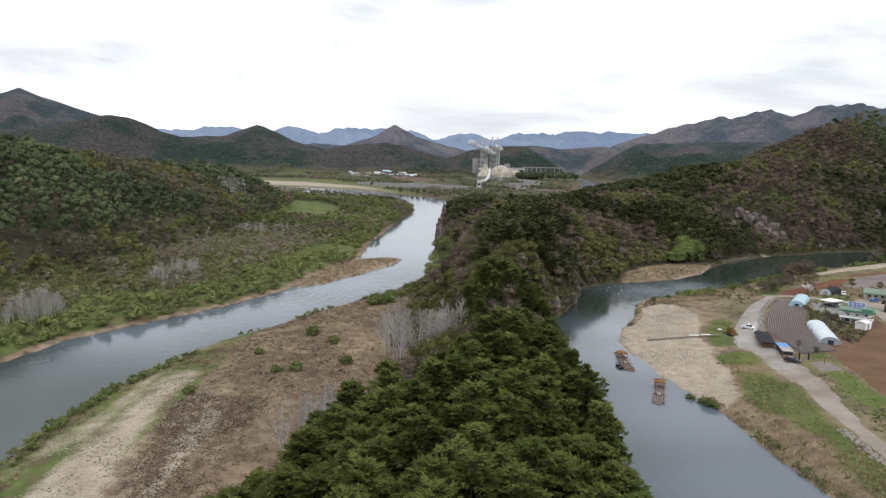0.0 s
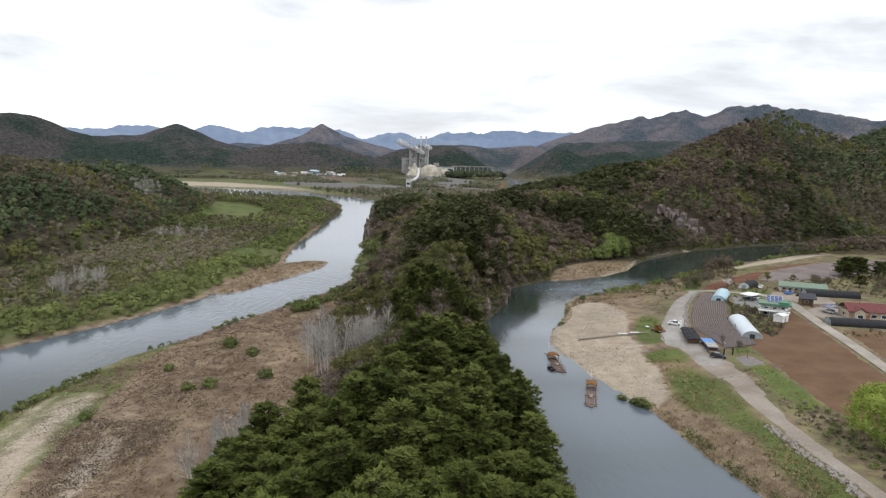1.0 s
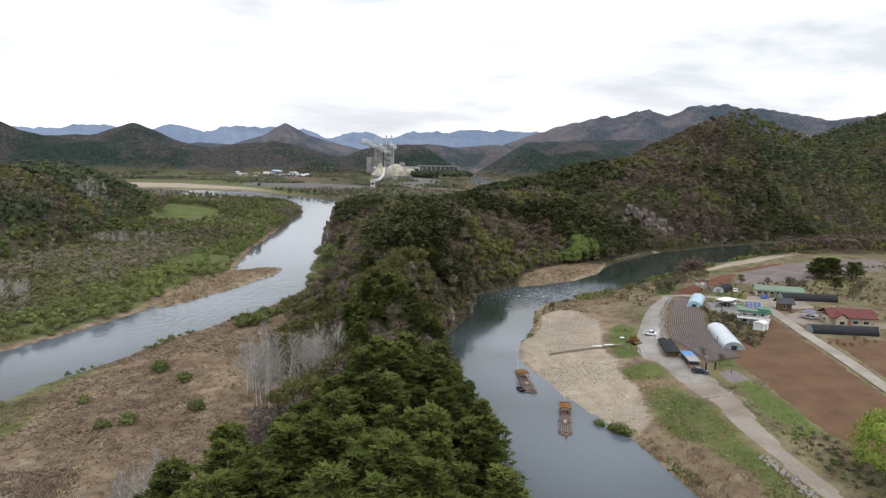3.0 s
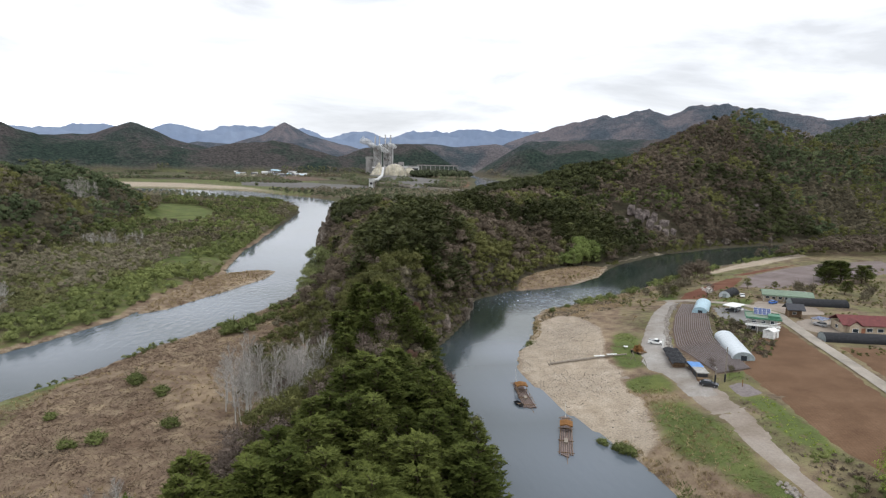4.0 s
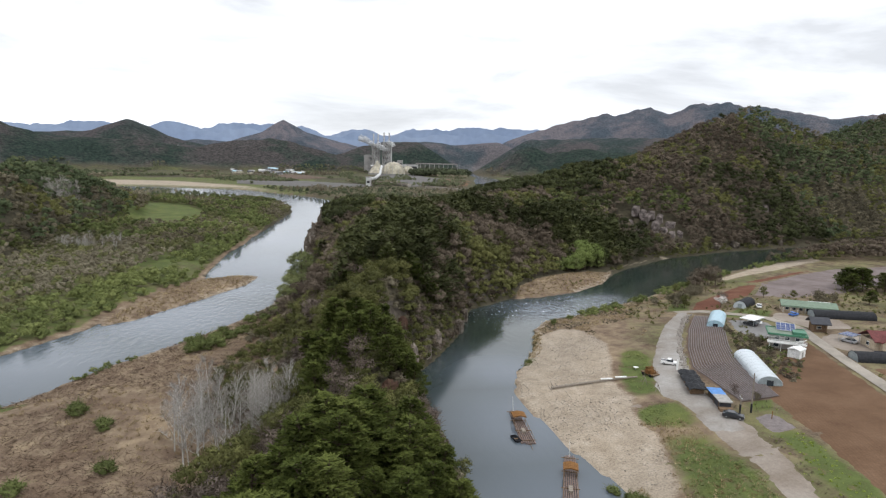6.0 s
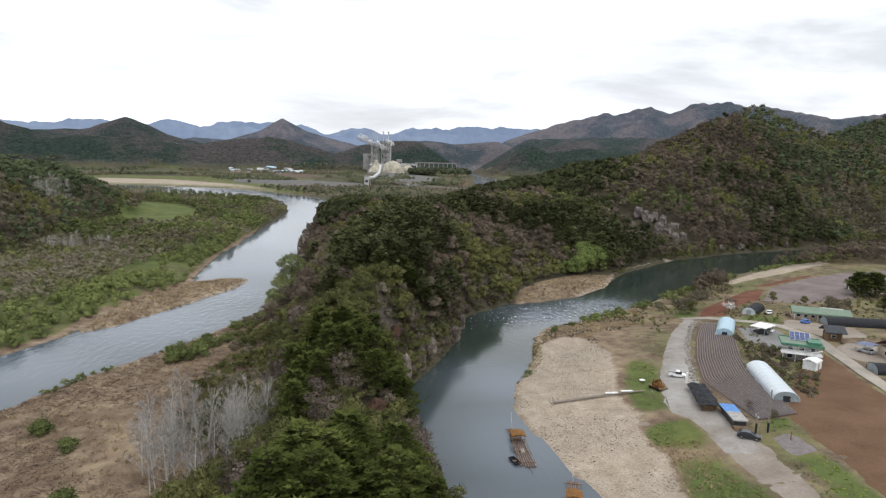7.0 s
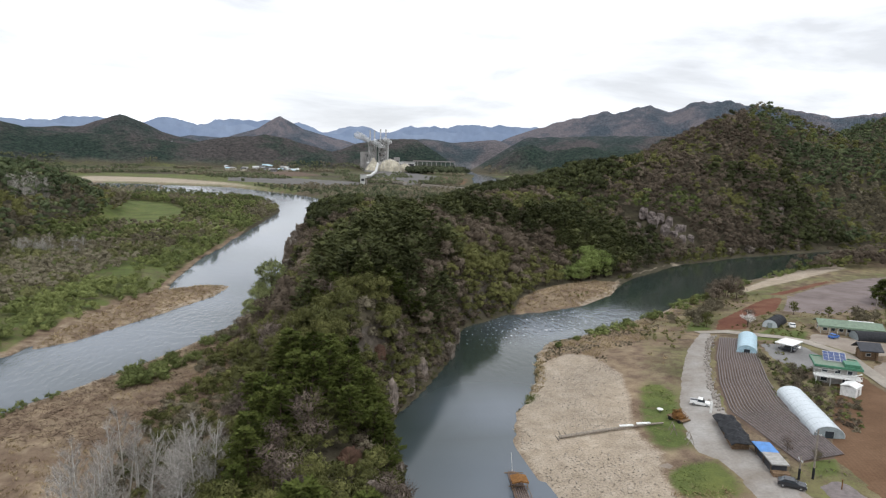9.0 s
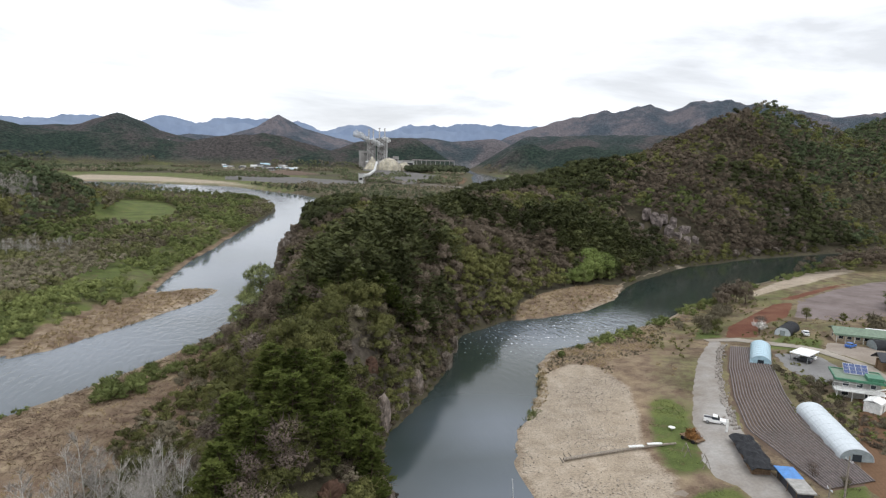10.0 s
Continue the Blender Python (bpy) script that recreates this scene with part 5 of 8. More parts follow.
# the thicket along the western foot of the spur
x, y, z, dw, r2 = sites(-50, 9, 62, 215, 3.3, 53)
lim = np.interp(y, [60, 77, 92, 105, 118, 130, 141, 150, 172, 215], [-37, -33, -28, -21, -15, -7, 1, 5, 4, 6])
ok = ~in_pines(x, y) & (x > lim - 10) & (x < lim + 3) & (fbm(x, y, 20, 3) > -0.25)
for i in np.nonzero(ok)[0]:
    w, c = twiggy_models[r2.integers(0, 4)]
    tree_thing("bare_tree", pose(x[i], y[i], z[i] - 0.2, 0, 0, r2.uniform(0, 360)) @ Matrix.Scale(r2.uniform(0.4, 0.85) * (0.75 if x[i] < lim[i] - 4 else 1.0), 4), "brown leafless twiggy tree at the foot of the spur", w, c, group="bare trees on the spur")

bank_tree_models = tree_models("bank_tree", 2, lambda s: (limb([(0, 0, -0.6), (0.15, 0, 4), (0.1, 0.2, 11)], [0.3, 0.22, 0.06]), crown_shape(s + 430, 2600, 0.17, 3.7, 10.5, 17, 0.8, 420, 0.4, 1), BARK, BUDS))
for px, py, s in ((2.8, 319, 1.75), (-3.5, 310, 0.85), (-1, 314, 1.15), (0, 304, 0.8)):
    one_tree(px, py, s, bank_tree_models, "budding_tree", "tall budding tree beside the main river")
for px, py, s in ((41, 128, 1.0), (43, 150, 0.9), (39, 108, 1.0), (44, 168, 0.7)):
    one_tree(px - 3, py, s, budding_models, "budding_tree", "yellow-green budding tree over the side river")
spring_models = tree_models("spring", 1, lambda s: (limb([(0, 0, -0.6), (0.2, 0, 3), (0.4, 0.2, 9)], [0.45, 0.36, 0.1]), crown_shape(s + 410, 5200, 0.24, 7.6, 14.5, 22, 0.7, 700, 0.4, 1), BARK, SPRING))
MAY_GREEN = foliage("soft_green_leaves", (0.062, 0.082, 0.024), (0.100, 0.130, 0.038), (0.145, 0.175, 0.056))
may_models = tree_models("may", 2, lambda s: (limb([(0, 0, -0.6), (0.1, 0, 2), (0.2, 0.1, 6)], [0.25, 0.2, 0.06]), crown_shape(s + 420, 1500, 0.16, 3.8, 7.0, 12, 0.6, 60, 0.0, 1), BARK, MAY_GREEN))
for px, py, s in ((150, 377, 2.0), (157, 384, 1.8), (143, 372, 1.5), (164, 391, 1.6), (152, 385, 1.9), (137, 368, 1.1)):
    one_tree(px, py, s, may_models, "leafing_tree", "round fresh-green tree at the foot of the ridge")
one_tree(105, 117, 1.0, spring_models, "leafing_tree", "bright green tree at the field's edge")
for px, py, s in ((-40, 203, 1.5), (-32, 195, 1.2), (-24, 252, 1.9), (-20, 258, 1.6), (-43, 167, 1.0), (-38, 169, 1.3), (-25, 175, 1.2), (-52, 182, 0.9), (-60, 150, 1.0),
                  (68.6, 160.5, 0.9), (71, 156, 1.1), (70.2, 157.6, 0.8), (72, 154.5, 0.9), (97, 276, 0.9), (118, 291, 1.2), (133, 302, 1.2), (106, 283, 0.8)):
    ob = new("bush", bush_models[r.integers(0, 3)])
    s *= 1.3
    ob.matrix_world = pose(px, py, gz(px, py) - 0.1, 0, 0, r.uniform(0, 360)) @ Matrix.Diagonal((s, s, s * 0.85, 1))
    tagged(ob, "rounded green bush on open ground", "bush", "bushes on the flats")

# ---- cliffs and outcrops ----


def outcrop(px, py, pz, w, d, h, seed, label, mat=ROCK, turn=None):
    """A blocky, fissured rock: squared off, cut by upright cracks and stepped ledges."""
    q = np.random.default_rng(seed)
    bm = bmesh.new()
    bmesh.ops.create_icosphere(bm, subdivisions=4, radius=1)
    for v in bm.verts:
        p = v.co.copy()
        sq = Vector([math.copysign(abs(c) ** 0.62, c) for c in p])
        crack = abs(noise.noise(Vector((p.x * 3.4 + seed, p.y * 3.4, p.z * 0.7))))
        k = 0.92 + 0.26 * noise.noise(p * 1.5 + Vector((seed, 0, 0))) + 0.16 * noise.noise(p * 4.0 + Vector((0, seed, 0))) + 0.08 * noise.noise(p * 9.0) - 0.34 * max(0.0, 0.22 - crack)
        step = 0.10 * math.floor(p.z * 6 + 2 * noise.noise(p * 2))
        v.co = Vector((sq.x * w * k, sq.y * d * k, (sq.z + step * 0.4) * h * k))
    me = bpy.data.meshes.new("rock_outcrop")
    bm.to_mesh(me)
    bm.free()
    me.materials.append(mat)
    ob = new("rock_outcrop", me)
    ob.matrix_world = pose(px, py, pz, 0, 0, q.uniform(-20, 20) + 60 if turn is None else turn)
    return tagged(ob, label, "rock", "outcrops over the rivers")


PALE_ROCK = plain("pale_cliff_rock", (0.20, 0.165, 0.14), 0.9, 0.15, var=0.6, scale=0.6, fine=2.2)
PINK_ROCK = plain("grey_pink_rock", (0.19, 0.16, 0.148), 0.9, 0.15, var=0.6, scale=0.3, fine=1.5)
RED_EARTH = plain("red_brown_earth", (0.088, 0.053, 0.038), 0.95, 0.1, var=0.4, scale=0.5, fine=3.0)
outcrop(38.6, 230, 2.6, 2.6, 1.6, 4.6, 1, "pale cracked cliff rising from the side river", PALE_ROCK, 62)
outcrop(43.5, 239, 1.6, 2.6, 1.6, 3.6, 2, "brown cliff block over the side river", ROCK, 50)
outcrop(48.5, 249, 3, 2.4, 1.5, 3.4, 3, "pale pink cliff over the side river", PALE_ROCK, 55)
outcrop(54.5, 261, 1.5, 3.0, 1.6, 2.8, 7, "brown rock at the water's edge", ROCK, 55)
outcrop(60, 270, 1.5, 2.6, 1.6, 2.6, 4, "brown rock at the water's edge", ROCK, 60)
outcrop(65, 286, 1.5, 3.0, 1.6, 2.8, 9, "dark rock at the water's edge", ROCK, 72)
for k, (px, py) in enumerate(((36.6, 206), (36.8, 215), (37.2, 194), (37.6, 184), (38.4, 174))):
    outcrop(px - 0.8, py, 2.2, 3.0, 1.4, 3.6 + 0.5 * (k % 3), 60 + k, "dark cliff below the wooded spur", ROCK, 92 + 6 * (k % 3))
for k, (px, py) in enumerate(SCARS):
    outcrop(px, py, gz(px, py) - 1.5, 2.2, 1.6, 3.0 - 0.6 * k, 80 + k, "bare red-brown earth scar on the spur", RED_EARTH, 40)
outcrop(30.5, 172, gz(30.5, 172) - 2.0, 2.2, 1.6, 4.0, 83, "pale rock beneath the earth scar", PALE_ROCK, 60)
for k, (px, py) in enumerate(ROCK_FACES):
    outcrop(px, py, gz(px, py) - 1.1, 4.6 - 0.5 * (k % 3), 2.6, 2.6 + 0.6 * (k % 3), 20 + k, "grey-pink rock face on the wooded ridge", PINK_ROCK)
for k, (px, py) in enumerate(((280, 458), (300, 466), (320, 472), (346, 480))):
    outcrop(px, py, gz(px, py) + 0.5, 5.0, 2.6, 3.0, 30 + k, "grey rock at the foot of the wooded ridge")
for k, (px, py) in enumerate(((3, 404), (2.5, 424), (1.5, 446), (1.5, 470), (2, 496), (3, 525), (4, 560), (5, 595), (7, 640), (11, 695), (13, 740))):
    outcrop(px, py, 2.5, 4.6, 3.0, 5.0 + 2.0 * (k % 3), 40 + k, "dark jagged rocks along the main river")

# ---- the village ground ----
from mathutils.geometry import delaunay_2d_cdt


def sheet(name, poly, mat, label, lift=0.20, step=2.5, category="ground", jag=0.35, rim_lift=-0.05):
    """A field, road or yard that lies on the ground."""
    q = np.random.default_rng(len(poly) * 7 + int(abs(poly[0][0])))
    rim = []
    for (ax, ay), (bx, by) in zip(poly, poly[1:] + poly[:1]):
        n = max(1, int(math.hypot(bx - ax, by - ay) / 1.5))
        rim += [(ax + (bx - ax) * k / n + q.normal(0, jag * 0.5), ay + (by - ay) * k / n + q.normal(0, jag * 0.5)) for k in range(n)]
    xs, ys = [p[0] for p in rim], [p[1] for p in rim]
    px, py = np.meshgrid(np.arange(min(xs), max(xs), step), np.arange(min(ys), max(ys), step))
    px, py = px.ravel(), py.ravel()
    keep = signed(px, py, rim) < -0.8
    pts = rim + list(zip(px[keep], py[keep]))
    n = len(rim)
    v, _, f, *_ = delaunay_2d_cdt([Vector(p) for p in pts], [(i, (i + 1) % n) for i in range(n)], [], 1, 1e-4)
    vx, vy = np.array([p.x for p in v]), np.array([p.y for p in v])
    vz = land(vx, vy)[0] + np.where(np.arange(len(v)) < n, rim_lift, lift)
    return tagged(new(name, mesh_from(name, list(zip(vx, vy, vz)), f, mat, True)), label, category, kind="structure")


def earth(name, dark, mid_c, light, row=None):
    def build(n, l, b):
        k, f = noise_node(n, l, 0.12, 5.0), noise_node(n, l, 1.6, 5.0, 0.65)
        c = ramp(n, l, k.outputs["Fac"], [(0.3, dark), (0.5, mid_c), (0.72, light)])
        c = mix(n, l, 0.55, c, ramp(n, l, f.outputs["Fac"], [(0.3, (0.72, 0.72, 0.72)), (0.7, (1.18, 1.18, 1.18))]), "MULTIPLY")
        if row is not None:
            t, mp, w = n.new("ShaderNodeTexCoord"), n.new("ShaderNodeMapping"), n.new("ShaderNodeTexWave")
            mp.inputs["Rotation"].default_value = (0, 0, radians(row))
            w.inputs["Scale"].default_value, w.inputs["Distortion"].default_value, w.inputs["Detail"].default_value = 0.42, 2.0, 2.0
            l.new(t.outputs["Object"], mp.inputs["Vector"])
            l.new(mp.outputs["Vector"], w.inputs["Vector"])
            c = mix(n, l, 0.22, c, ramp(n, l, w.outputs["Fac"], [(0.2, (0.80, 0.80, 0.80)), (0.8, (1.12, 1.12, 1.12))]), "MULTIPLY")
        l.new(c, b.inputs["Base Color"])
        bump(n, l, b, f.outputs["Fac"], 0.6, 0.15)
    return material(name, build, 0.95, 0.1)


SOIL = earth("red_brown_soil", (0.100, 0.058, 0.034), (0.130, 0.077, 0.046), (0.158, 0.097, 0.060), 19)
RED_SOIL = earth("red_soil", (0.100, 0.040, 0.026), (0.132, 0.057, 0.037), (0.160, 0.088, 0.056))
PALE_SOIL = earth("pale_mulched_soil", (0.136, 0.108, 0.100), (0.176, 0.144, 0.136), (0.216, 0.180, 0.172), 60)
GRAVEL = earth("gravel_road", (0.205, 0.176, 0.148), (0.272, 0.250, 0.226), (0.345, 0.330, 0.310))
CONCRETE = earth("worn_concrete", (0.240, 0.216, 0.184), (0.304, 0.272, 0.232), (0.360, 0.328, 0.280))
DIRT = earth("packed_dirt", (0.205, 0.168, 0.135), (0.258, 0.220, 0.184), (0.310, 0.276, 0.240))
MULCH = plain("plastic_mulch", (0.165, 0.138, 0.132), 0.6, 0.3, var=0.3)
DARK_SOIL = earth("furrow_soil", (0.085, 0.06, 0.045), (0.115, 0.082, 0.062), (0.145, 0.105, 0.08))

sheet("road", [(150, 281), (134, 262), (119, 240), (108, 222), (102, 210), (99, 203), (97.6, 197), (99.5, 193.5), (99.7, 187), (98.2, 177), (102, 173.5), (106.5, 174), (109, 181), (109, 187), (108.5, 195),
               (112, 206), (116, 216), (122, 229), (136, 254), (154, 280)], GRAVEL, "pale gravel road between beach and fields", category="road", jag=0.14)
sheet("road", [(101, 185), (99.4, 180), (97.2, 170), (95.2, 160), (93.3, 148), (91.8, 135), (90.8, 122), (90.2, 110), (89.5, 95), (94, 95), (94.8, 110), (95.5, 122), (97, 134.5), (100.2, 147),
               (103.5, 160), (106, 168), (108.5, 176), (107, 185)], DIRT, "tan dirt road along the river meadow", category="road", lift=0.11, jag=0.14)
sheet("beach_track", [(87.5, 194.5), (97, 197), (99.5, 194.3), (94, 195), (87.8, 191.6)], DIRT, "faint sandy track down to the beach", category="path", lift=0.12)
sheet("lane", [(140, 150), (144, 152), (153, 175), (164, 207), (178, 246), (176, 262), (160, 281), (149, 283), (149, 279.5), (157, 277), (172, 260), (174, 248), (160, 208), (149, 176)], CONCRETE, "narrow concrete lane", category="road", lift=0.26, jag=0.1, rim_lift=0.2)
sheet("field", [(171, 243), (159, 231), (124, 193), (120.7, 188.6), (117.9, 173.7), (114.2, 160.8), (111.2, 150), (109.5, 140), (110, 130), (116, 112), (138, 147), (148, 176), (159, 208)], SOIL, "bare red-brown ploughed field", category="field", lift=0.16)
sheet("field", [(166, 206), (155, 176), (146, 152), (160, 140), (205, 185), (200, 196)], SOIL, "bare red-brown ploughed field", category="field", lift=0.16)
sheet("field", [(199, 304), (222, 330), (262, 356), (300, 372), (350, 380), (330, 340), (280, 320), (240, 298), (210, 292)], PALE_SOIL, "pale mulched field", category="field", lift=0.16)
sheet("red_soil_strip", [(157, 283), (168, 298), (190, 315), (222, 338), (262, 362), (300, 378), (262, 357), (222, 332), (198, 305), (180, 296), (167, 280)], RED_SOIL, "strip of red bare soil", category="field", lift=0.18)
sheet("grey_plot", [(111.3, 180.6), (117.4, 181.9), (116.2, 172.5), (109.2, 171)], MULCH, "small plot under grey plastic mulch", category="field", lift=0.22)
sheet("yard", [(151, 246), (158, 262), (170, 256), (166, 238), (160, 233), (151, 236)], earth("grey_yard", (0.15, 0.145, 0.14), (0.19, 0.185, 0.18), (0.23, 0.225, 0.22)), "grey concrete yard by the green-roofed house", category="yard", lift=0.18)
sheet("yard", [(176, 262), (184, 270), (200, 256), (196, 244), (180, 246)], DIRT, "packed dirt yard before the long house", category="yard", lift=0.18)
sheet("yard", [(168, 231), (182, 240), (192, 236), (206, 214), (176, 214)], DIRT, "paved yard round the red-roofed house", category="yard", lift=0.16)
plot = sheet("field", [(151, 273), (135, 250), (123, 230), (114, 212), (113, 197), (113, 187), (124, 187), (131, 214), (138, 229), (149, 249), (160, 267)], DARK_SOIL, "narrow field with mulched rows", category="field", lift=0.15)


def along(line, t):
    """The point at share t of a line."""
    seg = [math.dist(p, q) for p, q in zip(line, line[1:])]
    d = t * sum(seg)
    for p, q, s in zip(line, line[1:], seg):
        if d <= s:
            return (p[0] + (q[0] - p[0]) * d / s, p[1] + (q[1] - p[1]) * d / s)
        d -= s
    return line[-1]


ROAD_LINE = [(152, 280), (135, 258), (114, 226), (107, 208), (103, 192), (101, 176), (98, 150), (95, 112)]
LEFT_RIM, RIGHT_RIM = [(151.5, 272), (136, 250), (124, 230), (115, 212), (114, 197), (113.5, 188)], [(159, 267), (149, 249), (137.5, 229), (130.5, 214), (123.5, 188)]


def furrows(left, right, count, width, parent, mat):
    for k in range(count):
        s = (k + 0.5) / count
        pts = []
        for i in range(34):
            (ax, ay), (bx, by) = along(left, i / 33), along(right, i / 33)
            pts.append((ax + (bx - ax) * s, ay + (by - ay) * s))
        v, f = [], []
        for i, (px, py) in enumerate(pts):
            qx, qy = pts[min(i + 1, 33)]
            ox, oy = pts[max(i - 1, 0)]
            d = math.hypot(qx - ox, qy - oy)
            nxx, nyy = -(qy - oy) / d, (qx - ox) / d
            h = gz(px, py) + 0.14
            for off, up in ((-0.5, 0), (-0.28, 0.24), (0.28, 0.24), (0.5, 0)):
                v.append((px + nxx * off * width, py + nyy * off * width, h + up))
            if i:
                p = 4 * (i - 1)
                f += [(p + j, p + j + 1, p + j + 5, p + j + 4) for j in range(3)]
        ob = new("furrow_ridge", mesh_from("furrow_ridge", v, f, mat))
        ob.parent = parent


furrows(LEFT_RIM, RIGHT_RIM, 18, 0.40, plot, MULCH)

# ---- village materials ----
WHITE = plain("white_paint", (0.72, 0.72, 0.70), 0.5)
POLY = plain("white_polythene", (0.52, 0.565, 0.595), 0.35, 0.5, var=0.08)
BLUE_POLY = plain("pale_blue_polythene", (0.36, 0.52, 0.60), 0.35, 0.5, var=0.2)
POLY_END = plain("grey_polythene", (0.26, 0.30, 0.31), 0.4, 0.4)
SHADE = plain("black_shade_net", (0.022, 0.023, 0.026), 0.75, 0.2, var=0.4)
GREEN_ROOF = plain("green_sheet_roof", (0.15, 0.205, 0.145), 0.55, 0.4)
GREEN_TRIM = plain("bright_green_sheet", (0.06, 0.19, 0.115), 0.5, 0.4)
RED_ROOF = plain("red_roof_tiles", (0.135, 0.038, 0.036), 0.7)
SLATE = plain("dark_roof_tiles", (0.045, 0.047, 0.055), 0.6)
CREAM = plain("cream_wall", (0.46, 0.38, 0.28), 0.85)
GREY_WALL = plain("grey_wall", (0.33, 0.32, 0.30), 0.85)
BRICK_WALL = plain("orange_brick_wall", (0.33, 0.145, 0.085), 0.9)
TIMBER = plain("weathered_timber", (0.20, 0.135, 0.085), 0.9, 0.15, var=0.4, scale=3.0)
RUST = plain("rusty_thatch", (0.21, 0.105, 0.04), 0.95, 0.1, var=0.45, scale=2.5)
LOGS = plain("grey_logs", (0.205, 0.155, 0.135), 0.9, 0.15, var=0.4, scale=3.0)
GLASS = plain("window_glass", (0.03, 0.04, 0.05), 0.1, 0.6, var=0.1)
BLUE_TARP = plain("blue_tarpaulin", (0.07, 0.22, 0.52), 0.5, 0.4)
SOLAR = plain("solar_cells", (0.035, 0.06, 0.16), 0.2, 0.6, var=0.15)
STEEL = plain("galvanised_steel", (0.45, 0.46, 0.47), 0.45, 0.5, 0.6)
TYRE = plain("tyre_rubber", (0.02, 0.02, 0.02), 0.9, 0.2)
CAR_WHITE = plain("white_car_paint", (0.78, 0.78, 0.77), 0.25, 0.5, var=0.05)
CAR_DARK = plain("dark_car_paint", (0.025, 0.027, 0.032), 0.2, 0.6, var=0.1)
CAR_SILVER = plain("silver_car_paint", (0.45, 0.46, 0.48), 0.3, 0.5, 0.3, var=0.08)
CAR_BLUE = plain("blue_machine_paint", (0.05, 0.16, 0.50), 0.4, 0.5, var=0.1)
STONE = plain("field_stone", (0.30, 0.27, 0.24), 0.9, 0.15, var=0.4, scale=0.8)
PALE_WOOD = plain("bleached_wood", (0.27, 0.235, 0.195), 0.9, 0.1, var=0.35, scale=3.0)


def on_line(ax, ay, bx, by, sink=0.1):
    """A pose midway between two ground points, its y axis along them; and their distance."""
    mx, my = (ax + bx) / 2, (ay + by) / 2
    return pose(mx, my, min(gz(ax, ay), gz(bx, by), gz(mx, my)) - sink, 0, 0, math.degrees(math.atan2(-(bx - ax), by - ay))), math.dist((ax, ay), (bx, by))


def greenhouse(name, ax, ay, bx, by, width, height, wall, cover, end, label, hoops=POLY):
    m, length = on_line(ax, ay, bx, by)
    g = thing(name, m, label, "greenhouse")
    w, n = width / 2, 12
    arc = [(-w, 0)] + [(-w * math.cos(math.pi * i / n), wall + (height - wall) * math.sin(math.pi * i / n)) for i in range(n + 1)] + [(w, 0)]
    inner = [(px * 0.985, pz * 0.985) for px, pz in arc]
    s = Shape()
    k = len(arc)
    v = [(px, py, pz) for py in (-length / 2, length / 2) for px, pz in arc] + [(px, py, pz) for py in (-length / 2, length / 2) for px, pz in inner]
    f = []
    for i in range(k - 1):
        f += [(i, i + 1, k + i + 1, k + i), (2 * k + i + 1, 2 * k + i, 3 * k + i, 3 * k + i + 1), (i, 2 * k + i, 2 * k + i + 1, i + 1), (k + i + 1, 3 * k + i + 1, 3 * k + i, k + i)]
    s.add(v, f).link("cover", cover, g, smooth=False)
    for y0 in (-length / 2 + 0.05, length / 2 - 0.1):
        Shape().prism([(px * 0.97, pz * 0.97) for px, pz in arc], y0, y0 + 0.05).link("end_wall", end, g, "grey end wall with a door opening")
        Shape().box(-0.8, y0 - 0.06, 0, 0.8, y0 + 0.11, min(2.0, height * 0.62)).link("end_door", GLASS if cover is not SHADE else POLY_END, g)
    for i in range(int(length / 2.2) + 1):
        y0 = -length / 2 + 0.1 + i * (length - 0.2) / max(1, int(length / 2.2))
        Shape().add(*limb([(px * 1.004, y0, pz * 1.004) for px, pz in arc[1:-1]], [0.035] * (n + 1), 4)).link("hoop", hoops, g)
    return g


greenhouse("greenhouse", 135, 218, 126.5, 195.5, 6.0, 2.9, 0.9, POLY, POLY_END, "long white polythene greenhouse beside the mulched field")
greenhouse("greenhouse", 147, 251.5, 157.5, 266, 5.6, 3.2, 1.1, BLUE_POLY, BLUE_POLY, "pale blue polythene greenhouse at the field's end")
greenhouse("greenhouse", 176, 280, 185, 287, 5.0, 3.0, 0.8, SHADE, POLY, "small tunnel greenhouse with a black cover", SHADE)
greenhouse("greenhouse", 167, 213.5, 187, 207.5, 6.0, 2.6, 0.8, SHADE, POLY_END, "long low greenhouse under black netting", SHADE)
greenhouse("greenhouse", 193, 262, 214, 256, 6.0, 2.8, 0.8, SHADE, POLY_END, "long low greenhouse under black netting", SHADE)


def gable(s, x0, y0, x1, y1, z, rise, over=0.5, thick=0.18):
    """A pitched roof with its ridge along x."""
    ym = (y0 + y1) / 2
    prof = [(y0 - over, z - 0.15), (ym, z + rise), (y1 + over, z - 0.15), (y1 + over, z - 0.15 + thick), (ym, z + rise + thick), (y0 - over, z - 0.15 + thick)]
    v = [(px, py, pz) for px in (x0 - over, x1 + over) for py, pz in prof]
    f = [(i, (i + 1) % 6, 6 + (i + 1) % 6, 6 + i) for i in range(6)] + [(5, 4, 1, 0), (4, 3, 2, 1), (6, 7, 10, 11), (7, 8, 9, 10)]
    return s.add(v, f)


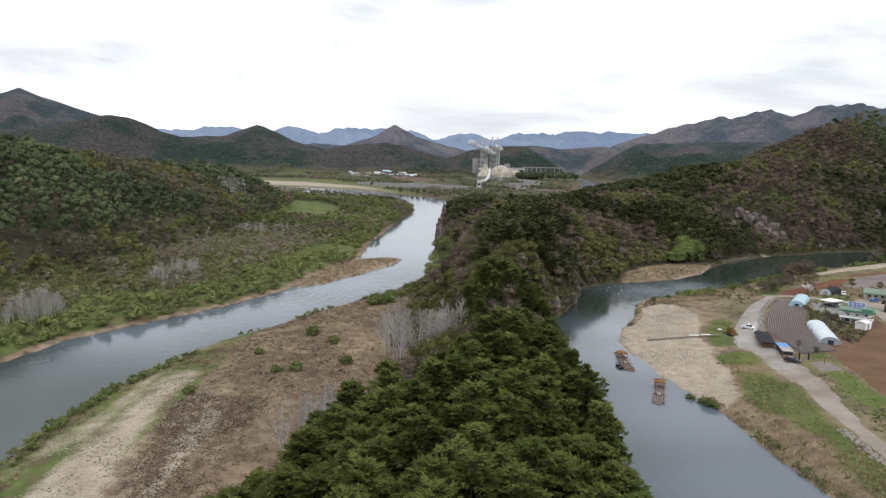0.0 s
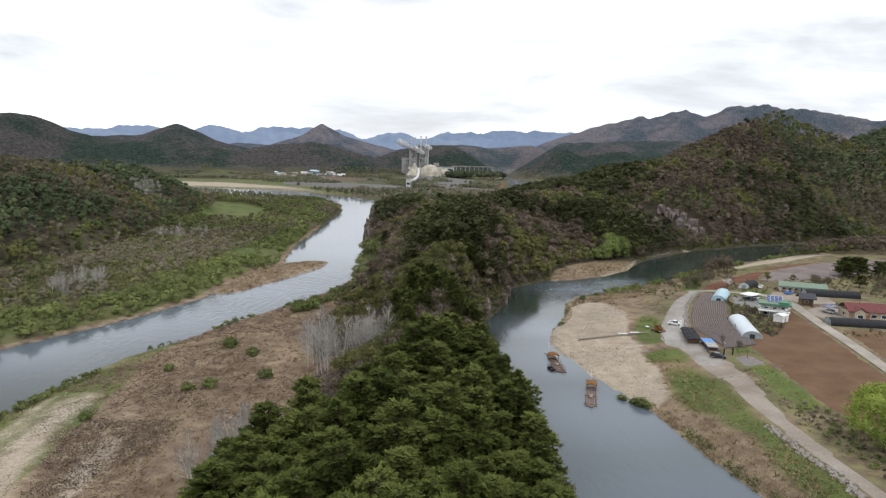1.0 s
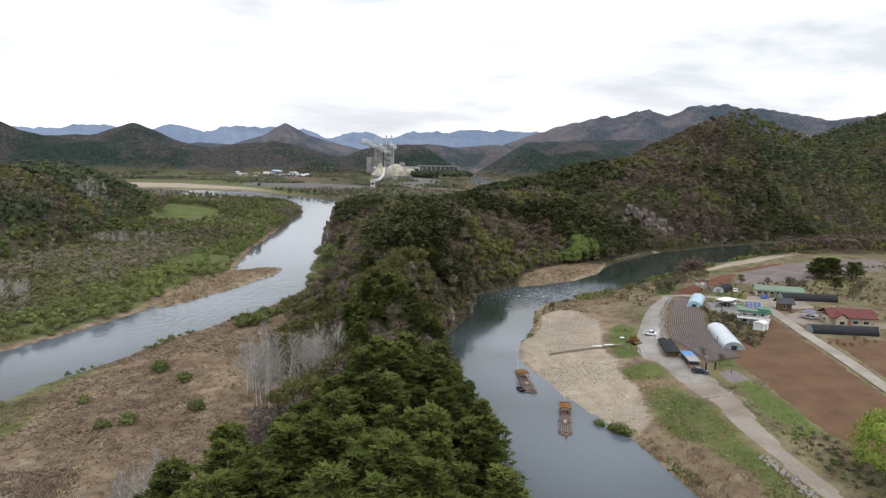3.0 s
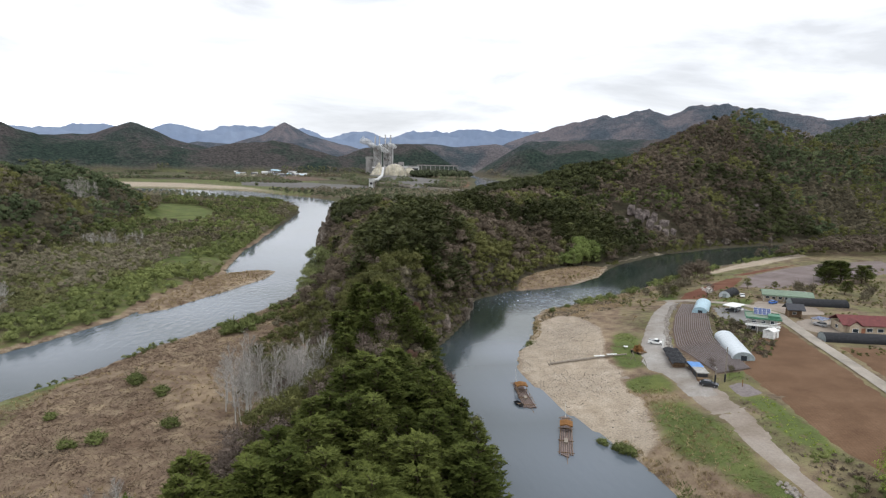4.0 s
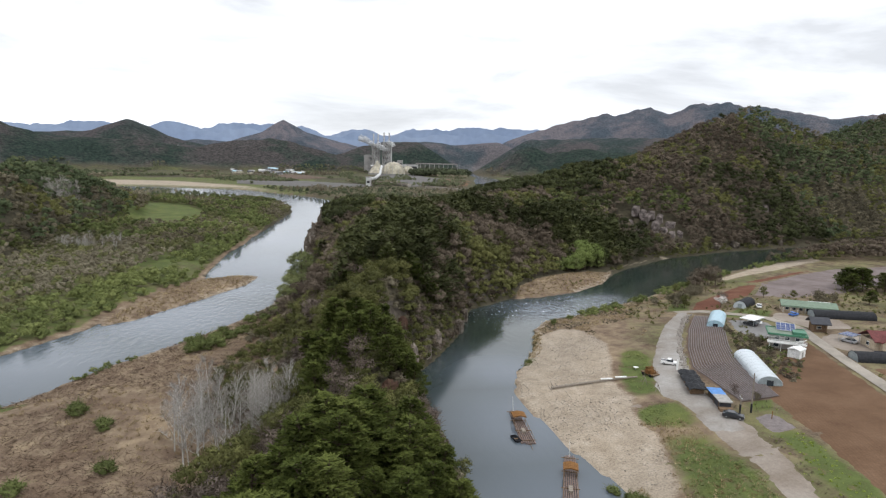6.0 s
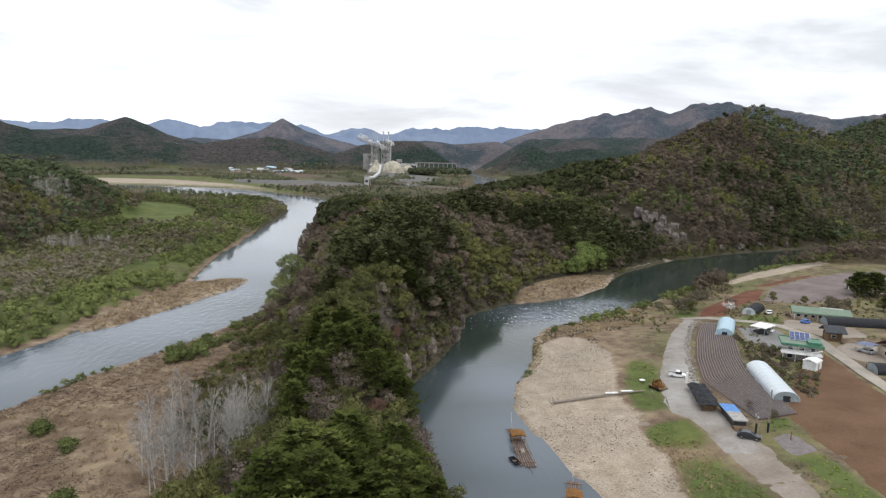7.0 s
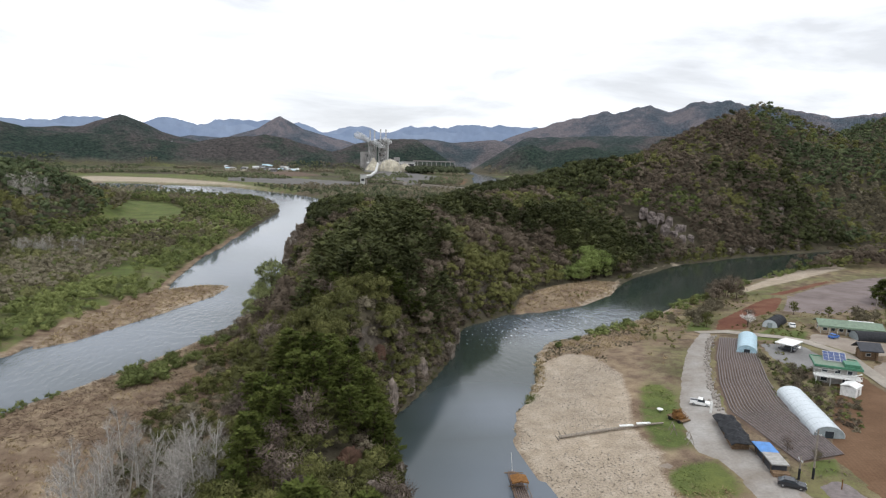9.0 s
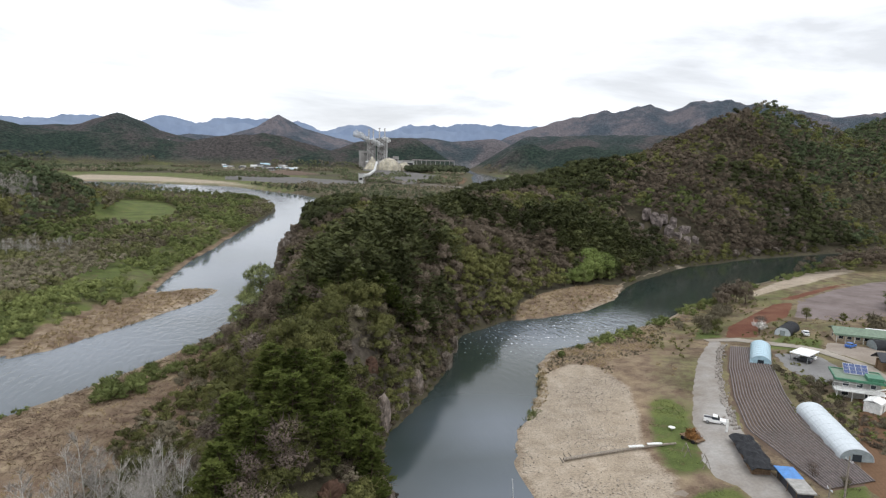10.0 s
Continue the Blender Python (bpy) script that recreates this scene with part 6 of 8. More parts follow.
def windows(g, spots, mat=GLASS):
    """Window panes with frames: x, y, z of the middle, width, height, facing ('x' or 'y')."""
    for px, py, pz, w, h, face in spots:
        d = (0.08, w / 2) if face == "x" else (w / 2, 0.08)
        win = Shape().box(px - d[0], py - d[1], pz - h / 2, px + d[0], py + d[1], pz + h / 2).link("window", WHITE, g)
        d = (0.11, w / 2 - 0.12) if face == "x" else (w / 2 - 0.12, 0.11)
        Shape().box(px - d[0], py - d[1], pz - h / 2 + 0.12, px + d[0], py + d[1], pz + h / 2 - 0.12).link("pane", mat, win)


def standing(px, py, turn, sink=0.15):
    return pose(px, py, gz(px, py) - sink, 0, 0, turn)


# long house with a green roof
h = thing("long_house", standing(197, 269, -28), "long single-storey house with a faded green sheet roof", "house")
Shape().box(-9, -3.2, 0, 9, 3.2, 2.7).link("wall", CREAM, h)
gable(Shape(), -9, -3.4, 9, 3.4, 2.75, 1.4, 0.8).link("roof", GREEN_ROOF, h)
Shape().box(-9.5, -4.8, 2.35, 6.5, -3.3, 2.5).link("porch_roof", GREEN_ROOF, h)
for i in range(7):
    Shape().tube((-9 + i * 2.5, -4.6, 0), (-9 + i * 2.5, -4.6, 2.35), 0.09).link("porch_post", WHITE, h)
windows(h, [(-7.5 + 2.4 * i, -3.22, 1.5, 1.4, 1.1, "y") for i in range(5)] + [(9.02, 0, 1.5, 1.4, 1.1, "x"), (-9.02, 0, 1.5, 1.4, 1.1, "x")])
Shape().box(5.0, -3.32, 0, 6.1, -3.18, 2.1).link("door", WHITE, h, "white front door")
Shape().box(1, 2.9, 3.4, 8.5, 4.1, 3.65).link("roof_panel", WHITE, h, "white sheets along the back of the roof")

# two-storey house with green roof, balcony and solar panels
h = thing("green_roofed_house", standing(155.5, 227.5, -32) @ Matrix.Diagonal((0.8, 0.85, 0.9, 1)), "two-storey grey house with green roof edges, balcony and solar panels", "house")
Shape().box(-5.5, -4, 0, 5.5, 4, 5.2).link("wall", GREY_WALL, h)
Shape().box(-6.6, -5.2, 5.2, 6.6, 5.0, 5.5).link("roof", GREEN_ROOF, h)
for s0, s1 in (((-6.9, -5.5, 5.1), (6.9, -5.2, 5.75)), ((-6.9, 5.0, 5.1), (6.9, 5.3, 5.75)), ((-6.9, -5.2, 5.1), (-6.6, 5.0, 5.75)), ((6.6, -5.2, 5.1), (6.9, 5.0, 5.75))):
    Shape().box(*s0, *s1).link("roof_edge", GREEN_TRIM, h, "bright green roof edge")
Shape().add([(-3.5, 0.2, 5.75), (3.2, 0.2, 5.75), (3.2, 4.4, 7.6), (-3.5, 4.4, 7.6), (-3.5, 0.3, 5.65), (3.2, 0.3, 5.65), (3.2, 4.5, 7.5), (-3.5, 4.5, 7.5)],
            [(0, 1, 2, 3), (7, 6, 5, 4), (0, 4, 5, 1), (1, 5, 6, 2), (2, 6, 7, 3), (3, 7, 4, 0)]).link("solar_frame", STEEL, h)
for i in range(4):
    for j in range(3):
        x0, t0, t1 = -3.4 + i * 1.65, 0.05 + j * 0.31, 0.05 + j * 0.31 + 0.28
        a0, a1 = (0.2 + 4.2 * t0, 5.79 + 1.85 * t0), (0.2 + 4.2 * t1, 5.79 + 1.85 * t1)
        Shape().add([(x0, a0[0], a0[1]), (x0 + 1.5, a0[0], a0[1]), (x0 + 1.5, a1[0], a1[1]), (x0, a1[0], a1[1]), (x0, a0[0], a0[1] - 0.05), (x0 + 1.5, a0[0], a0[1] - 0.05), (x0 + 1.5, a1[0], a1[1] - 0.05), (x0, a1[0], a1[1] - 0.05)],
                    [(0, 1, 2, 3), (7, 6, 5, 4), (0, 4, 5, 1), (1, 5, 6, 2), (2, 6, 7, 3), (3, 7, 4, 0)]).link("solar_panel", SOLAR, h, "blue solar panel")
Shape().box(-6.8, -7.2, 2.7, 6.4, -4.0, 2.95).link("balcony", WHITE, h, "white balcony slab")
for i in range(8):
    Shape().tube((-6.6 + 1.85 * i, -7.1, 2.95), (-6.6 + 1.85 * i, -7.1, 3.9), 0.05, n=5).link("baluster", WHITE, h)
Shape().box(-6.8, -7.2, 3.85, 6.4, -7.05, 4.0).link("rail", WHITE, h)
Shape().box(-6.8, -4.2, 4.1, 0.2, -4.0, 4.3).link("beam", WHITE, h)
Shape().add([(0.5, -7.0, 2.9), (6.2, -7.0, 4.9), (6.2, -6.7, 4.9), (0.5, -6.7, 2.9), (0.5, -7.0, 2.6), (6.2, -7.0, 4.6), (6.2, -6.7, 4.6), (0.5, -6.7, 2.6)],
            [(0, 1, 2, 3), (7, 6, 5, 4), (0, 4, 5, 1), (1, 5, 6, 2), (2, 6, 7, 3), (3, 7, 4, 0)]).link("stair", WHITE, h)
for i in range(4):
    Shape().tube((-6.2 + 4 * i, -6.9, 0), (-6.2 + 4 * i, -6.9, 2.7), 0.12).link("post", WHITE, h)
windows(h, [(-3.6, -4.02, 4.0, 1.8, 1.3, "y"), (0, -4.02, 4.0, 1.8, 1.3, "y"), (3.5, -4.02, 4.0, 1.6, 1.3, "y"), (-3.6, -4.02, 1.4, 2.0, 1.4, "y"), (2.5, -4.02, 1.4, 2.0, 1.4, "y"), (-5.52, 0, 4.0, 1.6, 1.2, "x"), (-5.52, 1, 1.4, 1.6, 1.2, "x"), (5.52, 0, 4.0, 1.6, 1.2, "x")])
# green canvas on that roof
Shape().box(1.8, -4.4, 5.5, 6.0, -0.2, 6.5).link("roof_shed", GREEN_TRIM, h, "green canvas shed on the roof")

# white storage box
h = thing("storage_shed", standing(151.5, 217.5, 30), "white boxy storage shed beside the house", "shed")
s = Shape().box(-2.1, -1.7, 0, 2.1, 1.7, 2.7)
s.link("wall", WHITE, h)
gable(Shape(), -2.1, -1.7, 2.1, 1.7, 2.75, 0.35, 0.15).link("roof", WHITE, h)
Shape().box(-0.5, -1.76, 0, 0.5, -1.68, 2.0).link("door", GREY_WALL, h)


def carport(px, py, turn, w, d, hgt, roof, label, panels=False):
    h = thing("carport", standing(px, py, turn), label, "carport")
    Shape().box(-w / 2, -d / 2, hgt, w / 2, d / 2, hgt + 0.18).link("roof", roof, h)
    for a_, b_ in ((-1, -1), (1, -1), (1, 1), (-1, 1)):
        Shape().tube((a_ * (w / 2 - 0.3), b_ * (d / 2 - 0.3), 0), (a_ * (w / 2 - 0.3), b_ * (d / 2 - 0.3), hgt), 0.08).link("post", STEEL, h)
    if panels:
        for i in range(4):
            for j in range(2):
                Shape().box(-w / 2 + 0.1 + i * w / 4, -d / 2 + 0.1 + j * d / 2, hgt + 0.19, -w / 2 + (i + 1) * w / 4 - 0.05, -d / 2 + (j + 1) * d / 2 - 0.05, hgt + 0.24).link("solar_panel", SOLAR, h)
    return h


carport(162, 253, 30, 8, 5.2, 2.6, WHITE, "open carport with a flat white roof")
carport(180.5, 230, 20, 5.5, 4.4, 2.6, STEEL, "open carport roofed with solar panels", True)

# gate house with dark hipped roof
h = thing("gate_house", standing(180, 243, -20), "small timber gate house with a dark tiled roof", "house")
for a_, b_ in ((-2, -1.6), (2, -1.6), (2, 1.6), (-2, 1.6)):
    Shape().box(a_ - 0.25, b_ - 0.25, 0, a_ + 0.25, b_ + 0.25, 3.0).link("pillar", TIMBER, h)
Shape().box(-2, -0.9, 0, 2, 1.6, 2.6).link("wall", TIMBER, h)
gable(Shape(), -2.6, -2.4, 2.6, 2.4, 3.1, 1.7, 0.6, 0.3).link("roof", SLATE, h)
windows(h, [(0, -0.92, 1.6, 1.4, 1.0, "y")])

# red-roofed house
h = thing("red_roofed_house", standing(189, 222, -16), "cream house with dark red tiled gable roofs", "house")
Shape().box(-7.5, -4.2, 0, 7.5, 4.2, 3.2).link("wall", CREAM, h)
gable(Shape(), -7.5, -4.4, 7.5, 4.4, 3.3, 2.3, 0.7, 0.25).link("roof", RED_ROOF, h)
Shape().box(-6.2, -5.8, 0, -2.4, -4.2, 3.2).link("bay_wall", CREAM, h)
s = Shape()
s.prism([(-6.7, 3.15), (-4.3, 4.9), (-1.9, 3.15), (-1.9, 3.4), (-4.3, 5.15), (-6.7, 3.4)], -6.3, 0.5).link("bay_roof", RED_ROOF, h)
Shape().prism([(-6.2, 3.2), (-4.3, 4.6), (-2.4, 3.2)], -5.8, -5.6).link("bay_gable", CREAM, h)
windows(h, [(-4.3, -5.82, 1.7, 2.0, 1.4, "y"), (1.0, -4.22, 1.7, 2.0, 1.3, "y"), (4.5, -4.22, 1.7, 2.0, 1.3, "y"), (-7.52, 0, 1.7, 1.6, 1.2, "x"), (7.52, 0, 1.7, 1.6, 1.2, "x")])
Shape().box(-1.6, -4.3, 0, -0.4, -4.18, 2.2).link("door", BRICK_WALL, h, "reddish front door")
Shape().box(-9, -6.8, 0.0, 7.5, -6.5, 1.1).link("terrace_wall", SLATE, h, "dark terrace wall")
Shape().box(7.9, -2.0, 0, 8.6, -1.3, 5.6).link("chimney", BRICK_WALL, h)

# brick garden wall beside the lane
h = thing("garden_wall", standing(178, 226, 0), "long low orange brick garden wall by the lane", "wall", kind="structure")
for k, ((ax, ay), (bx, by)) in enumerate((((168, 214), (178, 243)), ((190, 205), (215, 199)))):
    m2, ln = on_line(ax, ay, bx, by)
    w = Shape().box(-0.15, -ln / 2, 0, 0.15, ln / 2, 1.5).link("wall_run", BRICK_WALL, h)
    w.matrix_world = m2
    w.matrix_parent_inverse = h.matrix_world.inverted()
    cap = Shape().box(-0.25, -ln / 2, 1.5, 0.25, ln / 2, 1.62).link("coping", SLATE, w)

# huts by the gravel road
m, ln = on_line(110.5, 207.5, 106, 194.5)
h = thing("road_hut", m, "low roadside hut under a black net roof", "hut")
Shape().box(-1.5, -ln / 2 + 0.8, 0, 1.7, ln / 2 - 0.8, 1.6).link("wall", TIMBER, h)
s = Shape()
v, f = [], []
for i in range(9):
    for j in range(7):
        px, py = -2.4 + j * 0.8, -ln / 2 - 0.6 + i * (ln + 1.2) / 8
        v.append((px + 0.25 * math.sin(2.3 * i), py, 1.75 + 0.65 * (1 - abs(px) / 2.5) + 0.24 * math.sin(3.1 * i + 1.7 * j)))
        if i and j:
            p = i * 7 + j
            f.append((p - 8, p - 7, p, p - 1))
k = len(v)
v += [(a_, b_, c_ - 0.12) for a_, b_, c_ in v]
f += [(q[3] + k, q[2] + k, q[1] + k, q[0] + k) for q in f]
s.add(v, f).link("roof", SHADE, h, "sagging black net roof")
for i in range(5):
    Shape().tube((-2.3, -ln / 2 + i * ln / 4, 0), (-2.3, -ln / 2 + i * ln / 4, 2.1), 0.08).link("post", PALE_WOOD, h)
Shape().box(-1.85, -2, 0.3, -1.7, 1.0, 1.5).link("counter", WHITE, h, "white board along the front")
m, ln = on_line(109.8, 194, 107.4, 185.5)
h = thing("road_shed", m, "narrow shed with a blue tarpaulin and grey sheet roof", "shed")
Shape().box(-1.3, -ln / 2, 0, 1.3, ln / 2, 1.9).link("wall", SLATE, h)
gable_roof = Shape().box(-1.6, -0.2, 2.0, 1.6, ln / 2 + 0.4, 2.25)
gable_roof.link("roof_sheet", GREY_WALL, h, "grey sheet roof")
Shape().box(-1.7, -ln / 2 - 0.5, 2.05, 1.7, -0.2, 2.22).link("tarpaulin", BLUE_TARP, h, "bright blue tarpaulin")
for i in range(3):
    Shape().tube((1.5, ln / 2 - 0.2 - i * 3.5, 0), (1.5, ln / 2 - 0.2 - i * 3.5, 2.0), 0.07).link("post", TIMBER, h)
Shape().box(-1.5, ln / 2, 0, 1.5, ln / 2 + 1.4, 0.9).link("wood_stack", TIMBER, h, "stacked firewood at the open end")


def car(px, py, turn, paint, label, pickup=False, ln=4.6):
    c = thing("car", standing(px, py, turn, -0.2), label, "car")
    w, e = 0.9, ln / 2
    Shape().prism([(-e, 0.35), (e, 0.35), (e, 0.75), (e * 0.96, 0.92), (e * 0.42, 1.0), (-e * 0.95, 1.02), (-e, 0.8)], -w, w).link("body", paint, c)
    if pickup:
        cab = [(e * 0.42, 1.0), (e * 0.2, 1.62), (-e * 0.22, 1.66), (-e * 0.30, 1.0)]
    else:
        cab = [(e * 0.42, 1.0), (e * 0.15, 1.45), (-e * 0.55, 1.47), (-e * 0.9, 1.0)]
    Shape().prism(cab, -w * 0.9, w * 0.9).link("cabin", GLASS, c, "dark glazed car cabin")
    top = [(px2 * 0.97 if i in (0, 3) else px2, pz) for i, (px2, pz) in enumerate(cab)]
    Shape().prism([(top[1][0] + 0.05, top[1][1] - 0.03), (top[1][0], top[1][1] + 0.06), (top[2][0], top[2][1] + 0.06), (top[2][0] - 0.05, top[2][1] - 0.03)], -w * 0.93, w * 0.93).link("roof", paint, c)
    for sx in (-0.62, 0.62):
        for sy in (-1, 1):
            wh = Shape().tube((sx * e, sy * (w - 0.22), 0.33), (sx * e, sy * (w + 0.02), 0.33), 0.33, n=12).link("wheel", TYRE, c)
            Shape().tube((sx * e, sy * (w + 0.021), 0.33), (sx * e, sy * (w + 0.03), 0.33), 0.19, n=10).link("rim", STEEL, wh)
    for sy in (-0.62, 0.62):
        Shape().box(e - 0.03, sy - 0.16, 0.62, e + 0.02, sy + 0.16, 0.78).link("headlight", WHITE, c)
        Shape().box(-e - 0.02, sy - 0.14, 0.66, -e + 0.03, sy + 0.14, 0.82).link("tail_light", RED_ROOF, c)
    if pickup:
        Shape().box(-e * 0.97, -w * 0.82, 1.02, -e * 0.32, w * 0.82, 1.05).link("load_bed", SLATE, c)
        for sy in (-1, 1):
            Shape().box(-e * 0.98, sy * w * 0.9 - 0.05, 1.0, -e * 0.3, sy * w * 0.9 + 0.05, 1.2).link("bed_side", paint, c)
    return c


car(111, 217.5, -34, CAR_WHITE, "white pickup parked on the gravel road", True, 4.7)
car(106.5, 181, -36, CAR_DARK, "dark saloon car parked beside the shed")
car(160.5, 251.5, 120, CAR_DARK, "dark car under the flat carport")
car(164, 254, 120, CAR_WHITE, "white car under the flat carport")
car(179.5, 229, 110, CAR_SILVER, "silver car under the solar carport")
car(186.5, 263, 20, CAR_BLUE, "blue vehicle in the yard of the long house", False, 3.6)
car(183, 278, 60, CAR_WHITE, "white car on the grass behind the hedge", False, 4.2)

# rust-coloured brushwood heap by the grass; the cart under it is added
h = thing("brushwood_heap", standing(102, 211.5, 20), "heap of rust-coloured brushwood on an added cart", "cart")
Shape().box(-1.3, -2.2, 0.6, 1.3, 2.2, 0.85).link("bed", TIMBER, h)
v, f = bush_shape(400, 1100, 0.17, 2.4, 2.1)
ob = new("brushwood", tri_mesh("brushwood", v + np.array((0, 0, 0.8)), f, RUST))
ob.parent = h
for sx in (-1, 1):
    for sy in (-1.3, 1.3):
        Shape().tube((sx * 1.3, sy, 0.4), (sx * 1.5, sy, 0.4), 0.4, n=10).link("wheel", TYRE, h)

# stones along the road side of the mulched field
h = thing("stone_wall", standing(133, 250, 0), "rough row of pale field stones beside the road", "wall", kind="structure")
stone_models = []
for s in range(5):
    bm = bmesh.new()
    bmesh.ops.create_icosphere(bm, subdivisions=1, radius=0.5)
    for v in bm.verts:
        v.co *= 1 + 0.4 * noise.noise(v.co * 3 + Vector((s * 5, 0, 0)))
        v.co.z *= 0.7
    me = bpy.data.meshes.new("stone")
    bm.to_mesh(me)
    bm.free()
    me.materials.append(STONE)
    stone_models.append(me)
WALL_LINE = [(150, 274), (133.5, 251), (121.5, 230), (113, 213)]
inv = h.matrix_world.inverted()
for i in range(190):
    px, py = along(WALL_LINE, i / 189)
    px, py, s = px + r.normal(0, 0.55), py + r.normal(0, 0.35), r.uniform(0.45, 1.15)
    ob = new("stone", stone_models[r.integers(0, 5)])
    ob.parent = h
    ob.matrix_parent_inverse = inv
    ob.matrix_basis = pose(px, py, gz(px, py) + 0.25 * s, r.uniform(0, 40), r.uniform(0, 40), r.uniform(0, 360)) @ Matrix.Scale(s, 4)

# the rough stone edge of the dirt road
h = thing("stone_edging", standing(90.5, 120, 0), "rough grey stones edging the dirt road", "wall", kind="structure")
inv = h.matrix_world.inverted()
for i in range(230):
    px, py = along([(90.4, 132), (89.8, 126), (89.2, 119), (89.6, 111), (88, 98)], i / 229)
    px, py, s = px + r.normal(0, 0.55), py + r.normal(0, 0.4), r.uniform(0.4, 1.0)
    ob = new("stone", stone_models[r.integers(0, 5)])
    ob.parent = h
    ob.matrix_parent_inverse = inv
    ob.matrix_basis = pose(px, py, gz(px, py) + 0.2 * s, r.uniform(0, 40), r.uniform(0, 40), r.uniform(0, 360)) @ Matrix.Scale(s, 4)

# poles


def utility_pole(px, py, hgt, label, dark=True):
    p = thing("utility_pole", standing(px, py, r.uniform(0, 90), 0.4), label, "pole")
    Shape().tube((0, 0, 0), (0, 0, hgt), 0.19, 0.12, 8).link("shaft", PALE_WOOD, p)
    if dark:
        Shape().tube((0, 0, 0.2), (0, 0, 2.6), 0.23, 0.22, 8).link("guard", SHADE, p, "black guard round the foot")
    Shape().box(-0.9, -0.07, hgt - 0.9, 0.9, 0.07, hgt - 0.75).link("crossarm", STEEL, p)
    for sx in (-0.8, 0, 0.8):
        Shape().tube((sx, 0, hgt - 0.75), (sx, 0, hgt - 0.5), 0.06, 0.05, 6).link("insulator", WHITE, p)


utility_pole(112, 182.5, 10, "pale concrete utility pole beside the shed")
utility_pole(109.5, 183, 5, "short utility pole beside the shed")
utility_pole(222, 284, 9, "utility pole behind the long house", False)
utility_pole(197, 210, 9, "utility pole behind the black greenhouse", False)
utility_pole(200, 210, 7.5, "utility pole behind the black greenhouse", False)
p = thing("sign_post", standing(110.5, 212.5, 0), "leaning white sign board by the road", "sign")
Shape().box(-0.25, -0.1, 0, 0.25, 0.1, 3.2).link("board", WHITE, p)
p = thing("short_post", standing(114, 178, 0), "short rusty post at the plot's corner", "post")
Shape().tube((0, 0, 0), (0, 0, 2.2), 0.12, 0.1, 6).link("shaft", RUST, p)

# the long log across the beach
p = thing("beach_log", standing(84, 209, 0), "long bleached log lying across the beach", "log")
inv = p.matrix_world.inverted()
line = [(73.4, 210.2), (80.6, 210.5), (88, 210.6), (94, 210.4), (97.5, 210)]
v, f = limb([(a_, b_, gz(a_, b_) + 0.5) for a_, b_ in line], [0.36, 0.33, 0.3, 0.26, 0.2], 8)
ob = new("trunk", mesh_from("trunk", v, f, PALE_WOOD))
ob.parent, ob.matrix_parent_inverse = p, inv
for a_, b_, l_ in ((74.2, 210.3, 1.5), (73.2, 209.6, 1.1), (75.6, 211, 1.0)):
    ob = Shape().tube((a_, b_, gz(a_, b_)), (a_ - 0.8, b_ + 0.5, gz(a_, b_) + l_), 0.18, 0.08, 5).link("root", PALE_WOOD, p)
    ob.matrix_parent_inverse = inv
for k, (a_, b_) in enumerate(((89, 210.6), (93, 210.5))):
    ob = Shape().box(a_ - 1.6, b_ - 0.35, gz(a_, b_) + 0.75, a_ + 1.6, b_ + 0.35, gz(a_, b_) + 0.95).link("plank", WHITE, p, "white plank laid on the log")
    ob.matrix_parent_inverse = inv
# pebbles on the beach
x, y, z, dw, r2 = sites(60, 110, 155, 275, 0.75, 62)
m = inside(x, y, BEACH) & (dw > 1) & (fbm(x, y, 9, 3) + r2.normal(0, 0.12, x.size) > 0.05)
pebble = []
for k in range(4):
    q = r2.normal(0, 0.16, (6, 3)) + np.array([(1, 0, 0), (-1, 0, 0), (0, 1, 0), (0, -1, 0), (0, 0, 0.55), (0, 0, -0.5)]) * 0.5
    pebble.append((q, np.array([(0, 2, 4), (2, 1, 4), (1, 3, 4), (3, 0, 4), (2, 0, 5), (1, 2, 5), (3, 1, 5), (0, 3, 5)])))
plant_out("pebbles", pebble, put(m, x, y, z + 0.17), r2.uniform(0.14, 0.5, m.sum()), r2.uniform(0, 1, m.sum()), plain("beach_pebbles", (0.38, 0.33, 0.275), 0.9, 0.15, var=0.5, scale=0.8), "grey-brown cobbles strewn over the sandy beach", "stones")
# cobbles on the shingle beside the main river
x, y, z, dw, r2 = sites(-84, -42, 60, 176, 0.95, 63)
m = (inside(x, y, SHINGLE) & (fbm(x, y, 8, 3) > -0.02)) | (inside(x, y, STONY) & (fbm(x, y, 8, 3) > 0.0))
plant_out("cobbles", pebble, put(m, x, y, z + 0.2), r2.uniform(0.14, 0.5, m.sum()), r2.uniform(0, 1, m.sum()), plain("tan_cobbles", (0.33, 0.285, 0.222), 0.9, 0.2, var=0.5, scale=2.0), "pale cobbles and stones on the river shingle", "stones")
# swing frames on the grass
for px, py in ((97.5, 206), (98.5, 201)):
    p = thing("wooden_frame", standing(px, py, 70, 0.05), "small white wooden frame on the grass", "frame")
    for sx in (-1.2, 1.2):
        Shape().tube((sx, -0.7, 0), (sx, 0, 2.0), 0.07, n=5).link("leg", PALE_WOOD, p)
        Shape().tube((sx, 0.7, 0), (sx, 0, 2.0), 0.07, n=5).link("leg", PALE_WOOD, p)
    Shape().tube((-1.3, 0, 2.0), (1.3, 0, 2.0), 0.07, n=5).link("bar", PALE_WOOD, p)
p = thing("picnic_table", standing(100.5, 217, 30, 0.02), "round white table on the grass", "table")
Shape().tube((0, 0, 0.7), (0, 0, 0.78), 0.75, 0.75, 14).link("tabletop", WHITE, p)
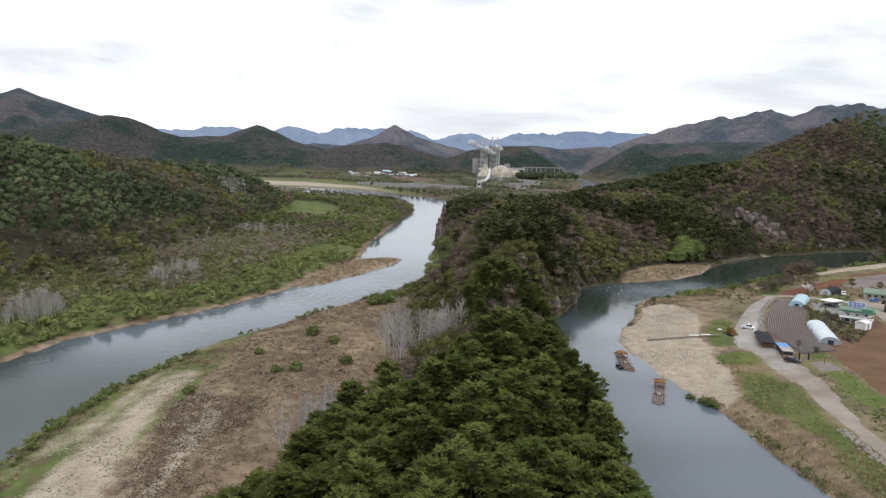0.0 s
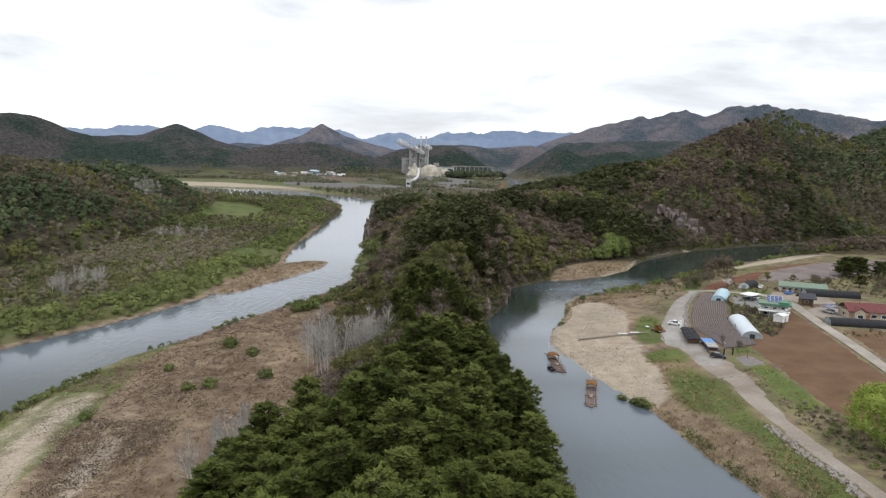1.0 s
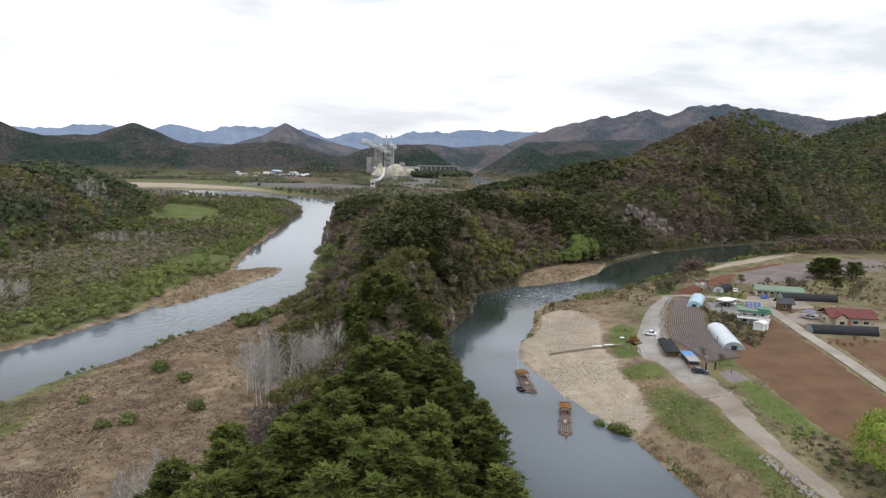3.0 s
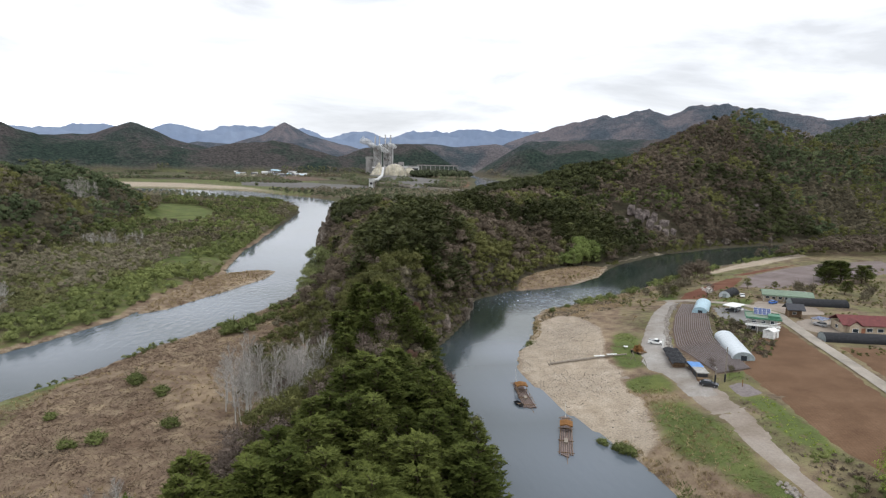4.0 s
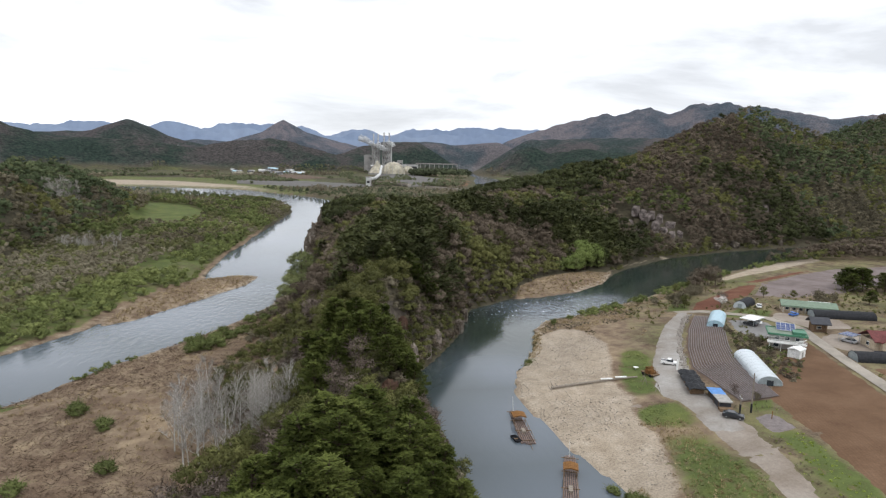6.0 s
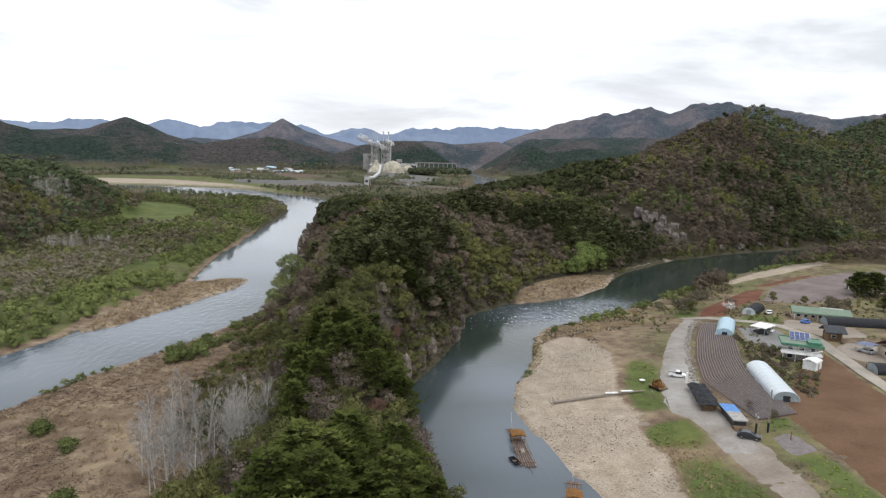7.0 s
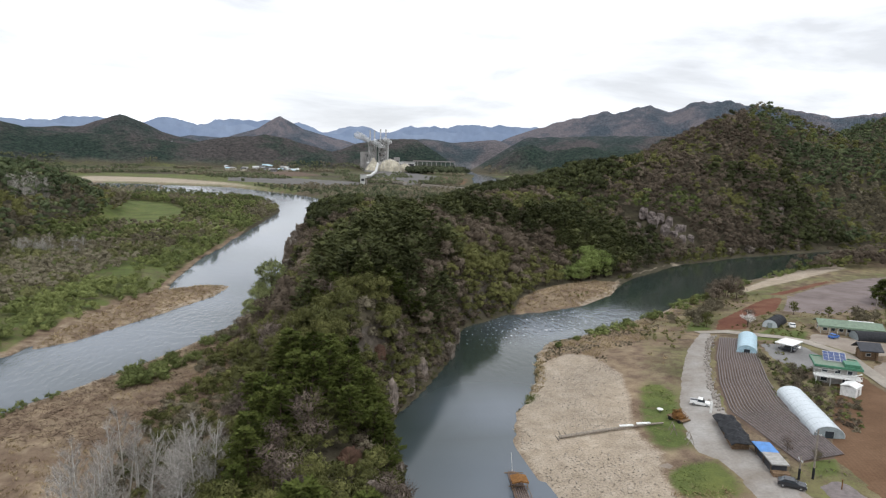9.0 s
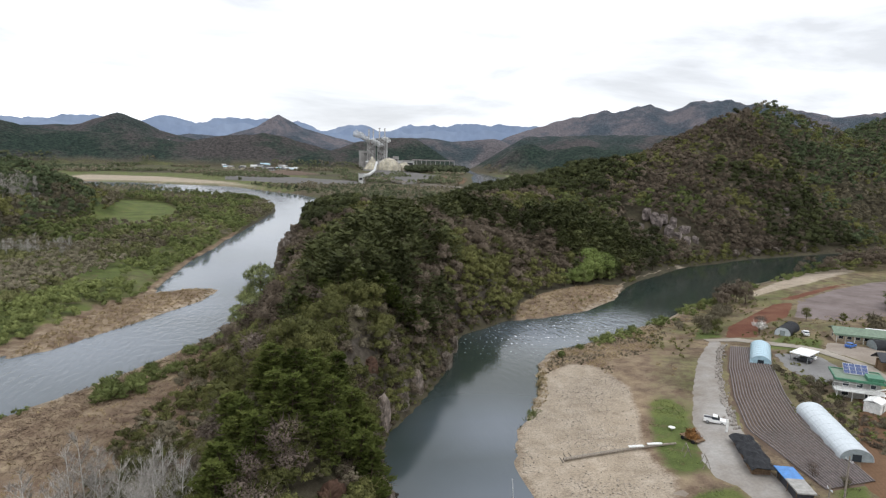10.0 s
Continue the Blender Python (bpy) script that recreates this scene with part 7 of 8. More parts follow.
Shape().tube((0, 0, 0), (0, 0, 0.7), 0.1, 0.08, 6).link("leg", STEEL, p)

# ---- the two rafts ----


def raft(ax, ay, bx, by, width, label, boat):
    mx, my = (ax + bx) / 2, (ay + by) / 2
    ln = math.dist((ax, ay), (bx, by))
    g = thing("log_raft", pose(mx, my, 0.05, 0, 0, math.degrees(math.atan2(-(bx - ax), by - ay))), label, "raft", "rafts on the side river")
    q = np.random.default_rng(int(ln * 10))
    n = 7
    for i in range(n):
        px, k = (i - (n - 1) / 2) * width / n, q.uniform(-0.7, 0.7)
        t = 1 - 0.22 * abs(i - (n - 1) / 2) / n
        Shape().tube((px, -ln / 2 * t + k, 0.08), (px * 0.72, ln / 2 * t + k, 0.12), 0.19, 0.14, 7).link("log", LOGS, g)
    for y0 in (-0.42, -0.15, 0.15, 0.42):
        Shape().tube((-width * 0.55, ln * y0, 0.32), (width * 0.55, ln * y0, 0.32), 0.09, 0.08, 6).link("cross_beam", TIMBER, g)
    for sx in (-1, 1):
        for sy in (1.0, 4.2):
            Shape().tube((sx * width * 0.36, sy, 0.2), (sx * width * 0.36, sy, 1.8), 0.07, n=5).link("canopy_post", TIMBER, g)
        Shape().tube((sx * width * 0.42, -ln * 0.42, 1.0), (sx * width * 0.42, ln * 0.1, 1.0), 0.05, n=5).link("rail", TIMBER, g)
        for k in range(4):
            y1 = -ln * 0.42 + k * ln * 0.17
            Shape().tube((sx * width * 0.42, y1, 0.2), (sx * width * 0.42, y1, 1.0), 0.045, n=5).link("rail_post", TIMBER, g)
    prof = [(-width * 0.46, 1.7), (0, 2.05), (width * 0.46, 1.7), (width * 0.46, 1.95), (0, 2.3), (-width * 0.46, 1.95)]
    Shape().prism(prof, 1.0, 3.9).link("canopy", RUST, g, "rust-orange thatched canopy")
    Shape().tube((0.2, -ln * 0.48, 0.5), (0.3, -ln * 0.48 - 3.4, -0.1), 0.06, 0.05, 5).link("steering_oar", TIMBER, g)
    Shape().tube((-0.1, ln * 0.46, 0.2), (-0.15, ln * 0.46 + 1.2, 3.6), 0.05, 0.03, 5).link("mast", WHITE, g, "thin white mast")
    Shape().box(-0.4, -ln * 0.22, 0.25, 0.4, -ln * 0.12, 0.65).link("bench", PALE_WOOD, g)
    if boat:
        b2 = thing("rowing_boat", pose(mx - 3.0, my - 6.5, 0.0, 0, 0, 12), "small dark rowing boat moored by the raft", "boat")
        Shape().prism([(-0.7, 0.5), (-0.45, -0.1), (0.45, -0.1), (0.7, 0.5), (0.6, 0.5), (0.38, 0.02), (-0.38, 0.02), (-0.6, 0.5)], -1.5, 1.5).link("hull", SHADE, b2)
        for y1 in (-1.5, 1.42):
            Shape().prism([(-0.68, 0.5), (-0.44, -0.08), (0.44, -0.08), (0.68, 0.5)], y1, y1 + 0.08).link("end_board", SHADE, b2)
        Shape().box(-0.6, -0.2, 0.25, 0.6, 0.2, 0.3).link("seat", TIMBER, b2)


raft(58.4, 181.5, 60.0, 200.0, 3.4, "long log raft with a thatched canopy, moored off the beach", True)
raft(57.9, 155.0, 65.4, 175.4, 3.2, "long log raft with a thatched canopy, moored by the bank", False)

# ---- village trees and shrubs ----
for px, py, s in ((247, 306, 1.25), (252, 302, 1.35), (258, 308, 1.2), (244, 300, 1.0), (262, 300, 1.1), (270, 306, 1.0), (256, 316, 1.1), (231, 276, 0.75)):
    w, c = pine_models[r.integers(0, 6)]
    tree_thing("pine_tree", pose(px, py, gz(px, py) - 0.1, 0, 0, r.uniform(0, 360)) @ Matrix.Diagonal((s * 1.3, s * 1.3, s * 0.85, 1)), "dark spreading pine behind the village", w, c, group="pines behind the village")
one_tree(170, 283.5, 0.95, blossom_models, "blossom_tree", "small tree in white blossom by the lane")
one_tree(172.5, 287, 0.9, twiggy_models, "bare_tree", "reddish leafless tree beside the black tunnel")
one_tree(176, 290, 0.7, twiggy_models, "bare_tree", "leafless tree beside the black tunnel")
for px, py, s in ((236, 268, 1.3), (228, 262, 1.0), (215, 285, 1.1), (218, 280, 1.0), (212, 279, 1.0), (150, 236, 0.5), (148, 231, 0.55), (143, 225, 0.5), (117.5, 188, 0.45), (147, 245, 0.5), (290, 330, 1.0), (278, 290, 1.2)):
    one_tree(px, py, s, thicket_models, "bare_tree", "leafless garden tree in the village")
for px, py, s in ((176, 314, 0.8), (172, 309, 0.9), (165, 303, 0.8), (158, 300, 0.8), (181, 318, 0.7), (168, 306, 0.9), (161, 297, 1.0), (155, 290, 0.7), (150, 300, 0.6), (180, 322, 0.7)):
    one_tree(px, py, s * 1.3, thicket_models, "bare_tree", "grey-brown thicket tree on the river bank")
for px, py, s in ((157, 288, 0.8), (199, 297, 0.7), (206, 288, 0.6), (175, 327, 0.6), (186, 334, 0.5)):
    one_tree(px, py, s, budding_models, "budding_tree", "yellow-green budding shrub near the village")
# grass and low willows along the village shore
x, y, z, dw, r2 = sites(60, 100, 60, 262, 0.8, 67)
m = (dw > 0.1) & (dw < 2.6) & (edge_distance(x, y, SIDE_RIVER[34:], False)[0] < 9) & ((y < 160) | (y > 232)) & (x > 60) & (r2.random(x.size) < 0.75)
k = fbm(x, y, 9, 3) > 0.0
plant_out("bank_grass", tufts, put(m & ~k, x, y, z), r2.uniform(0.5, 1.1, (m & ~k).sum()), r2.uniform(0.1, 0.8, (m & ~k).sum()), STRAW, "straw-coloured grass on the village shore", "grass")
plant_out("bank_herbs", tufts, put(m & k, x, y, z), r2.uniform(0.6, 1.2, (m & k).sum()), r2.uniform(0.0, 0.5, (m & k).sum()), FRESH, "green grass on the village shore", "grass")
x, y, z, dw, r2 = sites(62, 150, 205, 312, 1.0, 71)
mid = np.interp(x, [62, 70, 90, 110, 150], [236, 250, 284, 296, 312])
n1 = fbm(x, y, 7, 3) + r2.normal(0, 0.06, x.size)
ok = (y < mid) & (dw > 0.3) & ~inside(x, y, BEACH) & (x < np.interp(y, [205, 240, 262, 290, 312], [70, 104, 112, 140, 150]))
m = ok & (dw < 20) & (n1 > -0.06)
k = (dw < 3.2) & (fbm(x + 60, y, 8, 3) > 0.02)
plant_out("shore_reeds", tufts, put(m & ~k, x, y, z), r2.uniform(0.35, 0.9, (m & ~k).sum()), r2.uniform(0.2, 0.9, (m & ~k).sum()), STRAW, "dry straw-coloured grass behind the village shore", "grass")
g = ok & (dw > 3) & (dw < 22) & (n1 < -0.02)
plant_out("shore_weeds", bush_mid, put(g, x, y, z), r2.uniform(0.12, 0.3, g.sum()), r2.uniform(0.1, 0.8, g.sum()), PALE_BRUSH, "low brown weeds behind the village shore", "weeds")
plant_out("shore_herbs", tufts, put(m & k, x, y, z), r2.uniform(0.5, 1.0, (m & k).sum()), r2.uniform(0.0, 0.6, (m & k).sum()), OLIVE, "olive-green sedge along the village shore", "grass")
# low scrub at the water's edge under the spur
x, y, z, dw, r2 = sites(34, 100, 120, 325, 1.2, 72)
m = (dw > -0.4) & (dw < 2.4) & (x < np.interp(y, [100, 165, 222, 245, 274, 300, 325], [42, 44, 48, 58, 72, 84, 90])) & ~inside(x, y, REEDS) & (r2.random(x.size) < 0.8)
k = fbm(x, y, 10, 3) > -0.02
for name, g, mat, label in (("shore_scrub", m & k, OLIVE, "low budding scrub at the foot of the river cliffs"), ("shore_brush", m & ~k, BROWN, "low leafless brush at the foot of the river cliffs")):
    plant_out(name, bush_mid, put(g, x, y, z), r2.uniform(0.25, 0.6, g.sum()), r2.uniform(0, 0.6, g.sum()), mat, label, "brush")
# short grass on the lawns
x, y, z, dw, r2 = sites(78, 112, 92, 240, 0.9, 66)
m = (inside(x, y, GRASS_A) | inside(x, y, GRASS_B) | inside(x, y, GRASS_C)) & (fbm(x, y, 10, 3) + r2.normal(0, 0.08, x.size) > -0.02)
plant_out("lawn_grass", [tuft_shape(s + 180, 10, 0.35, 0.9) for s in range(4)], put(m, x, y, z + 0.12), r2.uniform(0.5, 1.1, m.sum()), r2.uniform(0.2, 0.8, m.sum()), FRESH, "short green grass on the riverside lawns", "grass")
m = (signed(x, y, GRASS_C) < 7) & ~inside(x, y, BEACH) & (x < np.interp(y, [90, 133, 160, 180], [88.5, 90.5, 94, 97])) & (dw > 0.6) & (fbm(x + 33, y, 12, 3) + r2.normal(0, 0.1, x.size) > 0.08)
plant_out("dry_grass", tufts, put(m, x, y, z), r2.uniform(0.4, 0.9, m.sum()), r2.uniform(0.2, 0.9, m.sum()), STRAW, "straw-coloured grass on the riverside bank", "grass")
# garden brush on the slope between the greenhouse and the houses
x, y, z, dw, r2 = sites(128, 176, 196, 262, 1.7, 69)
garden = [(136, 222), (142, 236), (149, 247), (152, 238), (159, 234), (165, 239), (168, 236), (160, 225), (150, 212), (140, 201), (134, 196), (136, 208), (139, 216)]
m = (signed(x, y, garden) < 0) & (np.hypot(x - 155.5, y - 227.5) > 6.5) & (np.hypot(x - 151.5, y - 217.5) > 3) & (r2.random(x.size) < 0.8)
low_bush = [crown_shape(s + 97, 22, 0.24, 1.6, 1.9, 4, 0.6, 24, 0.0, 1) for s in range(4)]
for k, mat, name, label in ((0, BROWN, "garden_brush", "brown garden brush below the houses"), (1, FRESH, "garden_shrubs", "green garden shrubs below the houses"), (2, PALE_BRUSH, "garden_weeds", "grey-brown weeds below the houses")):
    g = m & (np.floor((fbm(x, y, 7, 2) + 0.5) * 9).astype(int) % 3 == k)
    plant_out(name, low_bush, put(g, x, y, z), r2.uniform(0.4, 0.9, g.sum()), r2.uniform(0, 0.6, g.sum()), mat, label, "shrubs")
one_tree(114.5, 192.5, 0.45, twiggy_models, "bare_tree", "small pinkish leafless shrub in the mulched field")
# brush on the waste ground beyond the dirt road
x, y, z, dw, r2 = sites(95, 130, 84, 142, 2.0, 68)
m = (x > np.interp(y, [84, 111, 134, 142], [96, 97.5, 99.5, 101])) & (x < np.interp(y, [84, 130, 142], [118, 109, 106])) & (fbm(x, y, 12, 3) > -0.08)
k = r2.random(x.size) < 0.6
plant_out("waste_brush", [crown_shape(s + 95, 16, 0.26, 1.6, 1.9, 4, 0.6, 20, 0.0, 1) for s in range(4)], put(m & k, x, y, z), r2.uniform(0.3, 0.75, (m & k).sum()), r2.uniform(0, 0.6, (m & k).sum()), BROWN, "brown brush on the waste ground by the dirt road", "brush")
plant_out("waste_scrub", bush_mid, put(m & ~k, x, y, z), r2.uniform(0.3, 0.7, (m & ~k).sum()), r2.uniform(0, 0.7, (m & ~k).sum()), FRESH, "green scrub on the waste ground by the dirt road", "brush")
# weeds beside the dirt road
x, y, z, dw, r2 = sites(92, 124, 96, 192, 1.5, 64)
m = (x > np.interp(y, [95, 111, 130, 148, 156, 166, 174, 192], [95, 97, 97, 100, 102, 105.5, 109.5, 111])) & (x < np.interp(y, [95, 130, 140, 150, 161, 174, 192], [112, 109, 108.5, 110, 113, 117, 122])) & (signed(x, y, [(111.3, 181), (117.4, 182), (116.2, 172), (109.2, 171)]) > 0.8)
k = inside(x, y, LAWN_B)
plant_out("roadside_weeds", tufts, put(m & ~k, x, y, z), r2.uniform(0.4, 0.9, (m & ~k).sum()), r2.uniform(0, 0.6, (m & ~k).sum()), PALE_BRUSH, "brown dry weeds beside the dirt road", "weeds")
k2 = (m & k) | (m & (r2.random(x.size) < 0.18))
plant_out("roadside_herbs", [crown_shape(s + 90, 26, 0.13, 0.7, 0.7, 3, 0.5, 6, 0.0, 1) for s in range(3)], put(k2, x, y, z), r2.uniform(0.3, 0.75, k2.sum()), r2.uniform(0.2, 0.9, k2.sum()), SPRING, "yellow-green herbs beside the field", "weeds")
x, y, z, dw, r2 = sites(120, 330, 195, 350, 3.4, 61)
blocked = np.zeros(x.shape, bool)
for q in ([(151, 273), (113, 187), (124, 187), (158, 268)], [(171, 243), (113, 130), (138, 147)], [(140, 150), (178, 246), (172, 262), (158, 284), (148, 284)], [(176, 262), (184, 270), (210, 262), (210, 248), (180, 246)],
          [(164, 231), (192, 240), (212, 216), (166, 204)], [(197, 300), (262, 356), (350, 380), (280, 320)], [(157, 283), (168, 298), (262, 362), (300, 378), (180, 296)], [(150, 246), (158, 262), (172, 256), (166, 215), (148, 215)], [(118, 190), (122, 222), (148, 260), (162, 262), (140, 190)]):
    blocked |= signed(x, y, q) < 2.5
blocked |= edge_distance(x, y, ROAD_LINE, False)[0] < 7
hedge = (edge_distance(x, y, [(160, 258), (150, 244), (141, 228), (134, 214), (136, 206), (146, 213)], False)[0] < 4.5) & (r2.random(x.size) < 0.75)
m = ((~blocked & (fbm(x, y, 18, 3) > -0.08)) | hedge) & (dw > 6) & (x > 126)
plant_out("village_shrubs", [crown_shape(s + 85, 12, 0.3, 1.7, 2.4, 3, 0.5, 4, 0.0, 1) for s in range(4)], put(m, x, y, z), r2.uniform(0.3, 0.75, m.sum()), r2.uniform(0, 0.8, m.sum()), OLIVE, "low olive shrubs and weeds between the houses", "shrubs")
m = ~blocked & (dw > 3) & (fbm(x + 50, y, 14, 3) > 0.04)
plant_out("village_dry_weeds", tufts, put(m, x, y, z), r2.uniform(0.5, 1.1, m.sum()), r2.uniform(0, 0.8, m.sum()), STRAW, "dry weeds between the houses", "weeds")

# ---- the cement works and the far valley ----
PLANT_GREY = plain("works_concrete", (0.30, 0.29, 0.28), 0.9, 0.2, var=0.25, scale=0.05, fine=0.4)
PLANT_CREAM = plain("works_cream_cladding", (0.42, 0.385, 0.30), 0.8, 0.2, var=0.45, scale=0.11, fine=0.5)
PLANT_PINK = plain("works_rusty_cladding", (0.30, 0.225, 0.205), 0.85, 0.2, var=0.3, scale=0.08, fine=0.5)
PLANT_WHITE = plain("works_pale_cladding", (0.52, 0.52, 0.51), 0.7, 0.2, var=0.2, scale=0.05, fine=0.4)
PLANT_STEEL = plain("works_painted_steel", (0.30, 0.27, 0.26), 0.7, 0.3, var=0.3, scale=0.08, fine=0.5)
# near-black paints the shade inside openings; also panes, a block and plant units
PLANT_DARK = plain("works_shadowed_openings", (0.05, 0.05, 0.055), 0.9, 0.1)
ASPHALT = plain("far_road", (0.115, 0.108, 0.102), 0.9, 0.2, var=0.2, scale=0.02, fine=0.2)
STEAM = foliage("white_steam", (0.95, 0.95, 0.95), (0.80, 0.81, 0.82), (0.72, 0.73, 0.74), 1.0, 0.30, 0.53)
FAR = 1.18
YARD = pose(27.7, 97.3, 0, 0, 0, -10)      # y ahead down the valley, x across it


def far_pose(across, ahead, turn=0.0, sink=1.0):
    k = FAR if ahead < 1700 and across > -260 else 1.0
    p = YARD @ Vector((across * k, ahead * k, 0))
    return pose(p.x, p.y, gz(p.x, p.y) - sink, 0, 0, -10 + turn) @ Matrix.Scale(k, 4)


def preheater(across, ahead, w, levels, step, label):
    """A tower of open floors with cyclones, ducts and paired stacks on top."""
    t = thing("preheater_tower", far_pose(across, ahead), label, "tower", "towers of the cement works")
    d, top = w * 0.9, levels * step
    for sx in (-1, 0, 1):
        for sy in (-1, 1):
            Shape().box(sx * w / 2 - 1.0, sy * d / 2 - 1.0, 0, sx * w / 2 + 1.0, sy * d / 2 + 1.0, top).link("column", PLANT_GREY, t)
    for k in range(1, levels + 1):
        Shape().box(-w / 2 - 1.5, -d / 2 - 1.5, k * step - 0.8, w / 2 + 1.5, d / 2 + 1.5, k * step).link("floor_deck", PLANT_GREY, t)
        if k < levels:
            for sx in (-0.27, 0.27):
                cy = Shape().tube((sx * w, -d * 0.12, k * step + step * 0.42), (sx * w, -d * 0.12, k * step + step * 0.92), w * 0.17, w * 0.17, 12).link("cyclone", PLANT_WHITE, t)
                Shape().tube((sx * w, -d * 0.12, k * step + step * 0.02), (sx * w, -d * 0.12, k * step + step * 0.42), w * 0.05, w * 0.17, 12).link("cone", PLANT_WHITE, cy)
        for sx in (-1, 1):
            Shape().tube((sx * w / 2, -d / 2, (k - 1) * step), (0, -d / 2, k * step - 0.8), 0.55, n=4).link("brace", PLANT_STEEL, t)
    for k in range(levels):
        for sx in (-0.5, 0.5):
            Shape().box(sx * w - 0.5, -d / 2 - 1.6, k * step, sx * w + 0.5, -d / 2 - 1.2, k * step + 1.2).link("guard_rail", PLANT_WHITE, t)
        Shape().tube((w * (0.45 if k % 2 else -0.45), -d / 2 - 2.2, k * step), (w * (-0.45 if k % 2 else 0.45), -d / 2 - 2.2, (k + 1) * step - 0.8), 0.7, n=5).link("stair_flight", PLANT_WHITE, t)
        Shape().tube((0, -d * 0.3, k * step + 2), (w * 0.3, -d * 0.42, (k + 1) * step - 1.5), w * 0.06, w * 0.06, 8).link("duct", PLANT_WHITE, t)
    q = np.random.default_rng(int(w * 7))
    for k in range(levels):
        for j in range(4):
            x0, y0 = q.uniform(-w * 0.55, w * 0.35), q.uniform(-d * 0.6, d * 0.1)
            bw, bh = q.uniform(2.5, 6.5), q.uniform(3.0, step * 0.8)
            Shape().box(x0, y0, k * step + 0.05, x0 + bw, y0 + q.uniform(2, 5), k * step + bh).link("plant_unit", (PLANT_PINK, PLANT_WHITE, PLANT_STEEL, PLANT_DARK, PLANT_GREY)[q.integers(0, 5)], t)
    Shape().box(-w / 2, d * 0.1, 0, w / 2, d / 2, top * 0.55).link("back_wall", PLANT_GREY, t)
    Shape().tube((w * 0.62, 0, 0), (w * 0.62, 0, top * 0.95), w * 0.09, w * 0.09, 10).link("riser_duct", PLANT_WHITE, t)
    for sx in (-0.34, 0.34):
        st = Shape().tube((sx * w, 0, top), (sx * w, 0, top + 26), 1.6, 1.4, 10).link("chimney", PLANT_WHITE, t)
        for z0 in (8, 17, 24.5):
            Shape().tube((sx * w, 0, top + z0), (sx * w, 0, top + z0 + 0.7), 3.0, 3.0, 10).link("platform_ring", PLANT_STEEL, st)
    return t


preheater(-193, 1640, 17, 6, 13.0, "tall cement preheater tower with paired stacks")
preheater(-165, 1640, 20, 6, 13.5, "tall cement preheater tower with paired stacks")
t = thing("raw_mill", far_pose(-212, 1650), "grey concrete silo block of the cement works", "silo")
for k in range(3):
    Shape().tube((k * 7 - 7, 0, 0), (k * 7 - 7, 0, 46 - 5 * k), 6, 6, 14).link("silo_drum", PLANT_GREY, t)
Shape().box(-13, -5, 42, 10, 5, 49).link("head_house", PLANT_GREY, t)
t = thing("mill_building", far_pose(-136, 1660), "pale mill building behind the storage domes", "building")
for k, (x0, x1, hz) in enumerate(((-36, -20, 42), (-20, -2, 34), (-2, 12, 37), (12, 30, 26))):
    Shape().box(x0 + 0.1, -10 + k, 0, x1 - 0.1, 12, hz).link("block", (PLANT_GREY, PLANT_DARK, PLANT_GREY, PLANT_WHITE)[k], t)
    for z0 in range(8, hz - 6, 9):
        Shape().box(x0 + 2, -10.3 + k, z0, x1 - 2, -9.9 + k, z0 + 3).link("window_band", PLANT_DARK, t)
t = thing("packing_hall", far_pose(-98, 1615, 6), "white hall with a dark loading opening", "building")
Shape().box(-16, -12, 0, 17, 14, 26).link("wall", PLANT_WHITE, t)
Shape().box(-17, -13, 26, 18, 15, 27.5).link("roof", PLANT_GREY, t)
Shape().box(-4, -12.4, 8, 14, -11.8, 22).link("opening", PLANT_DARK, t, "dark loading opening")
for k in range(2):
    Shape().box(-14 + 4.5 * k, -12.3, 14, -11.5 + 4.5 * k, -11.9, 19).link("window", PLANT_DARK, t)


def works_building(across, ahead, w, d, hgt, wall, roof, label):
    t = thing("works_building", far_pose(across, ahead), label, "building", "small buildings of the cement works")
    Shape().box(-w / 2, -d / 2, 0, w / 2, d / 2, hgt).link("wall", wall, t)
    gable(Shape(), -w / 2, -d / 2, w / 2, d / 2, hgt, d * 0.16, 0.5, 0.4).link("roof", roof, t)
    for k in range(max(1, int(w / 6))):
        Shape().box(-w / 2 + 1.5 + 6 * k, -d / 2 - 0.2, hgt * 0.35, -w / 2 + 4.5 + 6 * k, -d / 2 + 0.1, hgt * 0.75).link("window", PLANT_DARK, t)


q = np.random.default_rng(15)
for k in range(30):
    across = q.uniform(-225, -40)
    works_building(across, q.uniform(1585, 1640) if across < -110 else q.uniform(1560, 1660), q.uniform(8, 26), q.uniform(7, 14), q.uniform(5, 22) if across < -110 else q.uniform(4, 10),
                   (PLANT_WHITE, PLANT_GREY, PLANT_CREAM)[k % 3], (PLANT_GREY, PLANT_STEEL, PLANT_WHITE)[(k // 2) % 3], "small pale industrial building in the cement works")


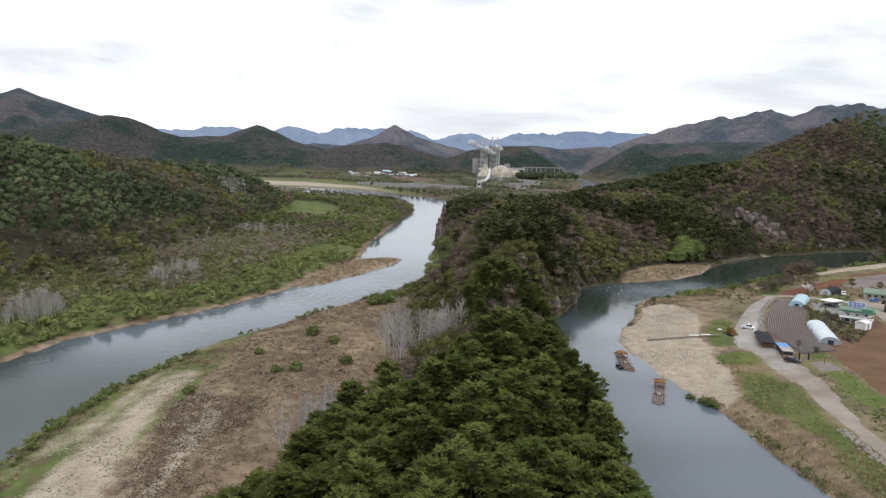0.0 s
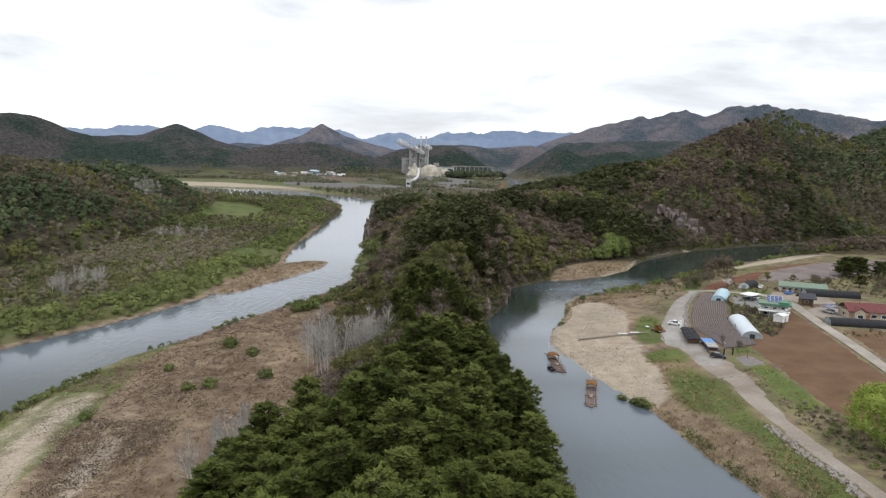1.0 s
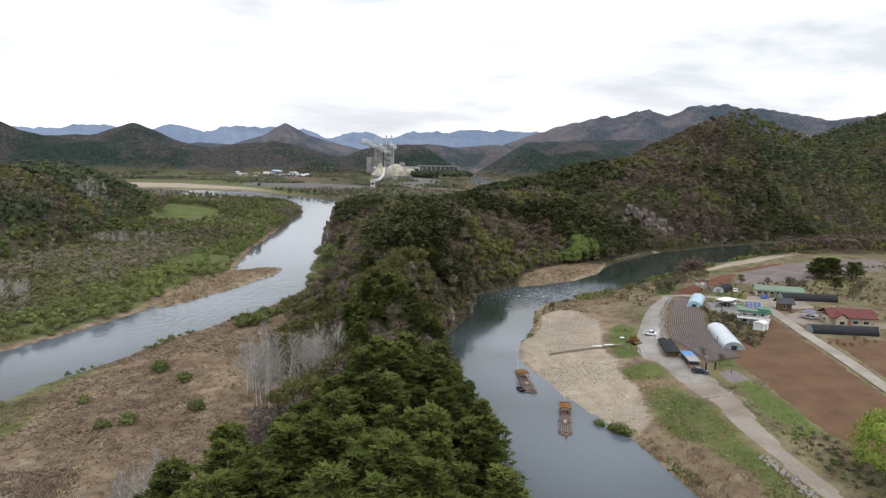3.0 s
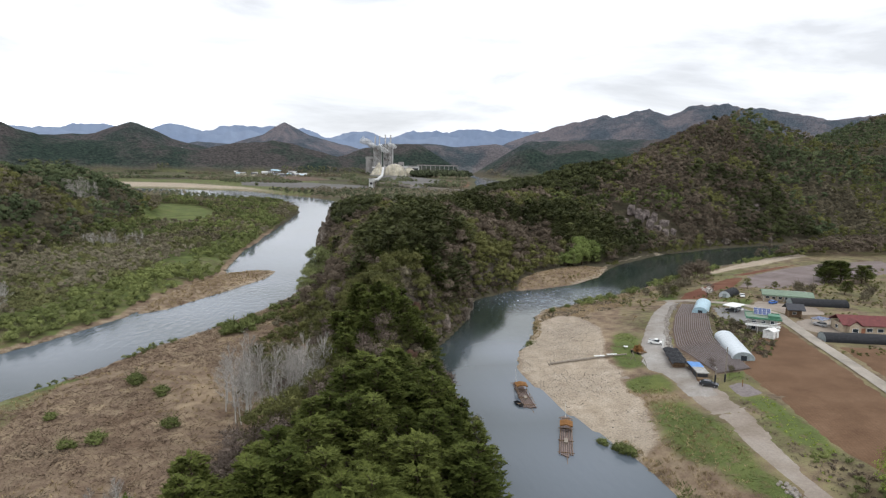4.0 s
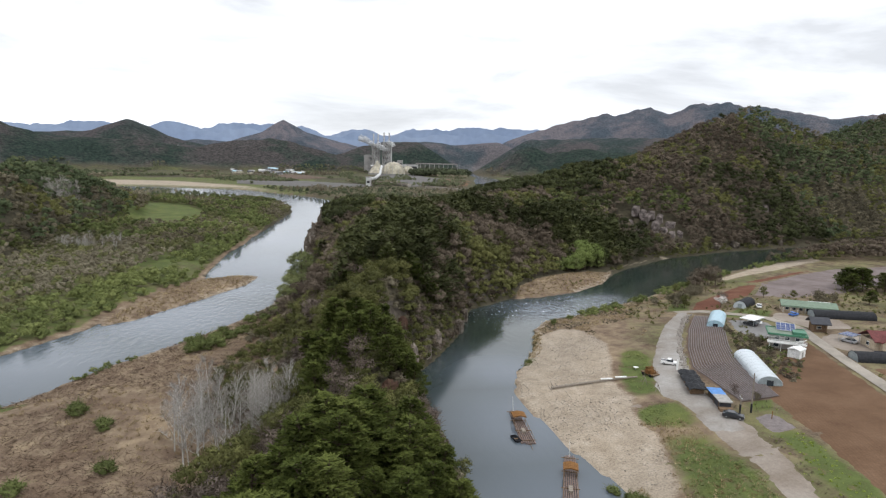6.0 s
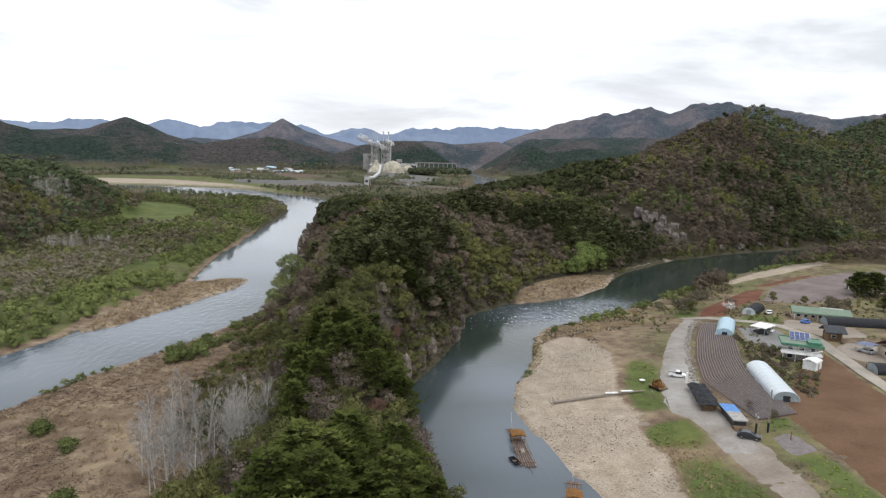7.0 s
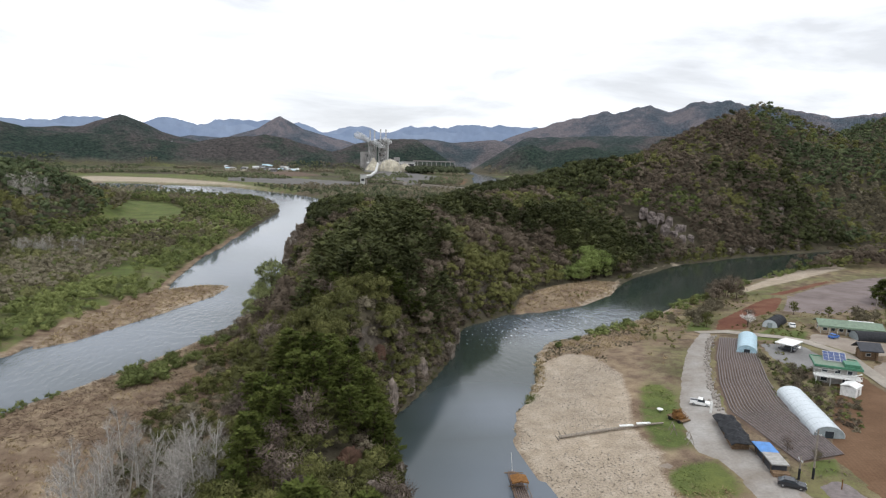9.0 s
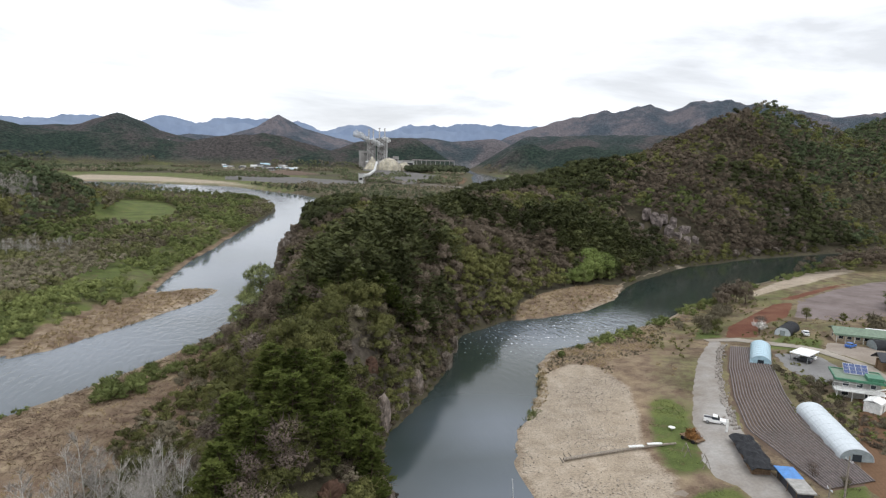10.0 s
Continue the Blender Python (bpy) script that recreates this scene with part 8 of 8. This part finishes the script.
def dome(across, ahead, rad, hgt, cone, label):
    t = thing("storage_dome", far_pose(across, ahead), label, "dome")
    n, rows = 24, 9
    v = []
    for j in range(rows):
        q = j / (rows - 1)
        rr = rad * ((1 - q * 0.97) if cone else math.cos(q * math.pi / 2 * 0.98))
        zz = hgt * (0.12 + 0.88 * (q if cone else math.sin(q * math.pi / 2)))
        v += [(rr * math.cos(2 * math.pi * i / n), rr * math.sin(2 * math.pi * i / n), zz) for i in range(n)]
    f = [(j * n + i, j * n + (i + 1) % n, (j + 1) * n + (i + 1) % n, (j + 1) * n + i) for j in range(rows - 1) for i in range(n)]
    Shape().add(v, f + [tuple(range((rows - 1) * n, rows * n))]).link("shell", PLANT_CREAM, t, smooth=True)
    for i in range(0, n, 2):
        a0 = 2 * math.pi * i / n
        line = [v[j * n + i] for j in range(rows - 1)]
        Shape().add(*limb([(px + 0.2 * math.cos(a0), py + 0.2 * math.sin(a0), pz) for px, py, pz in line], [0.45] * len(line), 4)).link("rib", PLANT_GREY, t)
    Shape().tube((0, 0, 0), (0, 0, hgt * 0.13), rad * 1.01, rad * 1.01, n).link("ring_wall", PLANT_GREY, t)
    Shape().tube((0, 0, hgt * 0.97), (0, 0, hgt * 1.06), 2.2, 2.0, 10).link("cap", PLANT_GREY, t)


dome(-180, 1560, 22, 36, True, "cream conical clinker store")
dome(-138, 1545, 29, 33, False, "cream domed raw-material store")
dome(-104, 1570, 17, 24, False, "small cream domed store")
t = thing("conveyor", pose(100, 1500, 0), "long enclosed conveyor gallery to the loading tower", "conveyor")
inv = t.matrix_world.inverted()
SPINE = [(147, 1888, 29), (122, 1589, 15), (95, 1340, 14), (79, 1205, 18)]
for p0, p1 in zip(SPINE, SPINE[1:]):
    ob = Shape().tube(p0, p1, 3.0, 3.0, 8).link("gallery", PLANT_WHITE, t)
    ob.matrix_parent_inverse = inv
for p0, p1 in zip(SPINE, SPINE[1:]):
    for k in (0.3, 0.8):
        q = Vector(p0).lerp(Vector(p1), k)
        ob = Shape().tube((q.x, q.y, 0), (q.x, q.y, q.z - 1), 1.0, 0.8, 6).link("support", PLANT_STEEL, t)
        ob.matrix_parent_inverse = inv
t = thing("loading_tower", pose(75, 1211, 1, 0, 0, -5), "small white loading tower at the conveyor's end", "tower")
Shape().box(-4, -4, 0, 4, 4, 19).link("wall", PLANT_WHITE, t)
Shape().box(-4.6, -4.6, 19, 4.6, 4.6, 20.5).link("roof", PLANT_GREY, t)
Shape().box(-2.5, -4.3, 9, 2.5, -3.9, 13).link("opening", PLANT_DARK, t)


def viaduct(name, a, b, z, w, label, bays, mat, category="bridge"):
    if category == "causeway":
        p, q = Vector((*a, 0)), Vector((*b, 0))
    else:
        p, q = YARD @ Vector((*a, 0)), YARD @ Vector((*b, 0))
    ln = (q - p).length
    t = thing(name, pose((p.x + q.x) / 2, (p.y + q.y) / 2, 0, 0, 0, math.degrees(math.atan2(q.y - p.y, q.x - p.x))), label, category)
    Shape().box(-ln / 2, -w / 2, z - 1.8, ln / 2, w / 2, z).link("deck", mat, t)
    for sy in (-1, 1):
        Shape().box(-ln / 2, sy * w / 2 - 0.25, z, ln / 2, sy * w / 2 + 0.25, z + 1.2).link("parapet", mat, t)
    for k in range(bays + 1):
        x0 = -ln / 2 + k * ln / bays
        Shape().box(x0 - 0.9, -w * 0.35, 0, x0 + 0.9, w * 0.35, z - 1.8).link("pier", PLANT_GREY, t)


viaduct("road_bridge", (-106, 2000), (26, 2000), 36, 10, "long concrete viaduct across the far valley", 9, PLANT_STEEL)
viaduct("causeway", (95, 1376), (153, 1240), 7, 8, "pale concrete causeway before the works", 7, CONCRETE, "causeway")
viaduct("causeway", (177, 1172), (227, 1088), 7, 9, "pale concrete causeway before the works", 5, CONCRETE, "causeway")


def plain_sheet(name, pts, mat, label):
    return sheet(name, pts, mat, label, 1.3, 30, jag=0)


plain_sheet("far_road", [(-189, 1443), (-54, 1428), (73, 1312), (69, 1208), (-39, 1187), (-163, 1278)], ASPHALT, "grey road across the far plain")
plain_sheet("works_yard", [(128, 1897), (219, 2009), (290, 1703), (238, 1380), (158, 1241), (106, 1508)], ASPHALT, "grey paved yard of the cement works")
plain_sheet("far_field", [(-176, 1692), (-79, 1849), (0, 1612), (-110, 1427)], DARK_SOIL, "dark bare field on the far plain")
plain_sheet("far_field", [(276, 1659), (341, 1562), (271, 1282), (233, 1355)], SOIL, "brown bare field before the works")
plain_sheet("far_field", [(455, 1620), (560, 1640), (600, 1820), (500, 1830), (478, 1720)], earth("pale_green_field", (0.12, 0.13, 0.06), (0.16, 0.165, 0.08), (0.20, 0.19, 0.10)), "pale green field on the far plain")


def far_house(across, ahead, w, d, hgt, turn, wall, roof, label):
    t = thing("far_house", far_pose(across, ahead, turn), label, "house", "houses on the far plain")
    Shape().box(-w / 2, -d / 2, 0, w / 2, d / 2, hgt).link("wall", wall, t)
    gable(Shape(), -w / 2, -d / 2, w / 2, d / 2, hgt, d * 0.28, 0.6, 0.4).link("roof", roof, t)
    for k in range(max(1, int(w / 5))):
        Shape().box(-w / 2 + 2 + 5 * k, -d / 2 - 0.2, hgt * 0.4, -w / 2 + 4 + 5 * k, -d / 2 + 0.1, hgt * 0.75).link("window", PLANT_DARK, t)


q = np.random.default_rng(5)
for k in range(26):
    far_house(q.uniform(-640, -370), q.uniform(1640, 1840), q.uniform(9, 22), q.uniform(7, 11), q.uniform(4, 7), q.uniform(-30, 30), (PLANT_WHITE, PLANT_CREAM, PLANT_GREY)[k % 3], (PLANT_WHITE, SLATE, BLUE_POLY, PLANT_GREY)[k % 4], "small pale house or shed on the far plain")
for k in range(18):
    far_house(q.uniform(-960, -860), q.uniform(2020, 2180), q.uniform(10, 18), q.uniform(8, 11), q.uniform(5, 9), q.uniform(-30, 30), PLANT_WHITE, PLANT_WHITE, "white house in a hillside hamlet")
for k in range(12):
    far_house(q.uniform(-60, 30), q.uniform(1580, 1680), q.uniform(12, 26), q.uniform(9, 14), q.uniform(5, 9), q.uniform(-15, 15), (PLANT_WHITE, PLANT_GREY, PLANT_CREAM)[k % 3], (PLANT_GREY, SLATE, PLANT_GREY)[k % 3], "works shed beside the packing hall")

# steam over the towers: ragged drifting puffs


def steam(across, ahead, z, puffs, label, seed):
    q = np.random.default_rng(seed)
    bm = bmesh.new()
    x0, z0, size = 0.0, 0.0, 6.0
    for k in range(puffs):
        before = len(bm.verts)
        bmesh.ops.create_icosphere(bm, subdivisions=3, radius=1)
        bm.verts.ensure_lookup_table()
        c = Vector((x0, q.normal(0, 2), z0))
        for i in range(before, len(bm.verts)):
            v = bm.verts[i]
            kk = size * (1 + 0.5 * noise.noise(v.co * 1.6 + Vector((k * 3.1, seed, 0))) + 0.3 * noise.noise(v.co * 4))
            v.co = c + v.co * kk
        x0 -= size * q.uniform(0.6, 1.1)
        z0 += size * q.uniform(0.2, 0.7)
        size *= q.uniform(0.95, 1.25)
    me = bpy.data.meshes.new("steam_plume")
    bm.to_mesh(me)
    bm.free()
    me.materials.append(STEAM)
    me.polygons.foreach_set("use_smooth", [True] * len(me.polygons))
    p = YARD @ Vector((across * FAR, ahead * FAR, 0))
    ob = new("steam_plume", me)
    ob.matrix_world = pose(p.x, p.y, z * FAR, 0, 0, -10)
    tagged(ob, label, "steam", "steam over the works", "stuff")


steam(-196, 1635, 74, 7, "white steam drifting from the silo block", 3)
steam(-165, 1625, 66, 5, "white steam between the towers", 8)
steam(-146, 1622, 78, 4, "white steam between the towers", 11)
